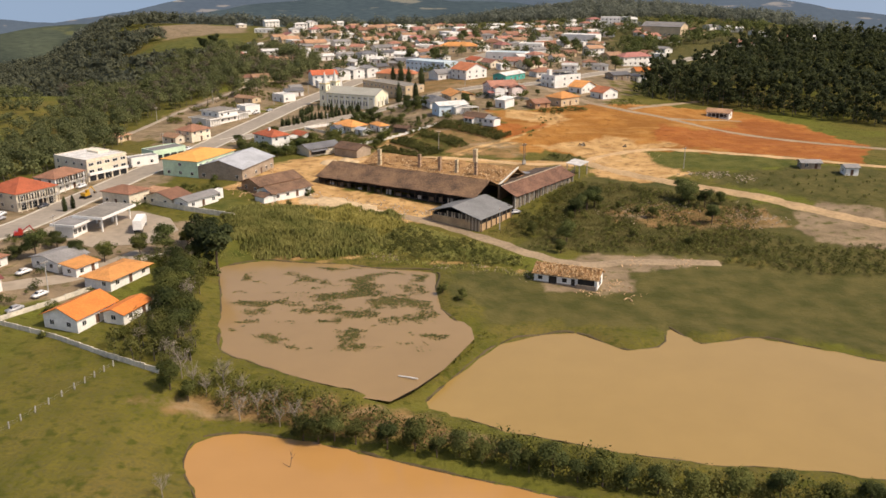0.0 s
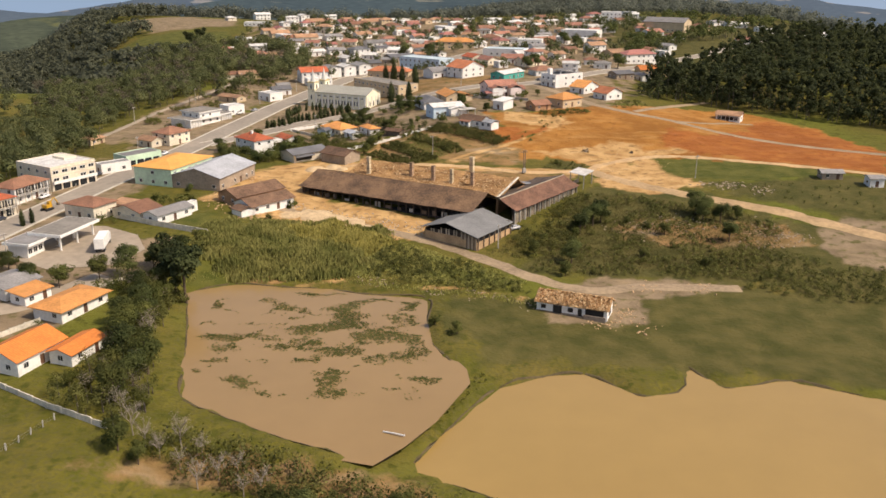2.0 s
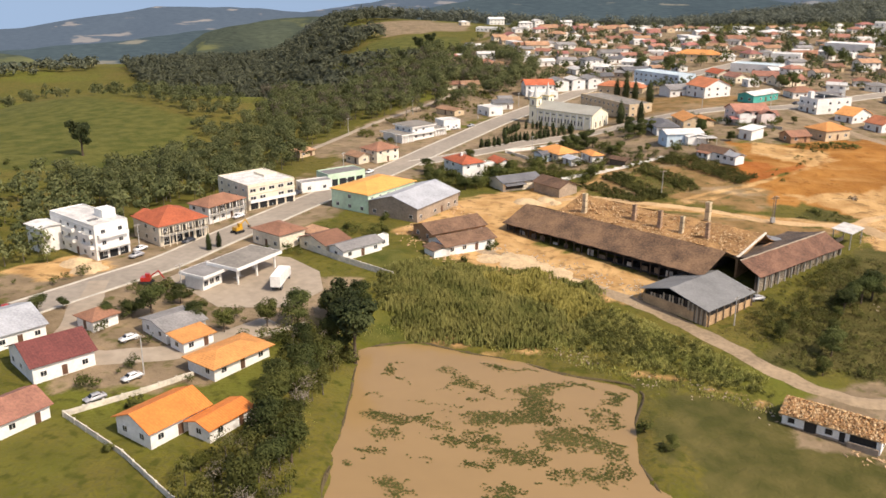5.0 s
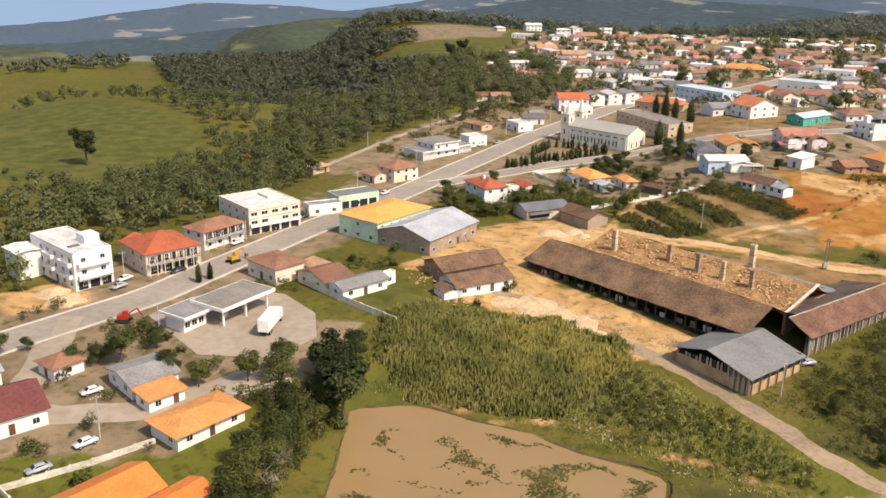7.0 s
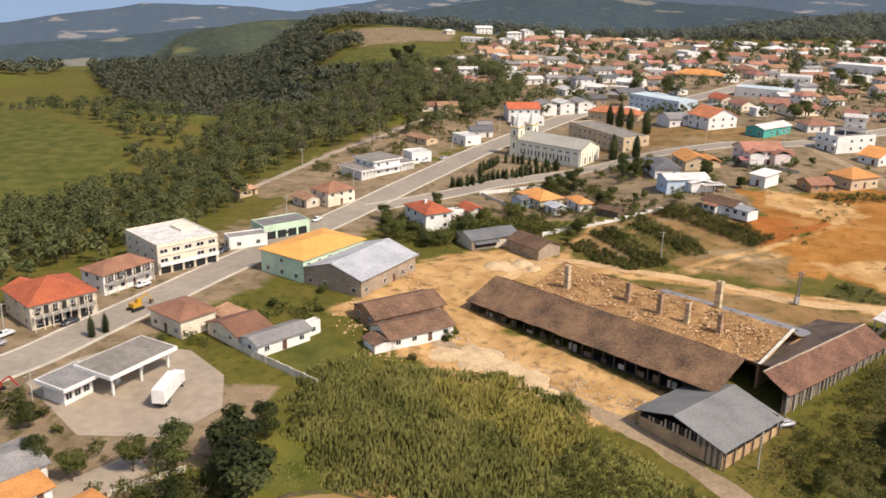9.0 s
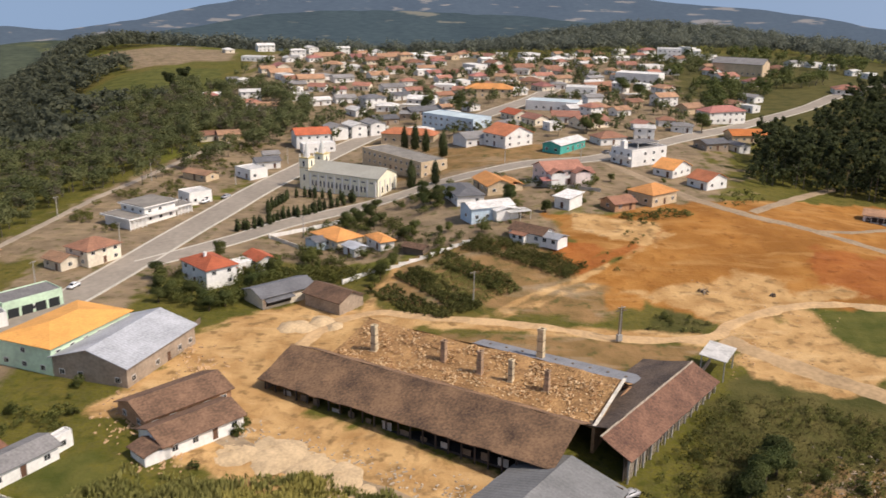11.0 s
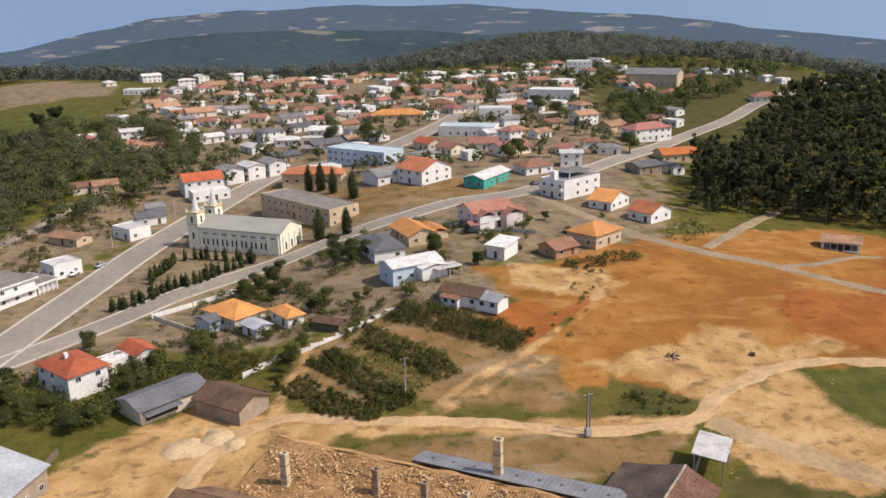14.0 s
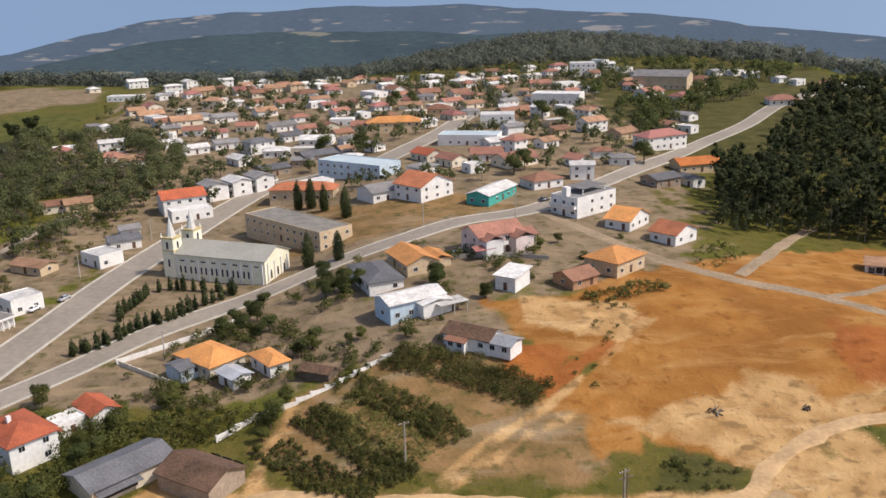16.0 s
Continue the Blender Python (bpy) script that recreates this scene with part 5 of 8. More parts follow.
for k in range(12):
    part("board", box(-9.44, -9.36, -3.4 + k * 0.9, -2.9 + k * 0.9, 2.4, 4.2 if k < 8 else 3.4), MATS["pale_board" if k % 3 else "darkwood"], barn)
posts_along(barn, "post", (-9, -9.6), (9.2, -9.6), 7, -2, 3.3, 0.12, MATS["wood"])

shelter = thing("shelter", 51.4, 328, land(51, 328), 60, "open shelter with a pale sheet roof on posts", "shelter")
part("roof", slab([(-4.6, -3.0, 4.6), (4.6, -3.0, 4.6), (4.6, 3.0, 5.2), (-4.6, 3.0, 5.2)], 0.14), ROOFS["white"], shelter)
for x in (-4.0, 4.0):
    for y in (-2.5, 2.5):
        part("post", box(x - 0.12, x + 0.12, y - 0.12, y + 0.12, -1.5, 4.8), MATS["concrete"], shelter)
part("low_wall", box(-4, 4, 2.3, 2.5, -1.5, 1.4), MATS["block"], shelter)

# ---- the church ----
church = thing("church", -47.4, 478.8, land(-46, 474), -26.6, "cream church with two spired towers and an olive roof", "church")
CH = 7.6
bm = bmesh.new()
add_box(bm, -16, 16, -6.8, 6.8, -2, CH)
for sx in (-1, 1):
    vs = [bm.verts.new((sx * 16, y, z)) for y, z in ((-6.8, CH), (6.8, CH), (0, CH + 2.9))]
    bm.faces.new(vs if sx > 0 else vs[::-1])
bmesh.ops.recalc_face_normals(bm, faces=bm.faces[:])
part("wall", bm, MATS["church"], church)
v_, f_ = roof_mesh("gable", 32, 13.6, CH, 0.42, 0.5)
raw("roof", v_, f_, ROOFS["olive"], church)
buttress = part("buttress", box(-0.22, 0.22, -0.35, 0.02, -2, 6.6), MATS["white"], church)
buttress.matrix_local = pose(-14.5, -6.8, 0)
for k in range(1, 9):
    again(buttress, church, pose(-14.5 + k * 3.7, -6.8, 0))
for k in range(9):
    again(buttress, church, pose(-14.5 + k * 3.7, 6.8, 0, 0, 0, 180))
for k in range(4):
    again(buttress, church, pose(16, -5.4 + k * 3.6, 0, 0, 0, 90))


def arch_window(parent, x, y, z, turn, w=0.8, h=2.2):
    """A tall arched window: a proud pale surround and dark glass."""
    for name, r, dep, mat in (("window", w / 2 + 0.14, 0.06, MATS["white"]), ("pane", w / 2, 0.09, GLASS)):
        bm = bmesh.new()
        front = [(-r, 0), (r, 0)] + [(r * math.cos(a), h + r * math.sin(a)) for a in (radians(q) for q in range(0, 181, 30))]
        a = [bm.verts.new((p[0], -dep, p[1])) for p in front]
        b = [bm.verts.new((p[0], 0.02, p[1])) for p in front]
        bm.faces.new(a)
        for i in range(len(a)):
            k = (i + 1) % len(a)
            bm.faces.new((a[i], b[i], b[k], a[k]))
        bmesh.ops.recalc_face_normals(bm, faces=bm.faces[:])
        o = part(name, bm, mat, parent if name == "window" else w_)
        if name == "window":
            w_ = o
            o.matrix_local = pose(x, y, z, 0, 0, turn)


for k in range(8):
    for d in (-0.8, 0.8):
        if k < 7:
            arch_window(church, -12.6 + k * 3.7 + d, -6.8, 1.8, 0, 0.55, 1.9)
    put_window(church, -12.6 + k * 3.7, -6.8, 5.4, 0, 1.7, 0.5)
for k in range(3):
    arch_window(church, 16, -3.6 + k * 3.6, 1.6, 90)
for sy, hh in ((-1, 12.0), (1, 12.0)):
    tower = part("tower", box(-2.1, 2.1, -2.1, 2.1, -2, hh), MATS["church"], church)
    tower.matrix_local = pose(-17.2, sy * 5.0, 0)
    part("cornice", box(-2.35, 2.35, -2.35, 2.35, hh, hh + 0.4), MATS["sand2"], tower)
    part("cornice", box(-2.25, 2.25, -2.25, 2.25, 8.2, 8.5), MATS["sand2"], tower)
    for qx in (-1.95, 1.95):
        for qy in (-1.95, 1.95):
            bm = bmesh.new()
            bmesh.ops.create_cone(bm, cap_ends=True, segments=4, radius1=0.35, radius2=0.02, depth=1.6, matrix=pose(qx, qy, hh + 1.2))
            part("pinnacle", bm, MATS["white"], tower)
    bm = bmesh.new()
    bmesh.ops.create_cone(bm, cap_ends=True, segments=8, radius1=1.5, radius2=0.05, depth=6.2, matrix=pose(0, 0, hh + 3.4))
    part("spire", bm, MATS["spire"], tower, "pale grey pointed spire")
    for turn in (0, 90, -90, 180):
        dx, dy = {0: (0, -2.1), 90: (2.1, 0), -90: (-2.1, 0), 180: (0, 2.1)}[turn]
        arch_window(tower, dx, dy, 8.9, turn, 0.8, 1.8)
        arch_window(tower, dx, dy, 3.4, turn, 0.7, 2.0)
part("porch", box(-16.8, -15.5, -2.9, 2.9, -2, 9.4), MATS["church"], church)

# ---- the rest of the town ----
TOWN = "houses of the town"
house(-209, 928, -60, 10.9, 8.2, 3.2, "hip", "white", "cream", group=TOWN)
house(-169, 864, -8, 23.6, 11.0, 3.2, "flat", "white", "white", group=TOWN)
house(-187, 975, 27, 15.6, 11.0, 5.8, "gable", "white", "white", storeys=2, group=TOWN)
house(-140, 811, -58, 12.6, 9.4, 3.2, "gable", "rose", "cream", group=TOWN)
house(-147, 795, 31, 10.5, 7.9, 3.2, "gable", "orangeold", "cream", group=TOWN)
house(-134, 776, 25, 15.2, 11.0, 3.2, "gable", "orangeold", "sand", group=TOWN)
house(-159, 741, 32, 6.5, 6.5, 3.2, "gable", "grey", "white", group=TOWN)
house(-151, 739, -60, 6.5, 6.5, 3.2, "hip", "white", "white", group=TOWN)
house(-124, 704, 23, 6.5, 6.5, 3.2, "hip", "white", "white", group=TOWN)
house(-109, 704, -8, 6.5, 6.5, 3.2, "flat", "white", "white", group=TOWN)
house(-116, 788, -11, 7.6, 6.5, 3.2, "hip", "white", "white", group=TOWN)
house(-108, 749, 22, 17.6, 11.0, 3.2, "gable", "orangeold", "cream", group=TOWN)
house(-124, 867, 32, 11.7, 8.8, 3.2, "hip", "rose", "white", group=TOWN)
house(-139, 944, -59, 12.2, 9.2, 5.8, "gable", "white", "white", storeys=2, group=TOWN)
house(-140, 877, -12, 7.9, 6.5, 3.2, "flat", "white", "white", group=TOWN)
house(-119, 883, 23, 15.9, 11.0, 3.2, "gable", "orangeold", "sand", group=TOWN)
house(-142, 1029, 28, 14.6, 10.9, 3.2, "hip", "white", "white", group=TOWN)
house(-113, 961, 24, 10.6, 8.0, 5.8, "gable", "white", "white", storeys=2, group=TOWN)
house(-100, 824, -3, 12.3, 9.2, 3.2, "gable", "white", "white", group=TOWN)
house(-86, 814, 24, 10.7, 8.0, 3.2, "hip", "white", "white", group=TOWN)
house(-89, 877, 30, 15.7, 11.0, 3.2, "gable", "rose", "white", group=TOWN)
house(-75, 858, 23, 15.2, 11.0, 3.2, "gable", "brown", "cream", group=TOWN)
house(-82, 978, -61, 13.5, 10.2, 3.2, "gable", "white", "white", group=TOWN)
house(-66, 885, 26, 19.8, 11.0, 3.2, "gable", "orangeold", "cream", group=TOWN)
house(-87, 755, 28, 14.1, 10.6, 3.2, "gable", "grey", "white", group=TOWN)
house(-82, 703, 30, 7.0, 6.5, 3.2, "gable", "rose", "white", group=TOWN)
house(-75, 673, 22, 12.0, 9.0, 3.2, "gable", "grey", "white", group=TOWN)
house(-57, 659, 34, 13.2, 9.9, 5.8, "hip", "slate", "white", storeys=2, group=TOWN)
house(-47, 648, -4, 11.8, 8.8, 3.2, "hip", "white", "white", group=TOWN)
house(-50, 718, 26, 14.8, 11.0, 3.2, "gable", "grey", "white", group=TOWN)
house(-69, 720, -10, 10.8, 8.1, 3.2, "gable", "redold", "cream", group=TOWN)
house(-97, 714, -7, 10.8, 8.1, 3.2, "gable", "redold", "white", group=TOWN)
house(-64, 771, 29, 13.2, 9.9, 3.2, "gable", "orangeold", "white", group=TOWN)
house(-43, 686, 27, 11.1, 8.4, 3.2, "gable", "slate", "white", group=TOWN)
house(-43, 847, 34, 14.9, 11.0, 3.2, "hip", "brown", "cream", group=TOWN)
house(-33, 798, 27, 12.4, 9.3, 3.2, "flat", "white", "white", group=TOWN)
house(-34, 895, -63, 16.0, 11.0, 3.2, "flat", "white", "white", group=TOWN)
house(-13, 899, -57, 10.5, 7.9, 3.2, "gable", "orangeold", "sand", group=TOWN)
house(-50, 898, 29, 14.5, 10.9, 3.2, "gable", "white", "white", group=TOWN)
house(-41, 744, 23, 10.0, 7.5, 3.2, "hip", "redold", "white", group=TOWN)
house(-18, 759, 31, 10.3, 7.7, 3.2, "gable", "redold", "white", group=TOWN)
house(-5, 743, -58, 9.9, 7.5, 3.2, "flat", "white", "white", group=TOWN)
house(-16, 723, -8, 13.2, 9.9, 3.2, "flat", "white", "white", group=TOWN)
house(-4, 697, -11, 12.5, 9.4, 3.2, "gable", "redold", "cream", group=TOWN)
house(5, 835, -58, 18.2, 11.0, 3.2, "flat", "white", "white", group=TOWN)
house(7, 771, 25, 11.8, 8.8, 3.2, "hip", "rose", "white", group=TOWN)
house(-8, 790, -55, 10.8, 8.1, 3.2, "gable", "redold", "cream", group=TOWN)
house(41, 822, 24, 15.0, 11.0, 3.2, "gable", "brown", "sand", group=TOWN)
house(47, 870, 29, 13.9, 10.4, 3.2, "gable", "white", "white", group=TOWN)
house(61, 812, 28, 12.7, 9.5, 3.2, "gable", "brown", "cream", group=TOWN)
house(41, 745, -11, 14.4, 10.8, 3.2, "hip", "brown", "sand", group=TOWN)
house(47, 719, -60, 12.5, 9.4, 3.2, "hip", "rose", "cream", group=TOWN)
house(58, 727, -4, 9.7, 7.3, 3.2, "hip", "grey", "white", group=TOWN)
house(72, 874, 32, 17.2, 11.0, 3.2, "hip", "white", "white", group=TOWN)
house(85, 898, 26, 9.7, 7.3, 3.2, "gable", "white", "white", group=TOWN)
house(52, 924, 32, 13.4, 10.0, 3.2, "flat", "white", "white", group=TOWN)
house(74, 664, -63, 10.2, 7.7, 3.2, "gable", "white", "cream", group=TOWN)
house(81, 713, 30, 20.8, 11.0, 3.2, "gable", "brown", "brick", group=TOWN)
house(94, 703, -56, 8.8, 6.6, 5.8, "gable", "white", "white", storeys=2, group=TOWN)
house(119, 823, -3, 13.9, 10.4, 3.2, "gable", "redold", "cream", group=TOWN)
house(135, 813, 25, 15.9, 11.0, 3.2, "flat", "white", "white", group=TOWN)
house(56, 619, 23, 12.0, 9.0, 3.2, "gable", "white", "white", group=TOWN)
house(22, 598, -57, 11.8, 8.8, 3.2, "gable", "red", "cream", group=TOWN)
house(31, 583, -56, 11.3, 8.5, 3.2, "gable", "redold", "cream", group=TOWN)
house(47, 591, -3, 13.4, 10.1, 3.2, "gable", "redold", "white", group=TOWN)
house(67, 622, 23, 13.1, 9.9, 3.2, "hip", "orangeold", "sand", group=TOWN)
house(57, 577, 28, 16.5, 11.0, 3.2, "gable", "redold", "cream", group=TOWN)
house(82, 571, -64, 9.5, 7.2, 3.2, "gable", "redold", "white", group=TOWN)
house(38, 567, 26, 6.5, 6.5, 3.2, "flat", "white", "white", group=TOWN)
house(60, 538, 23, 12.9, 9.7, 3.2, "hip", "brown", "white", group=TOWN)
house(78, 548, -9, 8.9, 6.7, 5.8, "gable", "white", "white", storeys=2, group=TOWN)
house(-28, 668, -11, 16.5, 11.0, 3.2, "gable", "white", "white", group=TOWN)
house(-11, 658, 23, 11.5, 8.6, 3.2, "hip", "grey", "white", group=TOWN)
house(-24, 628, 28, 23.4, 11.0, 3.2, "gable", "slate", "block", group=TOWN)
house(-33, 620, -4, 9.6, 7.2, 3.2, "gable", "grey", "block", group=TOWN)
house(-46, 609, 30, 13.1, 9.8, 3.2, "gable", "slate", "block", group=TOWN)
house(119, 630, 33, 12.3, 9.2, 3.2, "gable", "orangeold", "sand", group=TOWN)
house(101, 572, -13, 10.1, 7.6, 3.2, "hip", "grey", "white", group=TOWN)
house(148, 648, -60, 10.3, 7.7, 3.2, "gable", "brown", "cream", group=TOWN)
house(155, 640, -56, 8.6, 6.5, 3.2, "flat", "white", "white", group=TOWN)
house(106, 538, 25, 12.1, 9.1, 3.2, "gable", "slate", "block", group=TOWN)
house(119, 541, -64, 8.7, 6.5, 3.2, "gable", "slate", "white", group=TOWN)
house(173, 753, 29, 15.3, 11.0, 3.2, "gable", "redold", "white", group=TOWN)
house(233, 700, -8, 16.6, 11.0, 3.2, "hip", "redold", "white", group=TOWN)
house(291, 751, -59, 13.7, 10.3, 3.2, "gable", "redold", "white", group=TOWN)
house(277, 770, 25, 8.8, 6.6, 3.2, "flat", "white", "white", group=TOWN)
house(271, 783, 30, 8.2, 6.5, 3.2, "gable", "white", "white", group=TOWN)
house(310, 755, -5, 12.5, 9.4, 3.2, "hip", "white", "white", group=TOWN)
house(264, 810, -7, 10.0, 7.5, 3.2, "gable", "white", "white", group=TOWN)
house(246, 829, 31, 11.7, 8.8, 3.2, "gable", "grey", "white", group=TOWN)
house(259, 825, 24, 10.2, 7.6, 3.2, "flat", "white", "white", group=TOWN)
house(221, 791, -56, 14.6, 10.9, 3.2, "hip", "brown", "sand", group=TOWN)
house(19, 897, -61, 12.0, 9.0, 3.2, "gable", "redold", "cream", group=TOWN)
house(20, 849, -57, 12.7, 9.5, 3.2, "gable", "brown", "white", group=TOWN)
house(-24, 859, 23, 11.4, 8.5, 3.2, "hip", "rose", "white", group=TOWN)
house(28, 788, -60, 11.5, 8.6, 3.2, "gable", "redold", "white", group=TOWN)
house(-54, 803, 24, 11.8, 8.8, 3.2, "gable", "redold", "white", group=TOWN)
house(-74, 806, 28, 10.5, 7.9, 3.2, "gable", "brown", "white", group=TOWN)
house(-120, 746, 32, 10.9, 8.2, 3.2, "gable", "brown", "white", group=TOWN)
house(-24, 708, -62, 11.6, 8.7, 3.2, "gable", "brown", "cream", group=TOWN)
house(-36, 703, 31, 10.4, 7.8, 3.2, "gable", "redold", "white", group=TOWN)
house(11, 731, -56, 8.5, 6.5, 3.2, "hip", "brown", "white", group=TOWN)
house(3, 807, -57, 9.1, 6.8, 3.2, "gable", "white", "white", group=TOWN)
house(30, 927, -3, 10.1, 7.6, 3.2, "flat", "white", "white", group=TOWN)
house(-25, 961, -6, 11.4, 8.6, 3.2, "flat", "white", "white", group=TOWN)
house(-2, 952, -55, 9.5, 7.2, 3.2, "hip", "redold", "white", group=TOWN)
house(-100, 986, -3, 11.0, 8.2, 3.2, "gable", "white", "white", group=TOWN)
house(91, 860, 25, 11.5, 8.6, 3.2, "gable", "orangeold", "white", group=TOWN)
house(105, 866, 25, 10.9, 8.2, 3.2, "gable", "white", "white", group=TOWN)
house(88, 816, 27, 10.8, 8.1, 3.2, "gable", "brown", "cream", group=TOWN)
house(90, 642, 24, 9.3, 7.0, 3.2, "gable", "brown", "sand", group=TOWN)
house(96, 585, -2, 8.2, 6.5, 3.2, "hip", "brown", "white", group=TOWN)
house(129, 777, 29, 10.2, 7.7, 3.2, "gable", "redold", "white", group=TOWN)
house(-14, 631, 31, 7.4, 6.5, 3.2, "gable", "orangeold", "white", group=TOWN)
house(0, 631, -56, 8.3, 6.5, 3.2, "gable", "grey", "white", group=TOWN)
house(-118, 568, 24, 10.1, 7.6, 3.2, "gable", "orangeold", "sand", group=TOWN)
house(-127, 567, 26, 8.8, 6.6, 3.2, "gable", "brown", "cream", group=TOWN)
house(-89, 527, 24, 6.5, 6.5, 3.2, "gable", "grey", "white", group=TOWN)
house(193.0, 784.9, -31, 34.4, 22.0, 8.0, "gable", "grey", "sand", "large warehouse with a grey sheet roof and sand walls")
house(11.7, 687.2, -2, 28.3, 12.0, 5.5, "hip", "orange", "sand", "wide two-storey shop with an orange tile roof", storeys=2)
house(67.3, 685.3, -11, 17.9, 14.0, 6.0, "flat", "white", "white", "big white flat-roofed hall", storeys=2)
house(115.2, 750.9, -26, 29.6, 16.0, 6.0, "flat", "white", "white", "long white hall with a flat roof")
house(45.6, 633.0, -19, 28.5, 14.0, 4.5, "flat", "lightblue", "white", "long white building with a pale flat roof")
house(160.9, 869.0, -10, 18.5, 16.0, 9.0, "flat", "white", "white", "tall white building on the edge of the town", storeys=3)
house(129.8, 608.0, 21, 22.2, 11.0, 6.0, "hip", "rose", "white", "two-storey white house with a rose tile roof", storeys=2)
house(131.1, 566.6, 8, 19.2, 10.0, 3.4, "gable", "orange2", "sand", "")
house(78, 613, 32, 9.4, 7.1, 3.2, "gable", "orangeold", "white", group=TOWN)
house(87, 783, -64, 13.2, 7.7, 3.2, "hip", "grey", "white", group=TOWN)
house(39, 805, -12, 11.3, 8.0, 3.2, "hip", "grey", "white", group=TOWN)
house(-112, 723, 27, 10.0, 8.9, 3.2, "gable", "grey", "sand", group=TOWN)
house(-106, 895, -55, 9.2, 7.0, 3.2, "gable", "redold", "sand", group=TOWN)
house(-144, 863, -65, 12.5, 6.9, 3.2, "gable", "white", "white", group=TOWN)
house(-143, 899, 20, 12.9, 6.7, 5.6, "hip", "white", "white", storeys=2, group=TOWN)
house(-11, 610, -12, 9.1, 6.5, 3.2, "hip", "white", "white", group=TOWN)
house(-25, 571, 34, 11.7, 7.6, 3.2, "flat", "white", "white", group=TOWN)
house(100, 918, 25, 13.7, 8.8, 3.2, "gable", "brown", "white", group=TOWN)
house(-32, 815, 21, 12.8, 7.7, 3.2, "gable", "orangeold", "white", group=TOWN)
house(18, 570, 34, 10.9, 7.7, 3.2, "hip", "grey", "white", group=TOWN)
house(-128, 763, -55, 13.4, 8.9, 3.2, "flat", "white", "white", group=TOWN)
house(-152, 662, -61, 10.1, 8.3, 5.6, "hip", "rose", "sand", storeys=2, group=TOWN)
house(-89, 664, 27, 12.7, 8.9, 3.2, "gable", "white", "white", group=TOWN)
house(9, 915, -15, 13.9, 6.5, 3.2, "hip", "orangeold", "white", group=TOWN)
house(108, 897, 27, 9.1, 7.6, 3.2, "gable", "orangeold", "white", group=TOWN)
house(116, 686, -66, 12.6, 7.1, 5.6, "hip", "orangeold", "white", storeys=2, group=TOWN)
house(-156, 679, 21, 10.5, 6.9, 3.2, "gable", "white", "white", group=TOWN)
house(122, 868, 25, 13.1, 7.0, 3.2, "gable", "white", "white", group=TOWN)
house(68, 645, 20, 9.3, 7.6, 5.6, "gable", "grey", "white", storeys=2, group=TOWN)
house(27, 737, -13, 12.5, 8.4, 3.2, "flat", "white", "sand", group=TOWN)
house(-63, 909, 36, 10.3, 6.8, 3.2, "gable", "brown", "white", group=TOWN)
house(23, 818, 28, 13.8, 8.4, 3.2, "hip", "redold", "white", group=TOWN)
house(-6, 922, 35, 11.5, 7.5, 3.2, "hip", "orangeold", "white", group=TOWN)
house(171, 916, 23, 13.9, 8.5, 3.2, "gable", "grey", "white", group=TOWN)
house(104, 768, 34, 9.4, 7.9, 3.2, "hip", "orangeold", "white", group=TOWN)
house(165, 855, 25, 9.5, 8.2, 3.2, "gable", "brown", "white", group=TOWN)
house(62, 606, -53, 8.6, 8.8, 5.6, "hip", "redold", "white", storeys=2, group=TOWN)
house(-16, 680, 31, 10.1, 7.3, 3.2, "gable", "brown", "sand", group=TOWN)
house(-132, 676, 22, 12.1, 7.8, 5.6, "gable", "white", "white", storeys=2, group=TOWN)
house(89, 841, 30, 8.6, 8.6, 3.2, "gable", "white", "white", group=TOWN)
house(-100, 807, -15, 13.1, 8.8, 5.6, "hip", "orangeold", "cream", storeys=2, group=TOWN)
house(-63, 634, -55, 12.2, 8.1, 3.2, "gable", "white", "white", group=TOWN)
house(77, 920, 34, 9.1, 6.9, 3.2, "gable", "orangeold", "white", group=TOWN)
house(-37, 831, -59, 9.1, 6.6, 3.2, "hip", "grey", "white", group=TOWN)
house(-115, 643, 21, 11.3, 8.0, 3.2, "gable", "orangeold", "white", group=TOWN)
house(143, 785, -11, 13.0, 7.6, 3.2, "gable", "grey", "white", group=TOWN)
house(140, 883, 21, 11.3, 8.0, 3.2, "hip", "redold", "white", group=TOWN)
house(96, 670, 20, 13.6, 7.2, 3.2, "flat", "white", "sand", group=TOWN)
house(-51, 879, 23, 11.1, 8.2, 5.6, "hip", "orangeold", "sand", storeys=2, group=TOWN)
house(85, 758, 36, 13.0, 7.4, 3.2, "gable", "grey", "white", group=TOWN)
house(73, 856, 34, 10.2, 8.6, 3.2, "hip", "redold", "white", group=TOWN)
house(14, 877, 33, 10.1, 6.8, 3.2, "gable", "white", "white", group=TOWN)
house(187, 915, -54, 12.6, 6.7, 5.6, "flat", "white", "white", storeys=2, group=TOWN)
house(-82, 903, 24, 13.2, 6.8, 3.2, "flat", "white", "white", group=TOWN)
house(111, 717, -52, 9.3, 7.1, 3.2, "flat", "white", "white", group=TOWN)
house(195, 843, -62, 12.2, 8.6, 3.2, "hip", "grey", "white", group=TOWN)
house(172, 782, -58, 11.2, 7.2, 3.2, "gable", "redold", "white", group=TOWN)
house(-26, 879, 27, 11.9, 6.5, 3.2, "gable", "redold", "sand", group=TOWN)
house(63, 758, 25, 12.6, 8.0, 3.2, "gable", "orangeold", "cream", group=TOWN)
house(-33, 645, -11, 12.5, 7.5, 3.2, "flat", "white", "cream", group=TOWN)
house(-24, 787, 27, 13.4, 8.0, 3.2, "gable", "rose", "white", group=TOWN)
house(104, 794, -59, 10.0, 6.6, 3.2, "hip", "orangeold", "white", group=TOWN)
house(-102, 763, 28, 13.8, 8.0, 3.2, "hip", "grey", "white", group=TOWN)
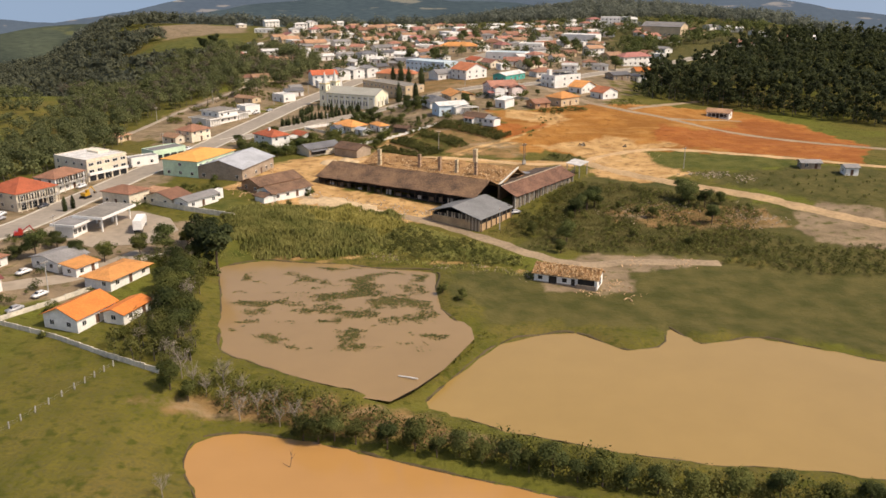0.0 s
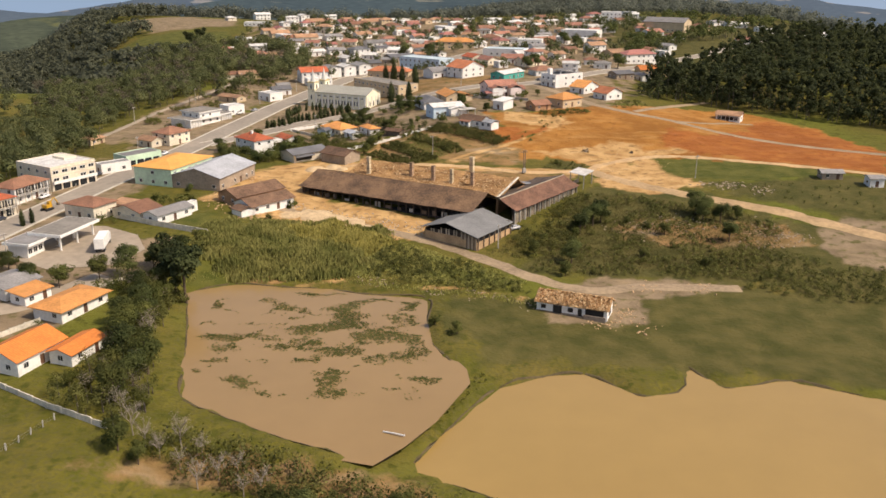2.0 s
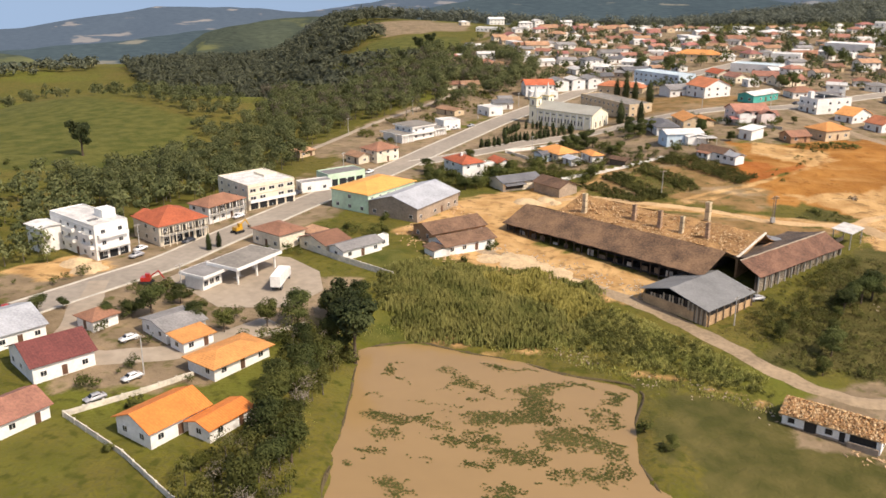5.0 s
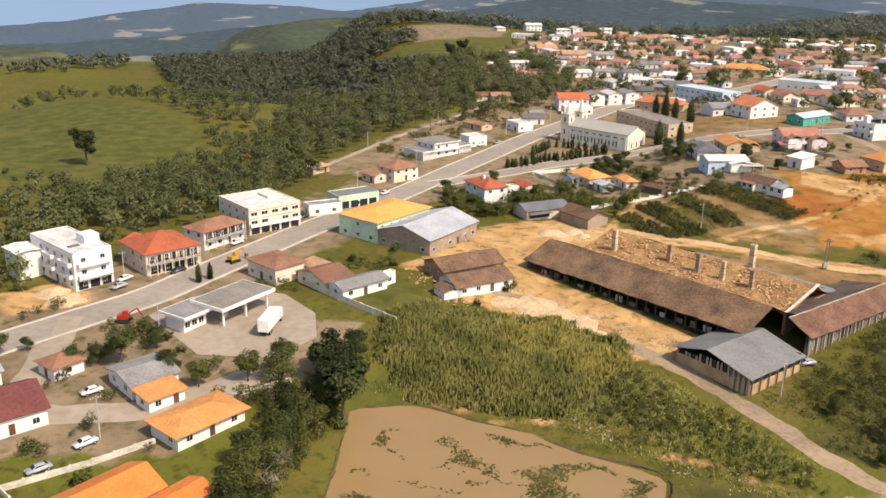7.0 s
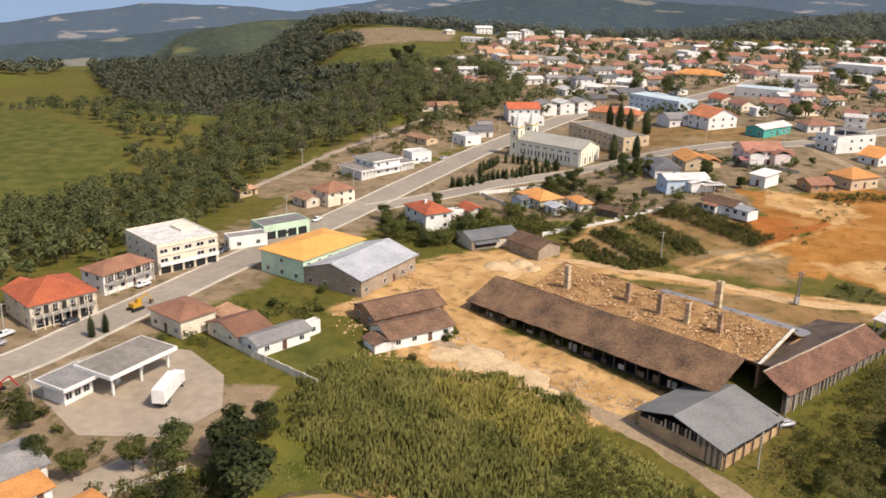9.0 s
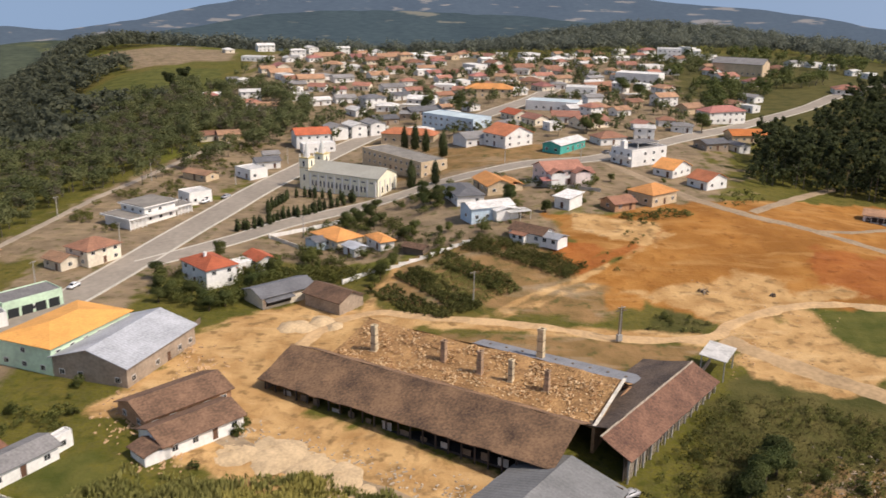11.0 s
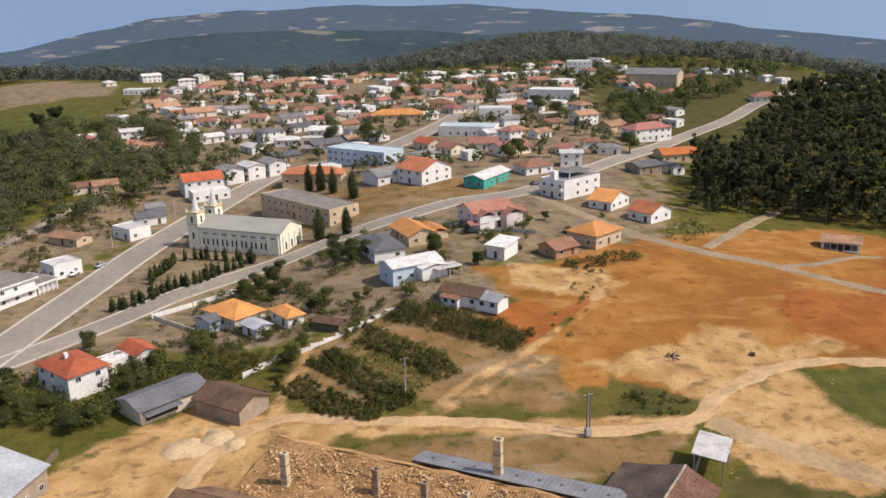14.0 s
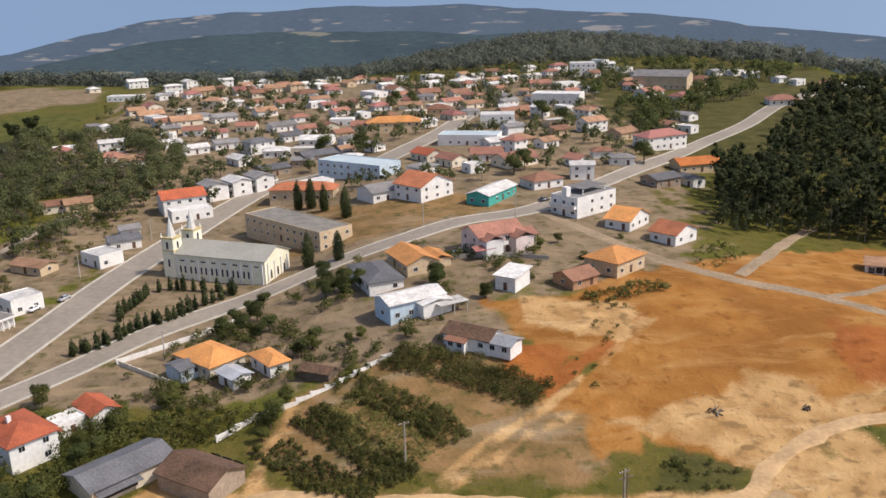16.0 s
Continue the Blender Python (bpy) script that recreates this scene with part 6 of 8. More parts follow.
house(52, 774, 20, 13.4, 8.3, 3.2, "gable", "redold", "white", group=TOWN)
house(-35, 929, -53, 12.2, 7.7, 3.2, "flat", "white", "cream", group=TOWN)
house(-128, 653, 29, 13.5, 7.4, 3.2, "hip", "redold", "white", group=TOWN)
house(131, 926, 34, 9.4, 8.7, 3.2, "gable", "white", "white", group=TOWN)
house(68, 796, -51, 13.3, 7.9, 3.2, "hip", "redold", "cream", group=TOWN)
house(185, 730, 32, 13.6, 8.7, 3.2, "hip", "rose", "white", group=TOWN)
house(109, 649, 26, 12.8, 8.9, 5.6, "gable", "orangeold", "white", storeys=2, group=TOWN)
house(123, 704, -52, 8.5, 6.7, 3.2, "gable", "redold", "white", group=TOWN)
house(54, 905, -5, 13.3, 8.5, 3.2, "gable", "white", "cream", group=TOWN)
house(149, 897, 25, 13.0, 7.4, 5.6, "hip", "rose", "white", storeys=2, group=TOWN)
house(28, 696, 27, 12.9, 8.9, 3.2, "gable", "white", "white", group=TOWN)
house(26, 768, -10, 14.0, 7.6, 3.2, "gable", "orangeold", "cream", group=TOWN)
house(42, 759, 28, 13.0, 8.1, 3.2, "flat", "white", "cream", group=TOWN)
house(165, 671, -57, 11.5, 8.1, 3.2, "gable", "grey", "white", group=TOWN)
house(175, 805, 30, 9.7, 7.2, 3.2, "gable", "orangeold", "sand", group=TOWN)
house(185, 886, -0, 8.8, 7.8, 5.6, "gable", "white", "white", storeys=2, group=TOWN)
house(81, 733, -2, 10.5, 8.2, 3.2, "gable", "white", "cream", group=TOWN)
house(194, 873, 28, 9.9, 8.0, 3.2, "flat", "white", "white", group=TOWN)
house(-92, 916, 28, 11.6, 8.9, 3.2, "gable", "orangeold", "sand", group=TOWN)
house(-104, 680, 26, 10.9, 8.4, 3.2, "gable", "white", "white", group=TOWN)

# ---- trees and scrub ----
def leaf_material(name, dark, light, rough=0.75):
    m = bpy.data.materials.new(name)
    m.use_nodes = True
    n, l = m.node_tree.nodes, m.node_tree.links
    geo, info, ramp, hsv, rng, noise_ = (n.new(k) for k in ("ShaderNodeNewGeometry", "ShaderNodeObjectInfo", "ShaderNodeValToRGB", "ShaderNodeHueSaturation", "ShaderNodeMapRange", "ShaderNodeTexNoise"))
    ramp.color_ramp.elements[0].color, ramp.color_ramp.elements[1].color = (*dark, 1), (*light, 1)
    noise_.inputs["Scale"].default_value = 0.12
    l.new(geo.outputs["Position"], noise_.inputs["Vector"])
    mix = n.new("ShaderNodeMath")
    mix.operation = "MULTIPLY_ADD"
    l.new(geo.outputs["Random Per Island"], mix.inputs[0])
    mix.inputs[1].default_value = 0.4
    sub = n.new("ShaderNodeMapRange")
    sub.inputs["From Min"].default_value, sub.inputs["From Max"].default_value, sub.inputs["To Max"].default_value = 0.35, 0.65, 0.65
    l.new(noise_.outputs["Fac"], sub.inputs["Value"])
    l.new(sub.outputs[0], mix.inputs[2])
    l.new(mix.outputs[0], ramp.inputs[0])
    rng.inputs["To Min"].default_value, rng.inputs["To Max"].default_value = 0.75, 1.25
    l.new(info.outputs["Random"], rng.inputs["Value"])
    l.new(rng.outputs[0], hsv.inputs["Value"])
    l.new(ramp.outputs[0], hsv.inputs["Color"])
    b = n["Principled BSDF"]
    l.new(hsv.outputs["Color"], b.inputs["Base Color"])
    b.inputs["Roughness"].default_value, b.inputs["Specular IOR Level"].default_value = rough, 0.2
    through_, both, end = n.new("ShaderNodeBsdfTranslucent"), n.new("ShaderNodeMixShader"), n["Material Output"]
    l.new(hsv.outputs["Color"], through_.inputs["Color"])
    both.inputs[0].default_value = 0.45
    l.new(b.outputs[0], both.inputs[1])
    l.new(through_.outputs[0], both.inputs[2])
    l.new(both.outputs[0], end.inputs["Surface"])
    return m


LEAF = leaf_material("broad_leaves", (0.05, 0.066, 0.017), (0.165, 0.172, 0.048))
LEAF_DARK = leaf_material("dark_leaves", (0.03, 0.045, 0.018), (0.09, 0.105, 0.038))
LEAF_YELLOW = leaf_material("yellow_green_leaves", (0.07, 0.085, 0.016), (0.20, 0.19, 0.045))
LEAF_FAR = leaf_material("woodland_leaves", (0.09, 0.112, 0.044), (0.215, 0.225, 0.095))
# ridge and valley leaves: paler and greyer, with the haze put into their colour
LEAF_RIDGE_HAZE = leaf_material("ridge_leaves", (0.115, 0.130, 0.108), (0.165, 0.180, 0.135))
LEAF_VALLEY_HAZE = leaf_material("valley_leaves", (0.095, 0.108, 0.074), (0.17, 0.18, 0.112))
LEAF_GREY = leaf_material("grey_brown_twigs", (0.12, 0.105, 0.07), (0.24, 0.205, 0.145))
LEAF_FOREST = leaf_material("forest_leaves", (0.030, 0.042, 0.020), (0.088, 0.104, 0.038))
CANE = leaf_material("cane_blades", (0.15, 0.17, 0.042), (0.40, 0.37, 0.12))
CANE_DRY = leaf_material("dry_grass_blades", (0.09, 0.085, 0.025), (0.22, 0.185, 0.075))
CANE_YELLOW = leaf_material("yellow_cane_blades", (0.24, 0.22, 0.05), (0.47, 0.41, 0.12))
LEAF_ELM = leaf_material("deep_green_leaves", (0.044, 0.064, 0.02), (0.145, 0.16, 0.05))
LEAF_SCRUB = leaf_material("scrub_leaves", (0.07, 0.08, 0.020), (0.19, 0.185, 0.055))
WEED = leaf_material("water_weed", (0.09, 0.10, 0.026), (0.165, 0.16, 0.05))
TWIG = surface("pale_bark", (0.28, 0.24, 0.19), 0.35, 0.9, 0.3, 1)
BARK = surface("brown_bark", (0.10, 0.07, 0.045), 0.35, 0.9, 0.3, 1)


def leaf_cloud(rng, blobs, count, size, flat=0.8):
    """Corners of many small leaf sprays on and in a few lobes (x, y, z, radius, squash)."""
    pts = np.zeros((count, 4, 3))
    weights = [b[3] ** 2 for b in blobs]
    for k in range(count):
        x, y, z, r, q = rng.choices(blobs, weights)[0]
        d = Vector((rng.gauss(0, 1), rng.gauss(0, 1), rng.gauss(0, 1)))
        d.normalize()
        reach = r * (rng.random() ** 0.35) * rng.uniform(0.8, 1.1)
        c = Vector((x + d.x * reach, y + d.y * reach, z + d.z * reach * q))
        n = (d + Vector((rng.uniform(-1, 1), rng.uniform(-1, 1), rng.uniform(-0.4, 1.2))) * flat).normalized()
        a = n.orthogonal().normalized()
        a = (a * math.cos(k) + n.cross(a) * math.sin(k)) * size * rng.uniform(0.6, 1.3)
        b = n.cross(a) * rng.uniform(0.55, 0.9)
        pts[k] = [c - a - b * 0.3, c + b * 0.9, c + a + b * 0.2, c - b]
    return pts


def cloud_mesh(name, pts, material, facing):
    """Leaf sprays as a mesh; facing: where each one's light comes from, outwards from the heart of its tree, as a crown is lit."""
    turned = (np.cross(pts[:, 1] - pts[:, 0], pts[:, 3] - pts[:, 0]) * facing).sum(-1) < 0
    pts = np.where(turned[:, None, None], pts[:, ::-1], pts)
    me = bpy.data.meshes.new(name)
    me.from_pydata(pts.reshape(-1, 3).tolist(), [], np.arange(len(pts) * 4).reshape(-1, 4).tolist())
    me.polygons.foreach_set("use_smooth", [True] * len(me.polygons))
    me.normals_split_custom_set_from_vertices(np.repeat(facing, 4, 0).tolist())
    me.materials.append(material)
    return me


def outward(pts, heart, seed=0, spread_=0.35):
    """From the heart of the crown outwards and a little upwards, unevenly."""
    d = pts.mean(1) - np.array(heart)
    d /= np.linalg.norm(d, axis=1, keepdims=True) + 1e-6
    d += np.random.RandomState(seed).normal(0, spread_, d.shape) + (0, 0, 0.35)
    return d / np.linalg.norm(d, axis=1, keepdims=True)


def limb(bm, a, b, r0, r1, sides=6):
    a, b = Vector(a), Vector(b)
    d = (b - a).normalized()
    u = d.orthogonal().normalized()
    w = d.cross(u)
    rings = []
    for p, r in ((a, r0), (a.lerp(b, 0.5) + u * r0 * 0.4, (r0 + r1) / 2), (b, r1)):
        rings.append([bm.verts.new(p + (u * math.cos(t) + w * math.sin(t)) * r) for t in (math.tau * i / sides for i in range(sides))])
    for q, s in zip(rings, rings[1:]):
        for i in range(sides):
            bm.faces.new((q[i], q[(i + 1) % sides], s[(i + 1) % sides], s[i]))
    bm.faces.new(rings[-1])


def broad_tree(seed, height, width, leaves, size, material, trunk=0.16, bark=None):
    rng = random.Random(seed)
    bm = bmesh.new()
    top = height * 0.55
    limb(bm, (0, 0, -0.6), (rng.uniform(-0.3, 0.3), 0, top), height * 0.022 + 0.06, height * 0.012 + 0.03, 8)
    blobs = [(0, 0, height * 0.6, width * 0.40, 0.95)]
    for k in range(7):
        a, z, r = k * 0.9 + rng.random(), rng.uniform(trunk + 0.08, 0.8) * height, width * rng.uniform(0.2, 0.36)
        p = (math.cos(a) * r, math.sin(a) * r, z)
        limb(bm, (0, 0, z * 0.62), p, height * 0.009 + 0.03, 0.03, 5)
        blobs.append((*p, width * rng.uniform(0.16, 0.28), rng.uniform(0.65, 0.95)))
    pts = leaf_cloud(rng, blobs, leaves, size)
    return bm, cloud_mesh("crown", pts, material, outward(pts, (0, 0, height * 0.45), seed)), bark or BARK


def cone_tree(seed, height, width, leaves, size, material):
    """A cypress: narrow, closed, pointed."""
    rng = random.Random(seed)
    bm = bmesh.new()
    limb(bm, (0, 0, -0.6), (0, 0, height * 0.8), height * 0.02 + 0.05, 0.03, 6)
    blobs = []
    for k in range(9):
        f = k / 8
        r = width / 2 * (0.75 + 0.6 * f - 1.25 * f * f)
        blobs.append((rng.uniform(-0.15, 0.15), rng.uniform(-0.15, 0.15), height * (0.1 + 0.84 * f), max(0.15, r), 1.1))
    pts = leaf_cloud(rng, blobs, leaves, size, 0.5)
    return bm, cloud_mesh("crown", pts, material, outward(pts * (1, 1, 0.3), (0, 0, height * 0.12), seed)), BARK


def bare_tree(seed, height):
    rng = random.Random(seed)
    bm = bmesh.new()
    limb(bm, (0, 0, -0.6), (0.2, 0, height * 0.5), 0.16, 0.1, 6)
    tips = []
    for k in range(10):
        a, z = k * 2.4, height * rng.uniform(0.25, 0.55)
        p = Vector((math.cos(a) * height * 0.2, math.sin(a) * height * 0.2, z + height * rng.uniform(0.2, 0.35)))
        limb(bm, (0.1, 0, z), p, 0.07, 0.035, 4)
        for j in range(5):
            q = p + Vector((rng.uniform(-1, 1), rng.uniform(-1, 1), rng.uniform(0.1, 1))) * height * 0.13
            limb(bm, p.lerp(Vector((0.1, 0, z)), rng.random() * 0.5), q, 0.035, 0.012, 3)
            tips.append((q.x, q.y, q.z, height * 0.08, 1))
    pts = leaf_cloud(rng, tips, 420, 0.1)
    return bm, cloud_mesh("crown", pts, TWIG, outward(pts, (0, 0, height * 0.4), seed)), TWIG


def make_tree(name, made, label, category="tree", group=""):
    bm, crown, bark = made
    ob = tagged(new(name), label, category, group)
    part("trunk", bm, bark, ob)
    put(crown, "crown", ob, Matrix.Identity(4))
    return ob


def plant(proto, spots, lo, hi, seed=1):
    """Sets copies of a tree at the spots, each turned and sized in its own way; the first one is the prototype itself."""
    rng = random.Random(seed)
    for k, (x, y) in enumerate(spots):
        s = rng.uniform(lo, hi)
        m = pose(x, y, land(x, y), 0, 0, rng.uniform(0, 360))
        if "planted" not in proto:
            proto["planted"] = 1
            ob = proto
            ob.matrix_basis = m
        else:
            ob = copy_thing(proto, m)
        ob.scale = (s * rng.uniform(0.9, 1.1), s * rng.uniform(0.9, 1.1), s)


OAK = make_tree("tree", broad_tree(1, 8.5, 7.5, 3000, 0.22, LEAF), "bushy green broadleaf tree with a round crown")
LIME = make_tree("tree", broad_tree(2, 7.5, 6.0, 2400, 0.21, LEAF_YELLOW), "yellow-green leafy tree in the belt")
ELM = make_tree("tree", broad_tree(3, 9.5, 7.0, 3000, 0.22, LEAF_ELM, 0.06), "dark green dense tree")
PINE = make_tree("pine_tree", broad_tree(4, 15.0, 8.5, 2600, 0.36, LEAF_DARK, 0.2), "tall dark pine with a broad crown", "pine tree")
CYPRESS = make_tree("cypress", cone_tree(5, 12.0, 5.4, 2600, 0.26, LEAF_DARK), "tall dark green cypress", "cypress", "cypresses by the church")
CONE = make_tree("hedge_conifer", cone_tree(6, 2.4, 1.3, 260, 0.17, LEAF_DARK), "small clipped dark conifer on the church lawn", "conifer", "clipped conifers on the lawn")
GHOST = make_tree("bare_tree", bare_tree(7, 7.5), "leafless grey tree at the water", "bare tree")
BUSH = make_tree("bush", broad_tree(8, 2.6, 3.6, 520, 0.2, LEAF, 0.05), "low green bush with dense leaves", "bush")
plant(OAK, [(-66, 223), (-68, 200), (-62, 194), (-60, 171), (-67, 217), (-74, 240), (-92, 224), (-84, 229), (-66, 206), (-66, 193), (-58, 184)], 0.7, 1.1, 1)
plant(ELM, [(-67, 210), (-64, 187), (-59, 178), (-69, 230), (-112, 227), (-100, 226), (-68, 246), (-72, 222), (-69, 203), (-78, 232)], 0.7, 1.05, 2)
plant(LIME, [(-66, 174), (-54, 169), (-70, 175)], 0.5, 0.75, 3)
plant(PINE, [(-66, 231), (-70, 236), (-62, 226)], 0.95, 1.2, 4)
plant(ELM, [(-121, 222), (-110, 236), (-138, 221), (-117, 226), (-135, 226)], 0.4, 0.7, 5)
plant(OAK, [(-54, 155), (-50, 153), (-26, 143), (-23, 142), (-16, 141), (-5, 138), (7, 134), (15, 131), (27, 127), (42, 124), (49, 124), (64, 123), (76, 122), (90, 118)], 0.55, 0.85, 6)
plant(ELM, [(-20, 142), (-10, 139), (-1, 136), (3, 136), (12, 132), (19, 130), (23, 128), (31, 126), (36, 125), (56, 124), (70, 122)], 0.5, 0.8, 7)
plant(GHOST, [(-47, 155), (-43, 153), (-39, 149), (-40, 156), (-31, 147), (-50, 157), (-46, 123), (-36, 151), (-53, 160), (-62, 197), (-60, 186), (-64, 205), (-33, 152), (-44, 158), (-57, 166), (-28, 147)], 0.6, 1.0, 8)
plant(CYPRESS, [(-24, 473), (-15, 472), (-31, 543), (-26, 541), (-21, 533), (-13, 517)], 0.85, 1.15, 9)
plant(CYPRESS, [(-121, 275), (-122.5, 272)], 0.35, 0.5, 10)
plant(CONE, [(-79, 426), (-76, 427), (-74, 429), (-72, 431), (-70, 434), (-68, 438), (-65, 442), (-62, 443), (-60, 445), (-57, 448), (-54, 452), (-52, 455), (-48, 458), (-45, 461), (-77.5, 428.5), (-73, 432), (-69, 436), (-66.5, 440), (-63.5, 444), (-58.5, 446), (-55.5, 450), (-50, 456.5)], 1.6, 2.3, 11)
plant(CONE, [(-74, 451), (-72, 455), (-71, 459), (-70, 463), (-70, 466), (-64, 469), (-62, 469), (-60, 468), (-57, 467), (-54, 466), (-50, 465), (-46, 463), (-73, 447), (-73, 453), (-71.5, 457), (-70.5, 461), (-67, 468)], 1.6, 2.2, 12)
plant(ELM, [(-39, 432), (-38, 442), (-43, 430), (-32, 429), (-16, 445), (-19, 456), (-13, 445), (-9, 444), (-20, 414), (11, 438), (-36, 438), (-41, 436), (-35, 446)], 0.55, 0.8, 13)
plant(OAK, [(44, 463), (50, 467), (22, 426), (-12, 411), (-9, 412), (-50, 400), (-48, 401), (-27, 384), (-59, 385), (-59, 392), (-25, 388)], 0.35, 0.65, 14)
plant(ELM, [(99, 664), (94, 697), (28, 776), (18, 792), (-6, 623), (-24, 637), (53, 557), (59, 566), (111, 573), (169, 710), (181, 706), (208, 740), (217, 761)], 0.8, 1.3, 15)
plant(ELM, [(-86, 369), (-82, 366), (-79, 364), (-76, 365), (-72, 361), (-88, 374), (-69, 356), (-66, 360), (-84, 362), (-62, 372), (-60, 377), (-90, 380)], 0.45, 0.75, 16)
plant(OAK, [(-61, 392), (-51, 395), (-47, 391), (-29, 376), (-55, 384), (-64, 380)], 0.35, 0.55, 17)
plant(ELM, [(46, 284), (49, 287), (87, 296), (84, 297), (88, 274), (38, 256), (44, 280), (85, 292), (52, 290), (90, 290)], 0.75, 1.1, 18)
plant(OAK, [(35, 246), (54, 297), (42, 277), (32, 272), (5, 207), (40, 268), (60, 288), (70, 280), (96, 292), (28, 262)], 0.35, 0.65, 19)
plant(OAK, [(-36.5, 428.6), (-20.6, 412.8), (-49.3, 395.4), (-27.7, 380.4), (-43.8, 429.3), (-13.1, 439.7), (22.4, 426.5), (-57.9, 384.5), (-77.7, 399.6)], 0.5, 0.75, 31)
plant(LIME, [(-29.4, 372.2), (-40.9, 380.5)], 0.35, 0.45, 32)
plant(ELM, [(-33.8, 425.4), (-18.3, 443.3), (11.1, 435.3), (-23, 410)], 0.5, 0.7, 33)
plant(PINE, [(-237, 372), (-191, 710), (-186, 722)], 0.9, 1.2, 20)
plant(BUSH, [(-243, 340), (-231, 333), (-254, 348), (0, 212), (4, 206), (-63, 226), (-110, 240), (-104, 236), (-64, 190), (-88, 176), (-92, 190), (60, 262), (70, 270), (76, 256), (66, 286), (98, 300), (104, 286)], 0.6, 1.2, 21)
plant(BUSH, [(-47, 296), (-88, 318), (-84, 312), (-80, 300), (-92, 300), (-100, 296), (-60, 304), (-47, 300), (-52, 284), (-8, 398), (10, 416), (36, 438), (54, 452), (70, 470), (40, 480), (46, 356)], 0.5, 1.0, 22)


def merged_trees(name, label, spots, template_seed, height, width, leaves, size, material, lo, hi, trunks=True, seed=3, category="woodland"):
    """A wood with more trees than one could count, joined."""
    rng = random.Random(seed)
    forms = []
    for t in range(5):
        r = random.Random(template_seed + t)
        blobs = [(0, 0, height * 0.7, width * 0.38, 1.0)]
        for k in range(6):
            a, q = k * 1.05 + r.random(), width * r.uniform(0.2, 0.36)
            blobs.append((math.cos(a) * q, math.sin(a) * q, height * r.uniform(0.38, 0.9), width * r.uniform(0.14, 0.26), 0.9))
        leafy = leaf_cloud(r, blobs, leaves, size)
        forms.append((leafy.reshape(-1, 3), outward(leafy, (0, 0, height * 0.42), template_seed + t)))
    clouds, ways, stems, stem_faces = [], [], [], []
    for x, y in spots:
        s, a, z = rng.uniform(lo, hi), rng.uniform(0, 6.28), land(x, y)
        c, n = math.cos(a) * s, math.sin(a) * s
        p, w = rng.choice(forms)
        ways.append(np.stack([(w[:, 0] * c - w[:, 1] * n) / s, (w[:, 0] * n + w[:, 1] * c) / s, w[:, 2]], -1))
        clouds.append(np.stack([x + p[:, 0] * c - p[:, 1] * n, y + p[:, 0] * n + p[:, 1] * c, z + p[:, 2] * s], -1))
        if trunks:
            k, r = len(stems), 0.14 * s
            stems += [(x - r, y, z - 0.5), (x + r, y - r, z - 0.5), (x + r, y + r, z - 0.5), (x, y, z + height * 0.6 * s)]
            stem_faces += [(k, k + 1, k + 3), (k + 1, k + 2, k + 3), (k + 2, k, k + 3)]
    me = cloud_mesh(name, np.concatenate(clouds).reshape(-1, 4, 3), material, np.concatenate(ways))
    if trunks:
        root = tagged(new(name), label, category, kind="stuff")
        put(me, "crowns", root, Matrix.Identity(4))
        raw("trunks", stems, stem_faces, TRUNK, root)
    else:
        tagged(new(name, me), label, category, kind="stuff")


TRUNK = surface("grey_trunks", (0.17, 0.14, 0.11), 0.3, 0.9, 0.4, 2)


def scatter(outline, gap, seed, keep=lambda x, y: True):
    """Spots about gap apart inside an outline, unevenly."""
    rng = random.Random(seed)
    xs, ys = [p[0] for p in outline], [p[1] for p in outline]
    found = []
    for x in np.arange(min(xs), max(xs), gap):
        for y in np.arange(min(ys), max(ys), gap):
            found.append((x + rng.uniform(-0.5, 0.5) * gap, y + rng.uniform(-0.5, 0.5) * gap))
    inside = edge_distances(np.array(found), outline) < 0
    return [p for p, i in zip(found, inside) if i and keep(*p)]


def clear_of(line, gap):
    dense = np.array([(p.x, p.y) for p in smooth_line(line, 6.0)])
    return lambda x, y: np.hypot(dense[:, 0] - x, dense[:, 1] - y).min() > gap


off_road, off_side = clear_of(MAIN_STREET, 8), clear_of(SIDE_STREET, 7)
off_wood_lane = clear_of(LANE, 6.0)
off_lane = clear_of([(-84, 232), (-96, 214), (-118, 206), (-128, 222), (-138, 244)], 4.5)


def off_houses(x, y, gap=1.5):
    return all(math.hypot(hx - x, hy - y) > r + gap for hx, hy, r in HOUSE_SPOTS)


GLADE = [(124, 548), (150, 545), (178, 590), (214, 640), (236, 700), (180, 690), (140, 600)]
FOREST_EAST = [(104, 474), (120, 521), (132, 548), (150, 580), (185, 640), (260, 690), (420, 660), (420, 430), (250, 400), (200, 440), (166, 470), (138, 482)]
merged_trees("eucalyptus_forest", "dense dark forest of tall trees with bare trunks", scatter(FOREST_EAST, 6.2, 2, lambda x, y: edge_distance(x, y, GLADE) > 0), 40, 19.0, 5.2, 280, 0.5, LEAF_FOREST, 0.75, 1.3)
EDGE_EAST = [(102, 472), (120, 519), (134, 552), (150, 560), (176, 500), (220, 460), (260, 430), (250, 400), (200, 438), (166, 468), (138, 480)]
merged_trees("forest_edge", "dark undergrowth and young trees along the forest edge", scatter(EDGE_EAST, 4.2, 22), 45, 8.0, 5.0, 130, 0.42, LEAF_FOREST, 0.5, 1.25, False)
WOOD_WEST = [(-168, 300), (-140, 350), (-146, 400), (-136, 470), (-112, 520), (-94, 560), (-84, 620), (-96, 690), (-150, 720), (-205, 690), (-235, 560), (-205, 470), (-200, 390), (-215, 320)]
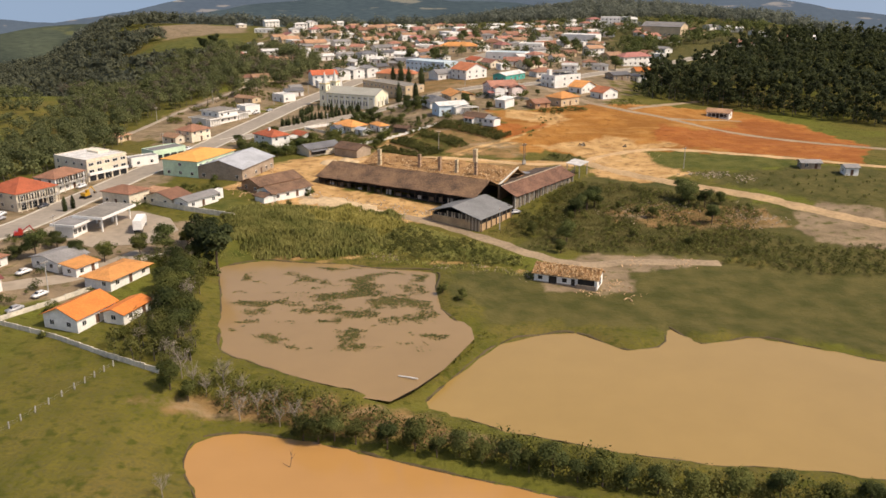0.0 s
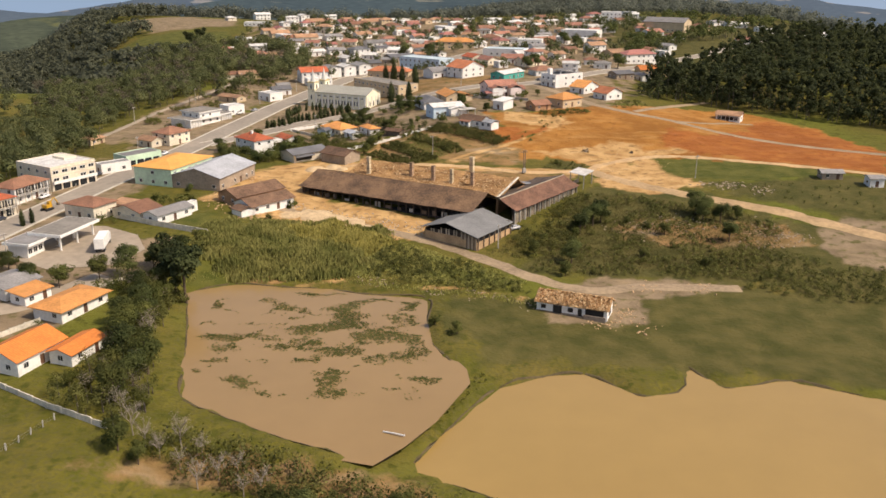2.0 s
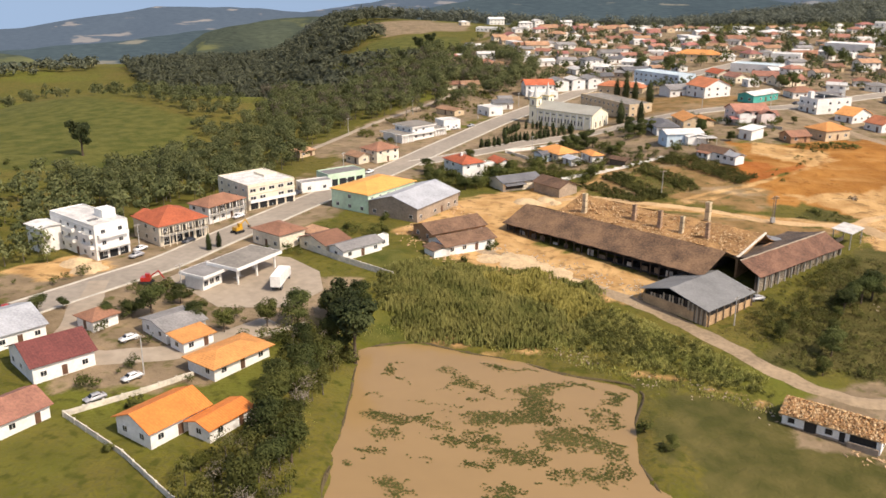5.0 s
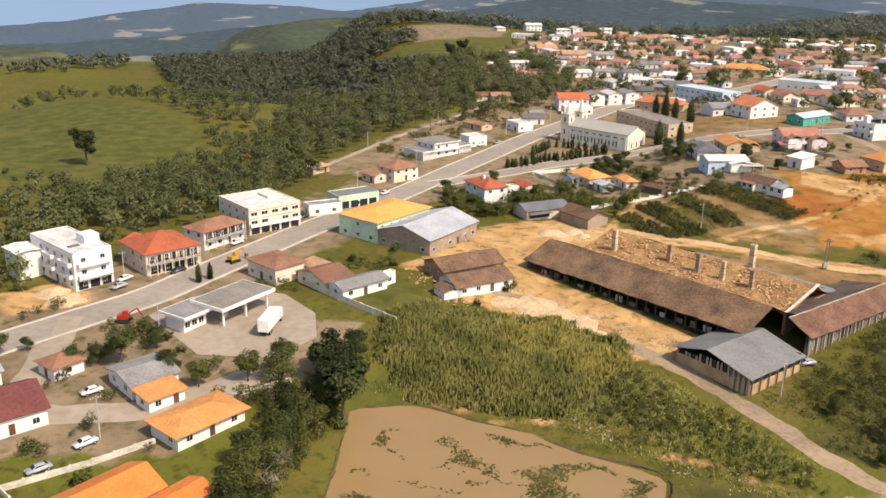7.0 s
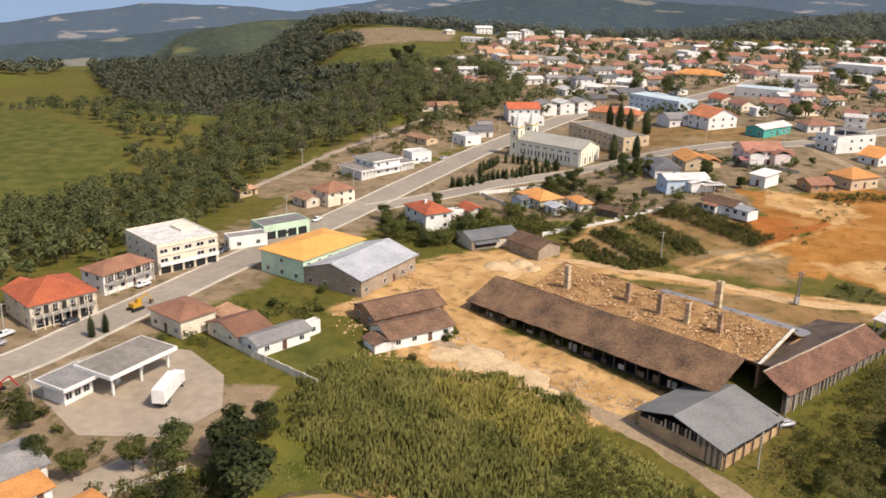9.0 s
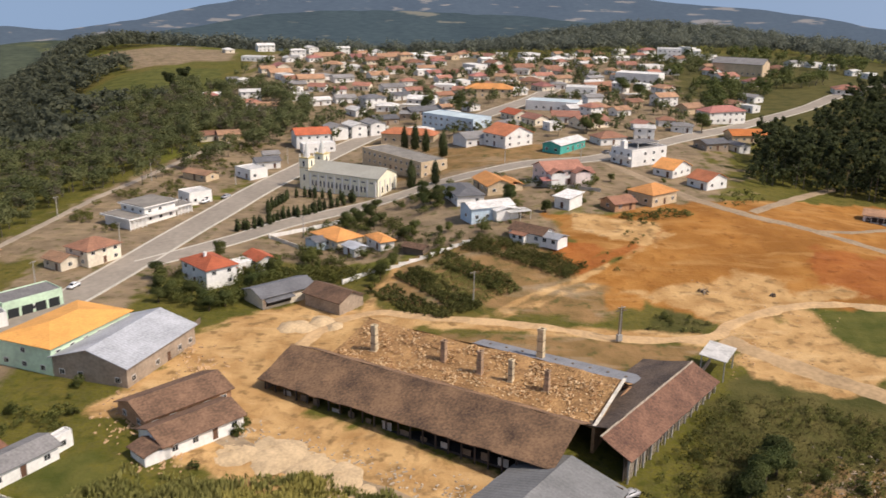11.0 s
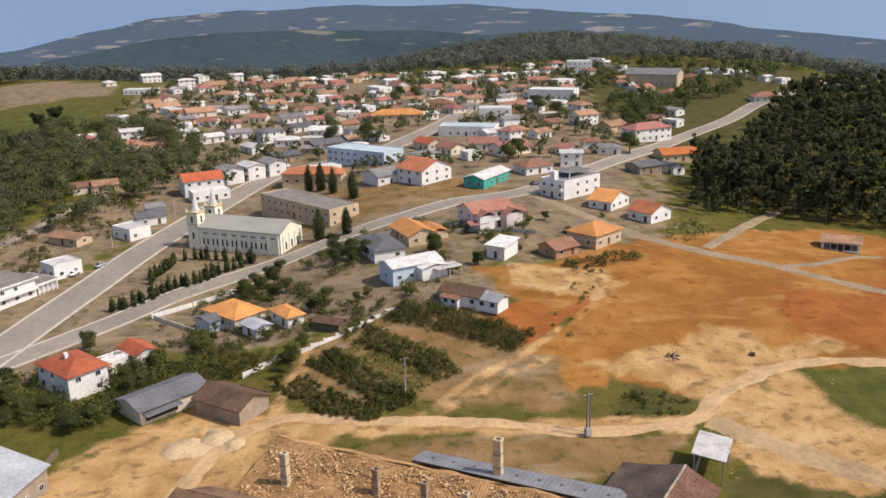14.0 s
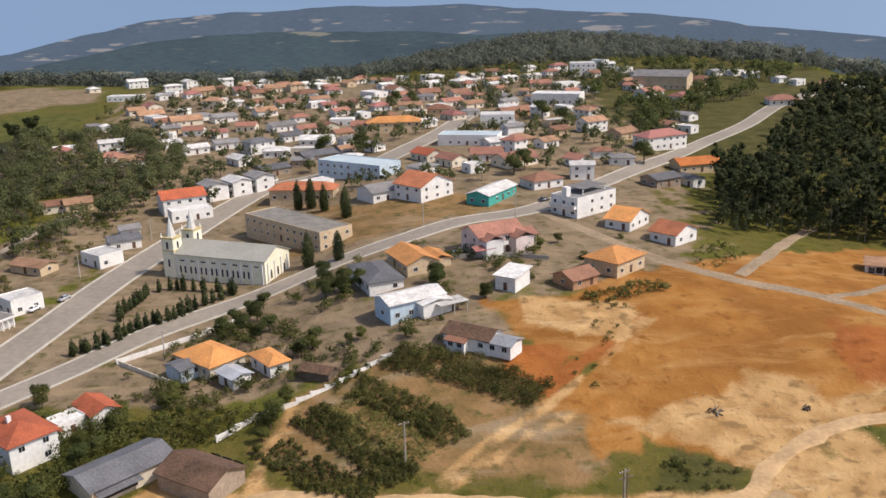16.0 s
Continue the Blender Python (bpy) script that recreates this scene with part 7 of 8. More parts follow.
merged_trees("woodland", "mixed green woodland below the ridge of the town", scatter(WOOD_WEST, 6.6, 4, lambda x, y: off_houses(x, y, 4.0) and off_wood_lane(x, y)), 60, 8.5, 7.5, 380, 0.36, LEAF_FAR, 0.6, 1.3)
FIELDS = [outline for outline, kind, soft in EARTH if kind in (2, 5) and min(p[0] for p in outline) < -230 and max(p[1] for p in outline) > 600]


def off_fields(x, y):
    return all(edge_distance(x, y, outline) > 3 for outline in FIELDS)


GREY_WOOD = [(-150, 430), (-128, 490), (-106, 560), (-100, 640), (-150, 700), (-215, 668), (-240, 600), (-235, 540), (-205, 470)]
merged_trees("bare_woodland", "half-bare grey-brown trees among the green woodland", scatter(GREY_WOOD, 9.5, 14, lambda x, y: off_houses(x, y, 5.0) and off_wood_lane(x, y)), 65, 9.5, 6.5, 130, 0.36, LEAF_GREY, 0.7, 1.2)
VALLEY = [(-205, 530), (-192, 640), (-176, 652), (-190, 676), (-226, 702), (-250, 760), (-244, 815), (-230, 826), (-262, 850), (-310, 838), (-335, 930), (-300, 1010), (-430, 1060), (-560, 1080), (-640, 980), (-540, 860), (-420, 740), (-310, 620), (-240, 560)]
merged_trees("valley_woodland", "dark wooded valley side", scatter(VALLEY, 9.5, 5, off_fields), 70, 11.0, 11.5, 100, 1.05, LEAF_VALLEY_HAZE, 0.7, 1.3, False)
RIDGE = [(-420, 1040), (-330, 1010), (-250, 1015), (-150, 975), (60, 955), (220, 950), (300, 860), (420, 800), (620, 700), (800, 800), (900, 1150), (620, 1560), (300, 1720), (100, 1500), (-40, 1200), (-300, 1200), (-520, 1180)]
merged_trees("ridge_woodland", "wooded ridge behind the town", scatter(RIDGE, 14.0, 6, lambda x, y: noise.noise((x / 140, y / 140, 0.7)) > -0.5), 80, 11.0, 16.0, 150, 1.0, LEAF_RIDGE_HAZE, 0.6, 1.2, False)
FAR_WEST = [(-420, 620), (-560, 560), (-900, 520), (-1200, 900), (-1100, 1100), (-800, 1100), (-640, 1000), (-560, 800)]
merged_trees("western_woodland", "woods and copses beyond the western fields", scatter(FAR_WEST, 15.0, 7, lambda x, y: noise.noise((x / 110 + 3, y / 110, 1.7)) > 0.14), 90, 10.0, 15.0, 72, 1.6, LEAF_VALLEY_HAZE, 0.7, 1.3, False)
BELT = [(-520, 455), (-430, 500), (-388, 508), (-327, 512), (-285, 492), (-246, 466), (-212, 420), (-205, 440), (-225, 500), (-262, 545), (-340, 550), (-430, 540), (-540, 490)]
merged_trees("field_hedge", "uneven belt of trees behind the western pasture", scatter(BELT, 9.0, 17, lambda x, y: noise.noise((x / 30 + 3, y / 30, 1.7)) > -0.12), 92, 7.0, 8.0, 180, 0.5, LEAF_FAR, 0.5, 1.2, False)
FRINGE = [(-150, 250), (-160, 300), (-135, 345), (-230, 330), (-262, 300), (-330, 280), (-260, 230)]
merged_trees("field_hedge", "bushy trees along the field behind the houses", scatter(FRINGE, 8.0, 8, lambda x, y: x < -160 or y > 300), 95, 7.5, 7.0, 150, 0.55, LEAF_FAR, 0.7, 1.2)
GARDENS = [(-140, 560), (-70, 540), (-20, 540), (60, 540), (110, 560), (160, 640), (240, 800), (200, 930), (-150, 940), (-170, 780), (-130, 680)]
merged_trees("garden_trees", "garden trees between the houses of the town", scatter(GARDENS, 10.0, 9, lambda x, y: noise.noise((x / 30, y / 30, 4.4)) > -0.18 and off_houses(x, y) and off_road(x, y) and off_side(x, y)), 97, 7.0, 6.5, 110, 0.6, LEAF_FAR, 0.6, 1.2)


COPSE = [(128, 620), (160, 650), (190, 700), (240, 740), (320, 800), (250, 900), (150, 880), (130, 760)]
merged_trees("garden_trees", "dark trees and hedges round the outlying houses", scatter(COPSE, 8.0, 19, lambda x, y: noise.noise((x / 34, y / 34, 8.4)) > 0.08 and off_houses(x, y) and off_side(x, y)), 99, 9.0, 7.5, 140, 0.55, LEAF_ELM, 0.6, 1.3)


def scrub(name, label, outline, gap, height, leaves, size, material, seed, keep=lambda x, y: True):
    merged_trees(name, label, scatter(outline, gap, seed, keep), seed + 200, height, height * 1.5, leaves, size, material, 0.5, 1.3, False, seed, "scrub")


SLOPE = [(22, 250), (30, 262), (52, 300), (62, 316), (84, 306), (100, 296), (108, 280), (96, 262), (92, 248), (60, 248), (40, 246)]
scrub("scrub", "low green scrub on the slope behind the hut", SLOPE, 2.0, 1.2, 70, 0.15, LEAF_SCRUB, 11, lambda x, y: noise.noise((x / 9, y / 9, 1.0)) > -0.12)
scrub("scrub", "dark bramble scrub along the ditch", [(80, 240), (92, 250), (130, 252), (160, 240), (160, 225), (120, 228), (96, 232)], 2.0, 1.4, 80, 0.15, LEAF_SCRUB, 12)
scrub("scrub", "brambles along the bank of the pond", [(-14, 242), (-4, 258), (8, 256), (22, 240), (26, 232), (6, 234), (-12, 238)], 2.0, 1.3, 80, 0.15, LEAF_SCRUB, 13, lambda x, y: noise.noise((x / 6, y / 6, 1.0)) > -0.3)
scrub("scrub", "bushes under the tree belt", [(-74, 170), (-66, 182), (-64, 200), (-62, 228), (-70, 240), (-78, 226), (-70, 200), (-68, 184)], 2.2, 2.0, 80, 0.2, LEAF_SCRUB, 16)
TREE_BELT = [(-72, 170), (-68, 165), (-56, 160), (-52, 170), (-57, 184), (-61, 200), (-64, 222), (-74, 240), (-80, 228), (-72, 212), (-67, 196), (-67, 182)]
merged_trees("belt_trees", "dense grey-green bushes and small trees of the belt", scatter(TREE_BELT, 3.6, 41, lambda x, y: off_houses(x, y, -0.5)), 120, 5.2, 4.6, 240, 0.2, LEAF_SCRUB, 0.6, 1.2)
merged_trees("belt_bare_trees", "pale half-bare saplings in the belt", scatter(TREE_BELT, 6.0, 42, lambda x, y: off_houses(x, y, 0.5)), 130, 6.5, 3.6, 150, 0.13, LEAF_GREY, 0.6, 1.15)
scrub("scrub", "bushes between the ponds", [(-52, 160), (-40, 162), (-14, 149), (14, 140), (50, 128), (90, 120), (90, 112), (40, 120), (10, 132), (-20, 142), (-46, 152)], 1.9, 2.9, 60, 0.24, LEAF_SCRUB, 17, lambda x, y: noise.noise((x / 7, y / 7, 2.0)) > -0.32)
scrub("scrub", "weeds on the dam", [(-6, 158), (2, 172), (10, 186), (14, 190), (8, 190), (6, 182), (-2, 166), (-10, 154)], 1.6, 0.7, 20, 0.16, LEAF_YELLOW, 18)
scrub("scrub", "bushes along the wall of the gardens", [(-70, 262), (-64, 268), (-46, 270), (-50, 254), (-66, 250)], 2.4, 1.6, 44, 0.22, LEAF_SCRUB, 19)
scrub("scrub", "garden bushes by the church road", [(-70, 398), (-40, 392), (-28, 404), (-16, 420), (-28, 430), (-50, 404)], 3.0, 1.6, 44, 0.22, LEAF_SCRUB, 20)
scrub("scrub", "low scrub beside the forest edge", [(86, 440), (104, 452), (102, 470), (92, 462), (84, 450)], 2.4, 1.1, 30, 0.2, LEAF_SCRUB, 21)
scrub("scrub", "scattered weeds on the far pasture", [(96, 330), (150, 320), (190, 300), (190, 250), (130, 296), (104, 312)], 5.0, 1.0, 26, 0.2, LEAF_SCRUB, 22)
scrub("scrub", "dense low scrub below the sandy track", [(60, 246), (74, 262), (94, 268), (112, 256), (96, 244)], 1.8, 1.2, 60, 0.15, LEAF_SCRUB, 23)
scrub("scrub", "bushes and saplings east of the barn", [(22, 272), (34, 296), (50, 316), (60, 316), (52, 296), (40, 270), (26, 258)], 2.0, 1.8, 90, 0.17, LEAF_SCRUB, 24, lambda x, y: noise.noise((x / 7, y / 7, 6.0)) > -0.2)
scrub("scrub", "bushes in the gardens of the barns", [(-60, 372), (-52, 384), (-40, 392), (-28, 388), (-26, 380), (-44, 376)], 1.8, 1.6, 44, 0.22, LEAF_SCRUB, 25)


for k, (line, width, tall) in enumerate((([(-3, 401), (6, 396), (14, 391), (27, 380)], 9, 1.9), ([(-14, 395), (-4, 384), (4, 375), (8, 367)], 6, 1.5), ([(-21, 384), (-12, 371), (-2, 357)], 6, 1.4), ([(-27, 373), (-17, 359), (-7, 355)], 6, 1.2))):
    scrub("scrub", "strip of dark green scrub on the terraced slope", band(line, width + 2), 1.05, tall * 0.8, 110, 0.14, LEAF_SCRUB, 60 + k, lambda x, y: noise.noise((x / 5, y / 5, 9.0)) > -0.4)


def cane(name, label, outline, count, tall, material, seed, soft=4.0, avoid=None, lean=0.5):
    """A stand of cane or grass: tapered, leaning blades, thinner and lower towards its edge."""
    rng = random.Random(seed)
    xs, ys = [p[0] for p in outline], [p[1] for p in outline]
    cand = np.array([(rng.uniform(min(xs), max(xs)), rng.uniform(min(ys), max(ys))) for _ in range(count)])
    verts, faces = [], []
    out = edge_distances(cand, avoid) if avoid else np.full(len(cand), 99.0)
    for (x, y), d, o in zip(cand, edge_distances(cand, outline), out):
        inner = min(1.0, (-d - 0.8 * soft * noise.noise((x / 5, y / 5, seed)) + 0.3 * soft) / soft)
        if rng.random() > inner or noise.noise((x / 4, y / 4, seed + 4.0)) < -0.42 or o < 2.0 * noise.noise((x / 4, y / 4, 8.0)):
            continue
        z, h = land(x, y), tall * rng.uniform(0.55, 1.1) * (0.95 + 0.6 * noise.noise((x / 5, y / 5, 1.0))) * (0.45 + 0.55 * inner)
        a, w = rng.uniform(0, 6.28), rng.uniform(0.04, 0.09) + 0.03 * tall
        dx, dy, lx, ly = math.cos(a) * w, math.sin(a) * w, rng.uniform(-lean, lean), rng.uniform(-lean, lean)
        if dx < 0:
            dx, dy = -dx, -dy
        k = len(verts)
        verts += [(x - dx, y - dy, z - 0.1), (x + dx, y + dy, z - 0.1), (x + dx + lx * 0.4, y + dy + ly * 0.4, z + h * 0.7), (x - dx + lx * 0.4, y - dy + ly * 0.4, z + h * 0.7), (x + lx, y + ly, z + h)]
        faces += [(k, k + 1, k + 2, k + 3), (k + 3, k + 2, k + 4)]
    ob = tagged(raw(name, verts, faces, material, smooth=True), label, "cane" if "cane" in name else "grass", kind="stuff")
    rs = np.random.RandomState(seed).normal(0, 0.6, (len(verts) // 5, 3)) + (0.3, -0.3, 0.8)
    rs /= np.linalg.norm(rs, axis=1, keepdims=True)
    ob.data.normals_split_custom_set_from_vertices(np.repeat(rs, 5, 0).tolist())


YELLOW_PATCH = [(-46, 277), (-31, 283), (-17, 274), (-11, 267), (-19, 254), (-25, 262), (-39, 264)]
cane("cane_field", "tall green cane behind the pond", [(-71, 266), (-66, 277), (-50, 280), (-30, 284), (-16, 276), (-10, 266), (-17, 251), (-24, 244), (-42, 240), (-55, 241), (-63, 249)], 60000, 2.3, CANE, 31, 6.5, YELLOW_PATCH, 0.35)
cane("cane_field", "patch of yellow cane by the yard", YELLOW_PATCH, 20000, 2.2, CANE_YELLOW, 32, 4.0, None, 0.35)
cane("tall_grass", "rough grass on the pond bank", [(-74, 236), (-58, 246), (-30, 244), (0, 236), (24, 230), (24, 226), (0, 231), (-30, 239.5), (-54, 243), (-66, 236), (-66, 216), (-58, 190), (-62, 186), (-70, 210)], 22000, 0.7, CANE, 33, 2.0)
cane("tall_grass", "long grass and weeds between the cane and the track", [(-22, 256), (-12, 268), (-2, 264), (12, 252), (24, 240), (22, 234), (4, 237), (-12, 242), (-24, 242)], 30000, 0.8, CANE, 34, 3.0)
cane("tall_grass", "rough olive grass on the slope behind the hut", [(14, 262), (30, 286), (52, 318), (66, 318), (84, 308), (100, 298), (110, 282), (98, 262), (92, 246), (60, 250), (36, 246)], 36000, 0.45, CANE_DRY, 35, 5.0)
YARDS_CHURCH = [(-70, 412), (-42, 440), (-20, 460), (10, 472), (46, 476), (40, 446), (24, 428), (0, 406), (-23, 392), (-48, 402)]
scrub("garden_bushes", "green bushes and shrubs in the gardens below the church", YARDS_CHURCH, 2.6, 2.4, 170, 0.19, LEAF, 71, lambda x, y: noise.noise((x / 9, y / 9, 2.7)) > 0.12 and off_houses(x, y, 0.5) and off_side(x, y))
scrub("scrub", "line of dark green bushes above the cut bank", band([(47, 420), (58, 425), (70, 430)], 6), 2.0, 1.8, 110, 0.18, LEAF, 75)
scrub("scrub", "tufts of scrub on the bare earth", band([(36, 384), (44, 398), (50, 412), (54, 420)], 7), 2.4, 1.1, 70, 0.16, LEAF_SCRUB, 76, lambda x, y: noise.noise((x / 4, y / 4, 1.1)) > 0.1)
scrub("scrub", "weeds and bushes in the patches of grass by the track", [(40, 348), (46, 361), (59, 354), (52, 347)], 1.6, 0.9, 60, 0.15, LEAF_SCRUB, 77, lambda x, y: noise.noise((x / 4, y / 4, 2.1)) > -0.1)
scrub("garden_bushes", "green bushes and weeds on the plots beside the street", [(-146, 440), (-124, 556), (-96, 556), (-96, 500), (-112, 450), (-120, 420)], 2.8, 2.0, 130, 0.2, LEAF_SCRUB, 78, lambda x, y: noise.noise((x / 8, y / 8, 6.7)) > 0.0 and off_houses(x, y, 0.5) and off_road(x, y) and off_wood_lane(x, y))
YARDS_WEST = [(-166, 232), (-128, 214), (-112, 190), (-86, 200), (-72, 216), (-74, 250), (-92, 232), (-118, 244), (-140, 250)]
scrub("garden_bushes", "green shrubs in the yards by the lane", YARDS_WEST, 2.6, 2.2, 160, 0.18, LEAF, 72, lambda x, y: noise.noise((x / 8, y / 8, 5.7)) > 0.12 and off_houses(x, y, 0.8) and off_road(x, y) and off_lane(x, y))
YARDS_STREET = [(-112, 268), (-96, 290), (-100, 318), (-84, 312), (-72, 290), (-84, 276), (-98, 274)]
scrub("garden_bushes", "small trees and shrubs behind the filling station", YARDS_STREET, 2.6, 2.2, 160, 0.18, LEAF, 73, lambda x, y: noise.noise((x / 7, y / 7, 7.7)) > 0.05 and off_houses(x, y, 0.8))
YARDS_BARN = [(-92, 386), (-84, 362), (-66, 354), (-58, 372), (-40, 396), (-52, 404), (-64, 396)]
scrub("garden_bushes", "dense dark bushes round the red-roofed house", YARDS_BARN, 2.2, 3.0, 170, 0.2, LEAF, 74, lambda x, y: off_houses(x, y, -1.0) and off_road(x, y) and noise.noise((x / 7, y / 7, 3.7)) > -0.15)
for k in range(5):
    ax, ay, bx, by = -45.5 - 2.3 * k, 399.5 - 2.6 * k, -36.0 - 1.2 * k, 388.0 - 2.3 * k
    scrub("vegetable_row", "row of tall grey-green plants in a kitchen garden", band([(ax, ay), (bx, by)], 1.2), 0.8, 1.0, 40, 0.14, LEAF_SCRUB, 80 + k)
cane("tall_grass", "rough green grass on the terraces", [(-20, 384), (-10, 392), (6, 368), (0, 356), (-8, 356)], 16000, 0.5, CANE, 37, 4.0)
scrub("scrub", "bushes at the end of the cane field", [(-19, 253), (-11, 266), (-3, 260), (-1, 243), (-16, 242)], 1.6, 1.3, 90, 0.15, LEAF_SCRUB, 70)


def weeds():
    """Flat rafts of weed on the muddy pond."""
    rng, verts, faces = random.Random(8), [], []
    for x in np.arange(-55, 4, 0.3):
        for y in np.arange(176, 234, 0.3):
            if edge_distance(x, y, POND_1) > -1.5 - 4 * abs(noise.noise((x / 5, y / 5, 1.5))):
                continue
            mass = math.exp(-(((x + 24) / 19) ** 2 + ((y - 209) / 18) ** 2))
            mass += 0.9 * math.exp(-(((x + 9) / 7) ** 2 + ((y - 214) / 15) ** 2)) + 0.5 * math.exp(-(((x + 20) / 12) ** 2 + ((y - 200) / 9) ** 2))
            v = 1.25 * noise.noise((x / 8.5, y / 5.5, 3.0)) + 0.4 * noise.noise((x / 2.2, y / 1.8, 7.0)) + 0.4 * mass
            if rng.random() < max(0.0, min(0.8, (v - 0.24) * 1.5)):
                s, a = rng.uniform(0.13, 0.3), rng.uniform(0, 6.28)
                k = len(verts)
                verts += [(x + math.cos(a + t) * s, y + math.sin(a + t) * s, 3.3 + rng.uniform(0.02, 0.12)) for t in (0, 1.4, 3.0, 4.6)]
                faces.append((k, k + 1, k + 2, k + 3))
    tagged(raw("water_weed", verts, faces, WEED), "dull green weed rafts floating on the pond", "water weed", kind="stuff")


weeds()

# ---- yards, vehicles and small things ----
def box_path(name, points, height, width, material, label, category, step=4.0, base=-0.3):
    """A wall that follows the ground, built bay by bay."""
    ob = tagged(new(name), label, category)
    x0, y0 = points[0]
    ob.matrix_world = pose(x0, y0, land(x0, y0))
    z0 = land(x0, y0)
    for (ax, ay), (bx, by) in zip(points, points[1:]):
        length = math.hypot(bx - ax, by - ay)
        n = max(1, round(length / step))
        turn = math.degrees(math.atan2(by - ay, bx - ax))
        bay = part("bay", box(0, length / n - 0.02, -width / 2, width / 2, base, height), material, ob)
        post_ = part("pillar", box(-width * 0.9, width * 0.9, -width * 0.9, width * 0.9, base, height + 0.12), material, ob)
        for i in range(n):
            f = i / n
            x, y = ax + (bx - ax) * f, ay + (by - ay) * f
            m = pose(x - x0, y - y0, land(x, y) - z0, 0, 0, turn)
            if i == 0:
                bay.matrix_local, post_.matrix_local = m, m
            else:
                again(bay, ob, m)
                again(post_, ob, m)
    return ob


box_path("garden_wall", [(-103, 184), (-85, 175.5), (-71, 167), (-58, 161)], 1.1, 0.2, PALE_WALL, "low stained concrete wall along the pasture", "wall")
box_path("garden_wall", [(-103, 184), (-94, 195), (-88, 204)], 1.2, 0.18, PALE_WALL, "white garden wall beside an orange-roofed house", "wall")
box_path("garden_wall", [(-96, 279.5), (-84, 273), (-66, 265)], 1.6, 0.2, PALE_WALL, "pale wall round the old yard", "wall")
box_path("garden_wall", [(-67, 419.5), (-51, 432), (-42, 440)], 1.3, 0.2, MATS["white"], "white wall along the side street", "wall")
box_path("garden_wall", [(-23, 389), (-14, 393.5), (-1.6, 402.5)], 1.2, 0.2, MATS["white"], "white wall on the terrace", "wall")
box_path("garden_wall", [(-66.3, 418.8), (-51.1, 405.6)], 1.1, 0.2, PALE_WALL, "pale wall below the side street", "wall")
box_path("garden_wall", [(-38, 378.6), (-31.3, 385.4), (-22.6, 388.6)], 1.4, 0.2, MATS["white"], "short white wall behind the barns", "wall")
box_path("board_fence", [(-73, 316), (-69, 348)], 1.5, 0.1, MATS["wood"], "grey board fence beside the warehouse", "fence", 2.5)
box_path("garden_wall", [(-84, 222), (-76, 232)], 1.0, 0.18, PALE_WALL, "pale wall by the orange house", "wall")
box_path("garden_wall", [(16, 458), (34, 456), (44, 452)], 1.2, 0.2, MATS["concrete"], "grey wall in front of the pink house", "wall")


def post_fence(points, gap, label):
    ob = tagged(new("post_fence"), label, "fence", "pasture fences")
    x0, y0 = points[0]
    z0 = land(x0, y0)
    ob.matrix_world = pose(x0, y0, z0)
    first, tops = None, []
    for (ax, ay), (bx, by) in zip(points, points[1:]):
        n = max(1, round(math.hypot(bx - ax, by - ay) / gap))
        for i in range(n + 1):
            x, y = ax + (bx - ax) * i / n, ay + (by - ay) * i / n
            m = pose(x - x0, y - y0, land(x, y) - z0, (i * 37 % 9) - 4, (i * 53 % 9) - 4)
            tops.append((x - x0, y - y0, land(x, y) - z0))
            if first is None:
                first = part("post", box(-0.09, 0.09, -0.09, 0.09, -0.4, 1.35), MATS["concrete"], ob)
                first.matrix_local = m
            else:
                again(first, ob, m)
    for h in (0.5, 1.0):
        bm = bmesh.new()
        for a, b in zip(tops, tops[1:]):
            if math.dist(a, b) > 0.1:
                limb(bm, (a[0], a[1], a[2] + h), (b[0], b[1], b[2] + h), 0.012, 0.012, 3)
        part("wire", bm, MATS["concrete"], ob)


post_fence([(-82, 128), (-77, 141), (-72, 153), (-68, 163)], 3.0, "weathered concrete post fence across the pasture")


def pole(x, y, height=8.5, arm=True, lean=0.0, turn=0.0):
    ob = thing("utility_pole", x, y, land(x, y), turn, "grey concrete utility pole with a cross arm" if arm else "thin grey lamp pole", "utility pole", "poles")
    bm = bmesh.new()
    limb(bm, (0, 0, -0.8), (lean, 0, height), 0.17, 0.1, 8)
    part("shaft", bm, MATS["concrete"], ob)
    if arm:
        part("cross_arm", box(-1.0, 1.0, -0.06, 0.06, height - 0.6, height - 0.45), MATS["wood"], ob)
        for k in (-0.9, -0.45, 0.45, 0.9):
            part("insulator", box(k - 0.05, k + 0.05, -0.05, 0.05, height - 0.45, height - 0.25), MATS["frame"], ob)
    return ob


for x, y, t in ((-2, 362, 20), (32.5, 343, 20), (94.5, 336, 30), (42.5, 496, 40), (126, 490, 10), (-98, 202, 60), (-112, 240, 70)):
    pole(x, y, 8.5, True, 0.1, t)
for x, y in ((-142, 268), (-137, 300), (-131, 332), (-121, 372), (-112, 410), (-104, 445), (-94, 485), (-80, 520), (-129, 490), (-145, 440), (-115, 540), (-56, 420), (-16, 476), (12, 492), (78, 540), (100, 565), (18, 266)):
    pole(x, y, 7.5, y % 2 == 0, 0.05, 70)
station_pole = thing("transformer_pole", 32.2, 341.5, land(32, 341), 20, "twin pole with a transformer box beside the track", "utility pole")
for k in (-0.7, 0.7):
    bm = bmesh.new()
    limb(bm, (k * 0.5, 0, -0.8), (k * 0.5, 0, 8.8), 0.15, 0.1, 8)
    part("shaft", bm, MATS["wood"], station_pole)
part("transformer", box(-0.6, 0.6, -0.45, 0.45, 0.4, 2.0), MATS["concrete"], station_pole)
part("cross_arm", box(-1.4, 1.4, -0.08, 0.08, 7.9, 8.1), MATS["wood"], station_pole)


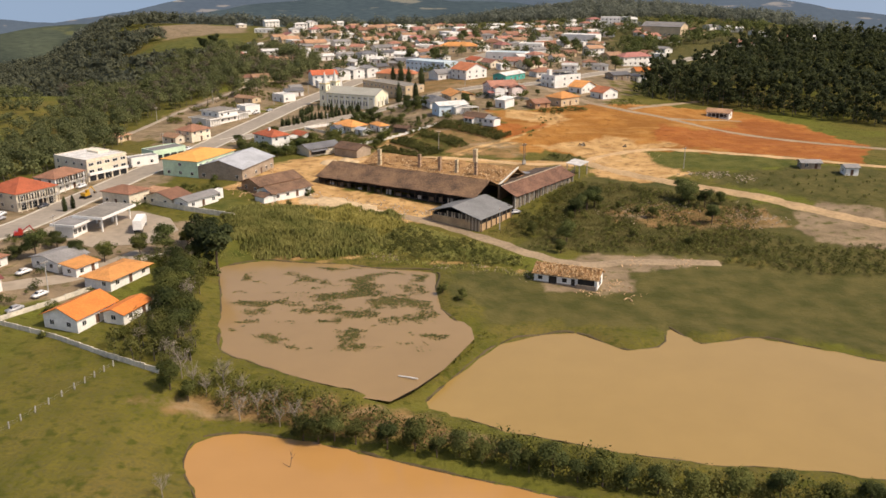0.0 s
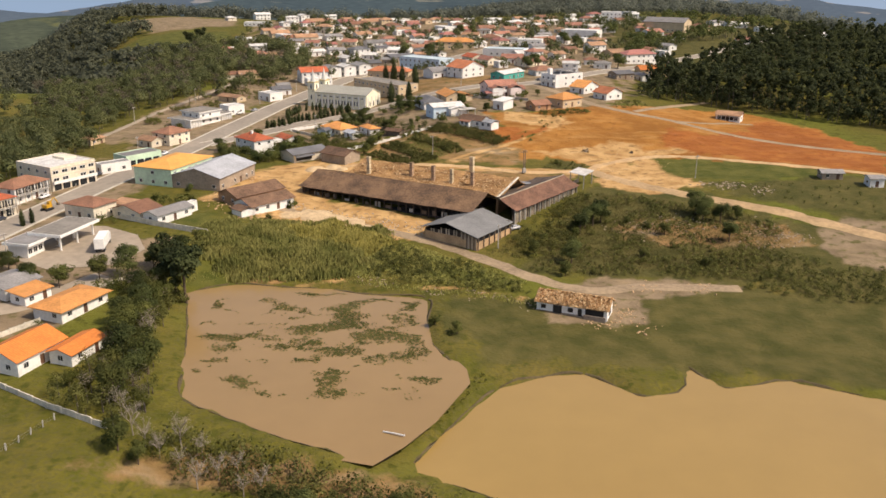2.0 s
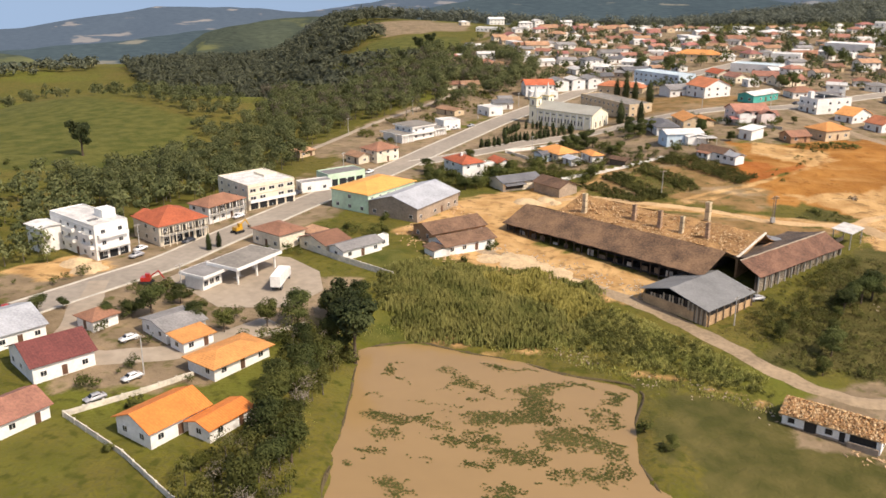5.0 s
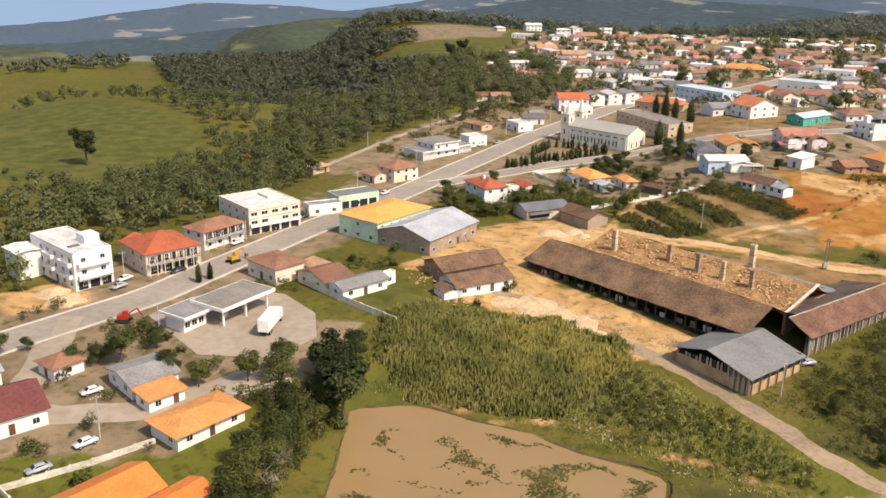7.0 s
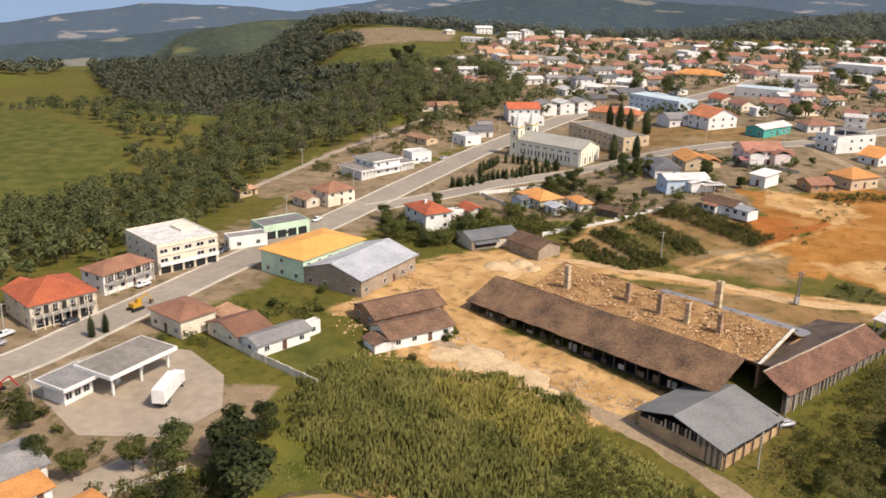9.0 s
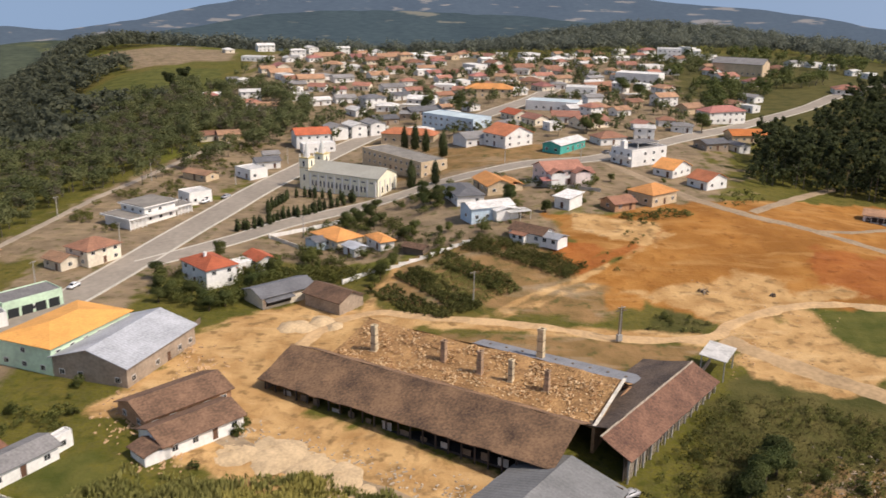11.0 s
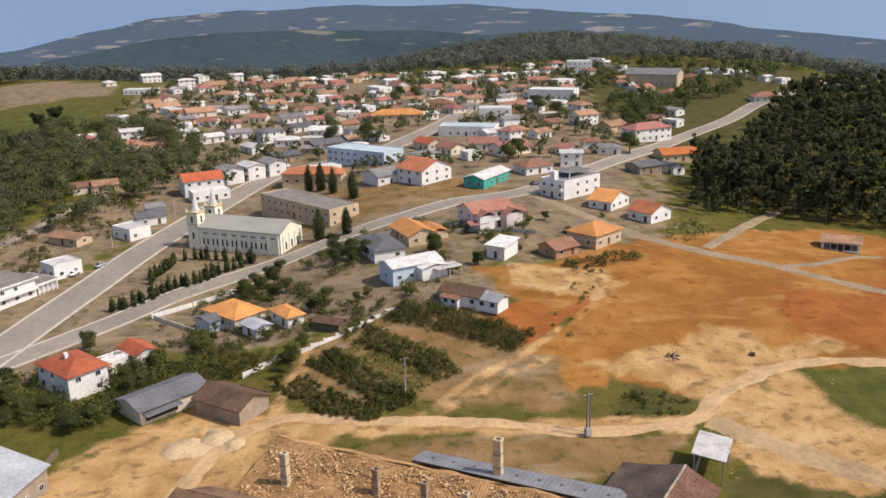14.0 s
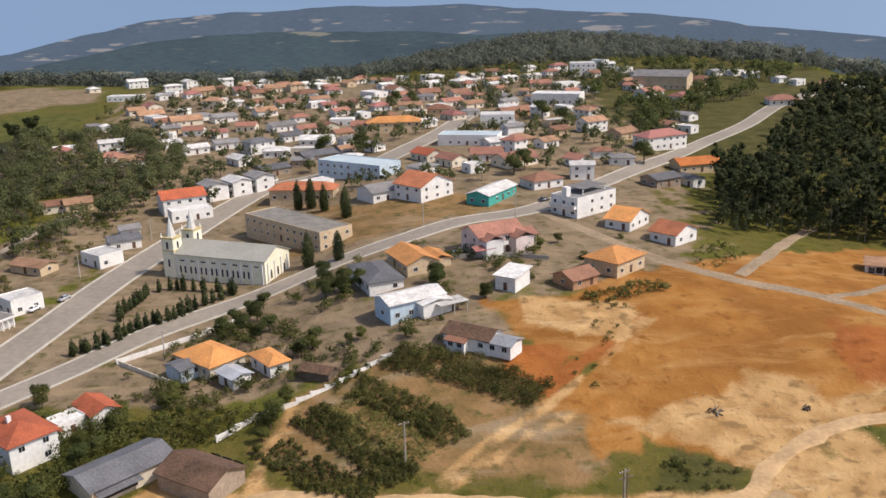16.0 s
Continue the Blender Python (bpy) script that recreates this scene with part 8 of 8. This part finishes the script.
def paint(name, colour):
    m = bpy.data.materials.new(name)
    m.use_nodes = True
    b = m.node_tree.nodes["Principled BSDF"]
    b.inputs["Base Color"].default_value, b.inputs["Roughness"].default_value, b.inputs["Coat Weight"].default_value = (*colour, 1), 0.35, 0.6
    return m


CAR_PAINT = {"white": paint("white_car_paint", (0.7, 0.7, 0.69)), "silver": paint("silver_car_paint", (0.35, 0.35, 0.36)), "dark": paint("dark_car_paint", (0.03, 0.032, 0.04)), "red": paint("red_machine_paint", (0.4, 0.03, 0.02)), "yellow": paint("yellow_machine_paint", (0.55, 0.3, 0.02))}
RUBBER = surface("rubber", (0.02, 0.02, 0.02), 0.2, 0.9, 0.3, 1)


def wheel_on(parent, x, y, r, w=0.2):
    bm = bmesh.new()
    bmesh.ops.create_cone(bm, cap_ends=True, segments=14, radius1=r, radius2=r, depth=w, matrix=Matrix.Rotation(math.pi / 2, 4, "X"))
    tyre = part("wheel", bm, RUBBER, parent)
    tyre.matrix_local = pose(x, y, r)
    bm = bmesh.new()
    bmesh.ops.create_cone(bm, cap_ends=True, segments=10, radius1=r * 0.55, radius2=r * 0.5, depth=w + 0.03, matrix=Matrix.Rotation(math.pi / 2, 4, "X"))
    part("rim", bm, MATS["concrete"], tyre)


def car(x, y, turn, colour, label):
    ob = thing("car", x, y, land(x, y) + 0.12, turn, label, "car")
    bm = bmesh.new()
    side = [(-2.05, 0.35), (-2.1, 0.75), (-1.2, 0.92), (-0.6, 1.42), (0.85, 1.45), (1.55, 0.98), (2.05, 0.88), (2.1, 0.35)]
    a = [bm.verts.new((p[0], -0.82 if p[1] < 1.2 else -0.64, p[1])) for p in side]
    b = [bm.verts.new((p[0], 0.82 if p[1] < 1.2 else 0.64, p[1])) for p in side]
    bm.faces.new(a)
    bm.faces.new(b[::-1])
    for i in range(len(a)):
        k = (i + 1) % len(a)
        bm.faces.new((a[i], b[i], b[k], a[k]))
    bmesh.ops.recalc_face_normals(bm, faces=bm.faces[:])
    bmesh.ops.bevel(bm, geom=bm.edges[:], offset=0.06, segments=2, affect="EDGES")
    part("body", bm, CAR_PAINT[colour], ob, smooth=True)
    for q in ([(-1.18, 0.94), (-0.62, 1.4)], [(1.5, 1.0), (0.88, 1.43)]):
        (x0, z0), (x1, z1) = q
        s = -0.03 if x0 < 0 else 0.03
        raw("windscreen", [(x0 + s, -0.68, z0 + 0.05), (x0 + s, 0.68, z0 + 0.05), (x1 + s, 0.56, z1), (x1 + s, -0.56, z1)], [(0, 1, 2, 3)], GLASS, ob)
    for sy in (-1, 1):
        raw("side_window", [(-0.95, sy * 0.80, 0.98), (1.25, sy * 0.80, 1.0), (0.8, sy * 0.69, 1.36), (-0.55, sy * 0.69, 1.36)], [(0, 1, 2, 3)], GLASS, ob)
    for wx in (-1.3, 1.3):
        for wy in (-0.76, 0.76):
            wheel_on(ob, wx, wy, 0.31)
    for wy in (-0.55, 0.55):
        part("headlight", box(-2.14, -2.06, wy - 0.15, wy + 0.15, 0.6, 0.72), MATS["frame"], ob)


for x, y, t, c, l in (
    (-110.5, 372, 78, "white", "white van parked at the shops"), (-99, 199.5, 65, "white", "white hatchback parked in the lane"), (-110, 215, 60, "white", "white car parked by a house"), (-101, 190.5, 60, "silver", "silver car parked at the wall"),
    (-141, 267, 75, "white", "white car in front of the white building"), (-139, 262, 70, "silver", "silver car in front of the white building"), (-131.5, 276.5, 70, "dark", "dark car parked on the main street"),
    (-129, 302, 70, "white", "white car parked on the main street"), (-125, 320, 72, "white", "white van-like car at the kerb"), (-125, 329, 75, "silver", "silver car at the kerb"), (-123, 333, 75, "dark", "dark car at the kerb"),
    (-118.5, 346, 75, "dark", "dark car at the kerb of the main street"), (56, 515, 20, "dark", "dark car beside the white house"), (-66, 569, 55, "dark", "dark car in front of the shops"), (-62, 573, 50, "silver", "silver car in front of the shops"), (-53, 584, 40, "silver", "silver car at the corner"),
    (-99, 459, 68, "white", "white car beside the white shop"), (-93, 466, 68, "silver", "silver car beside the white shop"), (-148, 222, 50, "red", "red pickup on the street"), (20, 462, 10, "white", "white car in the yard of the pink house"), (24, 282, 30, "silver", "silver car parked behind the barn")):
    car(x, y, t, c, l)

lorry = thing("box_truck", -91.8, 253, land(-92, 253) + 0.14, 100, "white box truck parked on the forecourt", "truck")
part("cargo_box", box(-5.2, 3.2, -1.25, 1.25, 1.1, 3.9), MATS["white"], lorry)
bm = box(3.4, 5.6, -1.2, 1.2, 0.7, 3.1)
bmesh.ops.bevel(bm, geom=bm.edges[:], offset=0.18, segments=2, affect="EDGES")
part("cab", bm, CAR_PAINT["white"], lorry)
raw("windscreen", [(5.62, -1.0, 1.8), (5.62, 1.0, 1.8), (5.58, 0.95, 2.8), (5.58, -0.95, 2.8)], [(0, 1, 2, 3)], GLASS, lorry)
part("chassis", box(-5.0, 5.2, -0.5, 0.5, 0.6, 1.1), RUBBER, lorry)
for wx in (-3.8, -2.7, 4.3):
    for wy in (-1.05, 1.05):
        wheel_on(lorry, wx, wy, 0.5, 0.3)
for k in range(7):
    part("box_rib", box(-5.1 + k * 1.36, -5.02 + k * 1.36, -1.28, 1.28, 1.15, 3.85), MATS["frame"], lorry)

forecourt = tagged(raw("pavement", [(x, y, land(x, y) + 0.1) for x, y in [(-122, 250), (-100, 236), (-84, 240), (-80, 252), (-86, 264), (-98, 272), (-112, 272), (-119, 262)]], [tuple(range(8))], PALE_ROAD), "worn pale forecourt of the filling station", "forecourt", kind="structure")
station = thing("filling_station", -108, 256, land(-108, 256), 75, "filling station with two flat white canopies", "filling station")
part("canopy", box(-5.5, 11.5, -8.5, 2.0, 4.0, 4.8), MATS["white"], station, "wide flat canopy with a pale edge")
part("roof_sheet", box(-5.2, 11.2, -8.2, 1.7, 4.8, 4.86), ROOFS["greyflat"], station)
part("canopy", box(-12.5, -2.5, -4.0, 4.5, 3.2, 3.9), MATS["white"], station, "lower flat canopy")
part("roof_sheet", box(-12.2, -2.8, -3.7, 4.2, 3.9, 3.95), ROOFS["grey"], station)
for x in (-4, 3, 10):
    for y in (-7, 0):
        part("column", box(x - 0.2, x + 0.2, y - 0.2, y + 0.2, -0.6, 4.3), MATS["white"], station)
part("kiosk", box(-11.5, -5, -2.5, 3.5, -0.6, 3.4), MATS["white"], station)
for x in (-10.5, -8.5, -6.5):
    put_window(station, x, -2.5, 0.8, 0, 1.5, 1.4)
put(DOOR, "door", station, pose(-5, 0.5, 0, 0, 0, 90))
for x in (0, 6):
    pump = part("pump", box(x - 0.4, x + 0.4, -3.8, -3.3, -0.3, 1.6), CAR_PAINT["white"], station)
    part("pump_island", box(x - 1.4, x + 1.4, -4.2, -2.9, -0.4, 0.15), MATS["concrete"], station)


def digger(x, y, turn, colour, label, name="excavator", size=1.0):
    ob = thing(name, x, y, land(x, y) + 0.1, turn, label, name.replace("_", " "))
    ob.scale = (size, size, size)
    part("body", box(-1.2, 1.2, -1.0, 1.0, 0.9, 1.9), CAR_PAINT[colour], ob)
    part("cab", box(0.1, 1.1, -0.9, 0.1, 1.9, 2.9), CAR_PAINT[colour], ob)
    for sy in (-1, 1):
        bm = box(-1.8, 1.8, sy * 1.0 - 0.28, sy * 1.0 + 0.28, 0.0, 0.8)
        bmesh.ops.bevel(bm, geom=bm.edges[:], offset=0.2, segments=2, affect="EDGES")
        part("track", bm, RUBBER, ob)
    for n_, a, b in (("boom", (1.0, 0, 1.8), (3.2, 0, 3.4)), ("arm", (3.2, 0, 3.4), (4.6, 0, 1.4))):
        bm = bmesh.new()
        limb(bm, a, b, 0.22, 0.16, 4)
        part(n_, bm, CAR_PAINT[colour], ob)
    part("bucket", box(4.3, 5.0, -0.4, 0.4, 0.6, 1.3), MATS["wood"], ob)


def brush_pile(x, y, r, label, seed):
    """Uprooted stumps, roots and branches thrown together."""
    ob = thing("brush_pile", x, y, land(x, y), 0, label, "brush pile")
    rng = random.Random(seed)
    for k in range(14):
        a, b = rng.uniform(0, 6.28), rng.uniform(0, 6.28)
        q = r * rng.uniform(0.2, 0.8)
        bm = bmesh.new()
        limb(bm, (math.cos(a) * q, math.sin(a) * q, -0.1), (math.cos(b) * q * 0.8, math.sin(b) * q * 0.8, rng.uniform(0.3, 1.0) * r * 0.6), rng.uniform(0.1, 0.25), 0.05, 5)
        part("branch", bm, BARK if k % 3 else TWIG, ob)


digger(-122, 288, 70, "yellow", "small yellow excavator at the street")
digger(-125, 245, 20, "red", "red farm loader beside the street", "loader")
brush_pile(60, 372, 2.6, "pile of dark uprooted stumps and roots on the bare earth", 1)
brush_pile(78, 371, 1.7, "small pile of logs and roots by the track", 2)


def heap(x, y, r, h, material, label, seed):
    bm = bmesh.new()
    rings, last = 7, None
    for j in range(rings + 1):
        f = j / rings
        ring = []
        for i in range(20):
            a = math.tau * i / 20
            q = r * (1 - f) * (1 + 0.45 * noise.noise((math.cos(a) * 1.5, math.sin(a) * 1.5, seed)))
            ring.append(bm.verts.new((math.cos(a) * q, math.sin(a) * q, h * (1 - (1 - f) ** 1.6) - 0.25 + 0.3 * noise.noise((math.cos(a) * 3, math.sin(a) * 3 + f * 4, seed)))))
        if last:
            for i in range(20):
                bm.faces.new((last[i], last[(i + 1) % 20], ring[(i + 1) % 20], ring[i]))
        last = ring
    bmesh.ops.remove_doubles(bm, verts=bm.verts[:], dist=0.01)
    ob = part("sand_mound", bm, material, smooth=True)
    ob.matrix_world = pose(x, y, land(x, y))
    tagged(ob, label, "sand mound")


SAND = surface("pale_sand", (0.52, 0.38, 0.22), 0.25, 0.95, 0.6, 3, 0.3)
for k, (x, y, r, h) in enumerate(((-152, 254, 4.5, 1.7), (-146, 251, 5, 1.6), (-153, 260, 3, 1.0), (-46, 348, 5, 1.6), (-40, 352, 4, 1.5), (-36, 349, 3, 1.0))):
    heap(x, y, r, h, SAND, "heap of pale building sand", k + 1)
for k, (x, y, r, h) in enumerate(((-40, 292, 7, 0.9), (-33, 288, 6, 0.8), (-27, 285, 6, 0.9), (-47, 290, 5, 0.7), (-22, 281, 4, 0.6))):
    heap(x, y, r, h, SAND, "low bank of sandy spoil in the yard", k + 21)



def rubble(name, spots, count, spread_, size, material, label, seed):
    """Stones, boards and broken brick strewn about."""
    rng, verts, faces = random.Random(seed), [], []
    for _ in range(count):
        cx, cy = rng.choice(spots)
        x, y = rng.gauss(cx, spread_), rng.gauss(cy, spread_)
        s = size * rng.uniform(0.4, 1.4)
        m = Matrix.Translation((x, y, land(x, y) + s * 0.3)) @ Euler((rng.uniform(-0.5, 0.5), rng.uniform(-0.5, 0.5), rng.uniform(0, 6.3))).to_matrix().to_4x4() @ Matrix.Diagonal((s * rng.uniform(0.6, 2.4), s * 0.7, s * 0.5, 1))
        k = len(verts)
        verts += [tuple(m @ Vector((a, b, c))) for a in (-1, 1) for b in (-1, 1) for c in (-1, 1)]
        faces += [tuple(k + i for i in f) for f in ((0, 1, 3, 2), (4, 6, 7, 5), (0, 4, 5, 1), (2, 3, 7, 6), (0, 2, 6, 4), (1, 5, 7, 3))]
    tagged(raw(name, verts, faces, material), label, "rubble", kind="stuff")


STONE = surface("pale_stone", (0.36, 0.29, 0.2), 0.3, 0.9, 0.4, 2)
rubble("rubble", [(61, 283), (66, 286), (74, 292), (80, 290), (107, 276), (100, 284), (95, 272)], 320, 3.8, 0.2, STONE, "pale stones and rubble on the slope", 1)
rubble("rubble", [(105, 324), (113, 319), (98, 326)], 110, 2.6, 0.26, STONE, "pale rubble heap on the far pasture", 2)
rubble("timber_scrap", [(-24, 289), (-16, 284), (-6, 281), (-34, 293), (-44, 296), (-2, 277)], 300, 2.6, 0.17, MATS["pale_board"], "timber scraps and boards in front of the shed", 3)
rubble("brick_scrap", [(-70, 300), (-66, 296), (-72, 306), (-62, 318), (-68, 332), (-58, 286), (-62, 324)], 380, 2.8, 0.22, MATS["brickpale"], "broken bricks and tiles round the old house", 4)
rubble("rubble", [(60, 340), (66, 346), (70, 336), (58, 334), (72, 364), (66, 372), (84, 358)], 200, 4.0, 0.13, MATS["brickpale"], "stones along the sandy track", 5)
rubble("rubble", [(28, 226), (40, 216), (46, 222), (50, 214), (56, 240), (70, 239)], 140, 2.0, 0.2, MATS["brickpale"], "broken tiles strewn round the hut", 6)
rubble("rubble", [(0, 232), (10, 233), (16, 231), (22, 228), (-20, 241), (-14, 240)], 120, 1.8, 0.16, STONE, "pale stones along the pond bank", 7)

pipe = thing("drain_pipe", -7, 162.5, 3.35, -25, "pale pipe lying on the muddy pond", "pipe")
bm = bmesh.new()
limb(bm, (-2.4, 0, 0.1), (2.0, 0, 0.35), 0.14, 0.14, 8)
part("tube", bm, MATS["frame"], pipe)
snag = thing("dead_branch", -27, 134, 0.0, 0, "dead branch sticking out of the orange pond", "branch")
bm = bmesh.new()
for a, b in (((0, 0, -0.5), (0.5, 0.3, 3.2)), ((0.2, 0.1, 1.4), (1.0, 0.6, 2.4)), ((0, 0, 0), (-1.2, 0.4, 0.5)), ((0.3, 0.2, 2.2), (0.1, 0.5, 3.0))):
    limb(bm, a, b, 0.06, 0.025, 5)
part("wood", bm, BARK, snag)
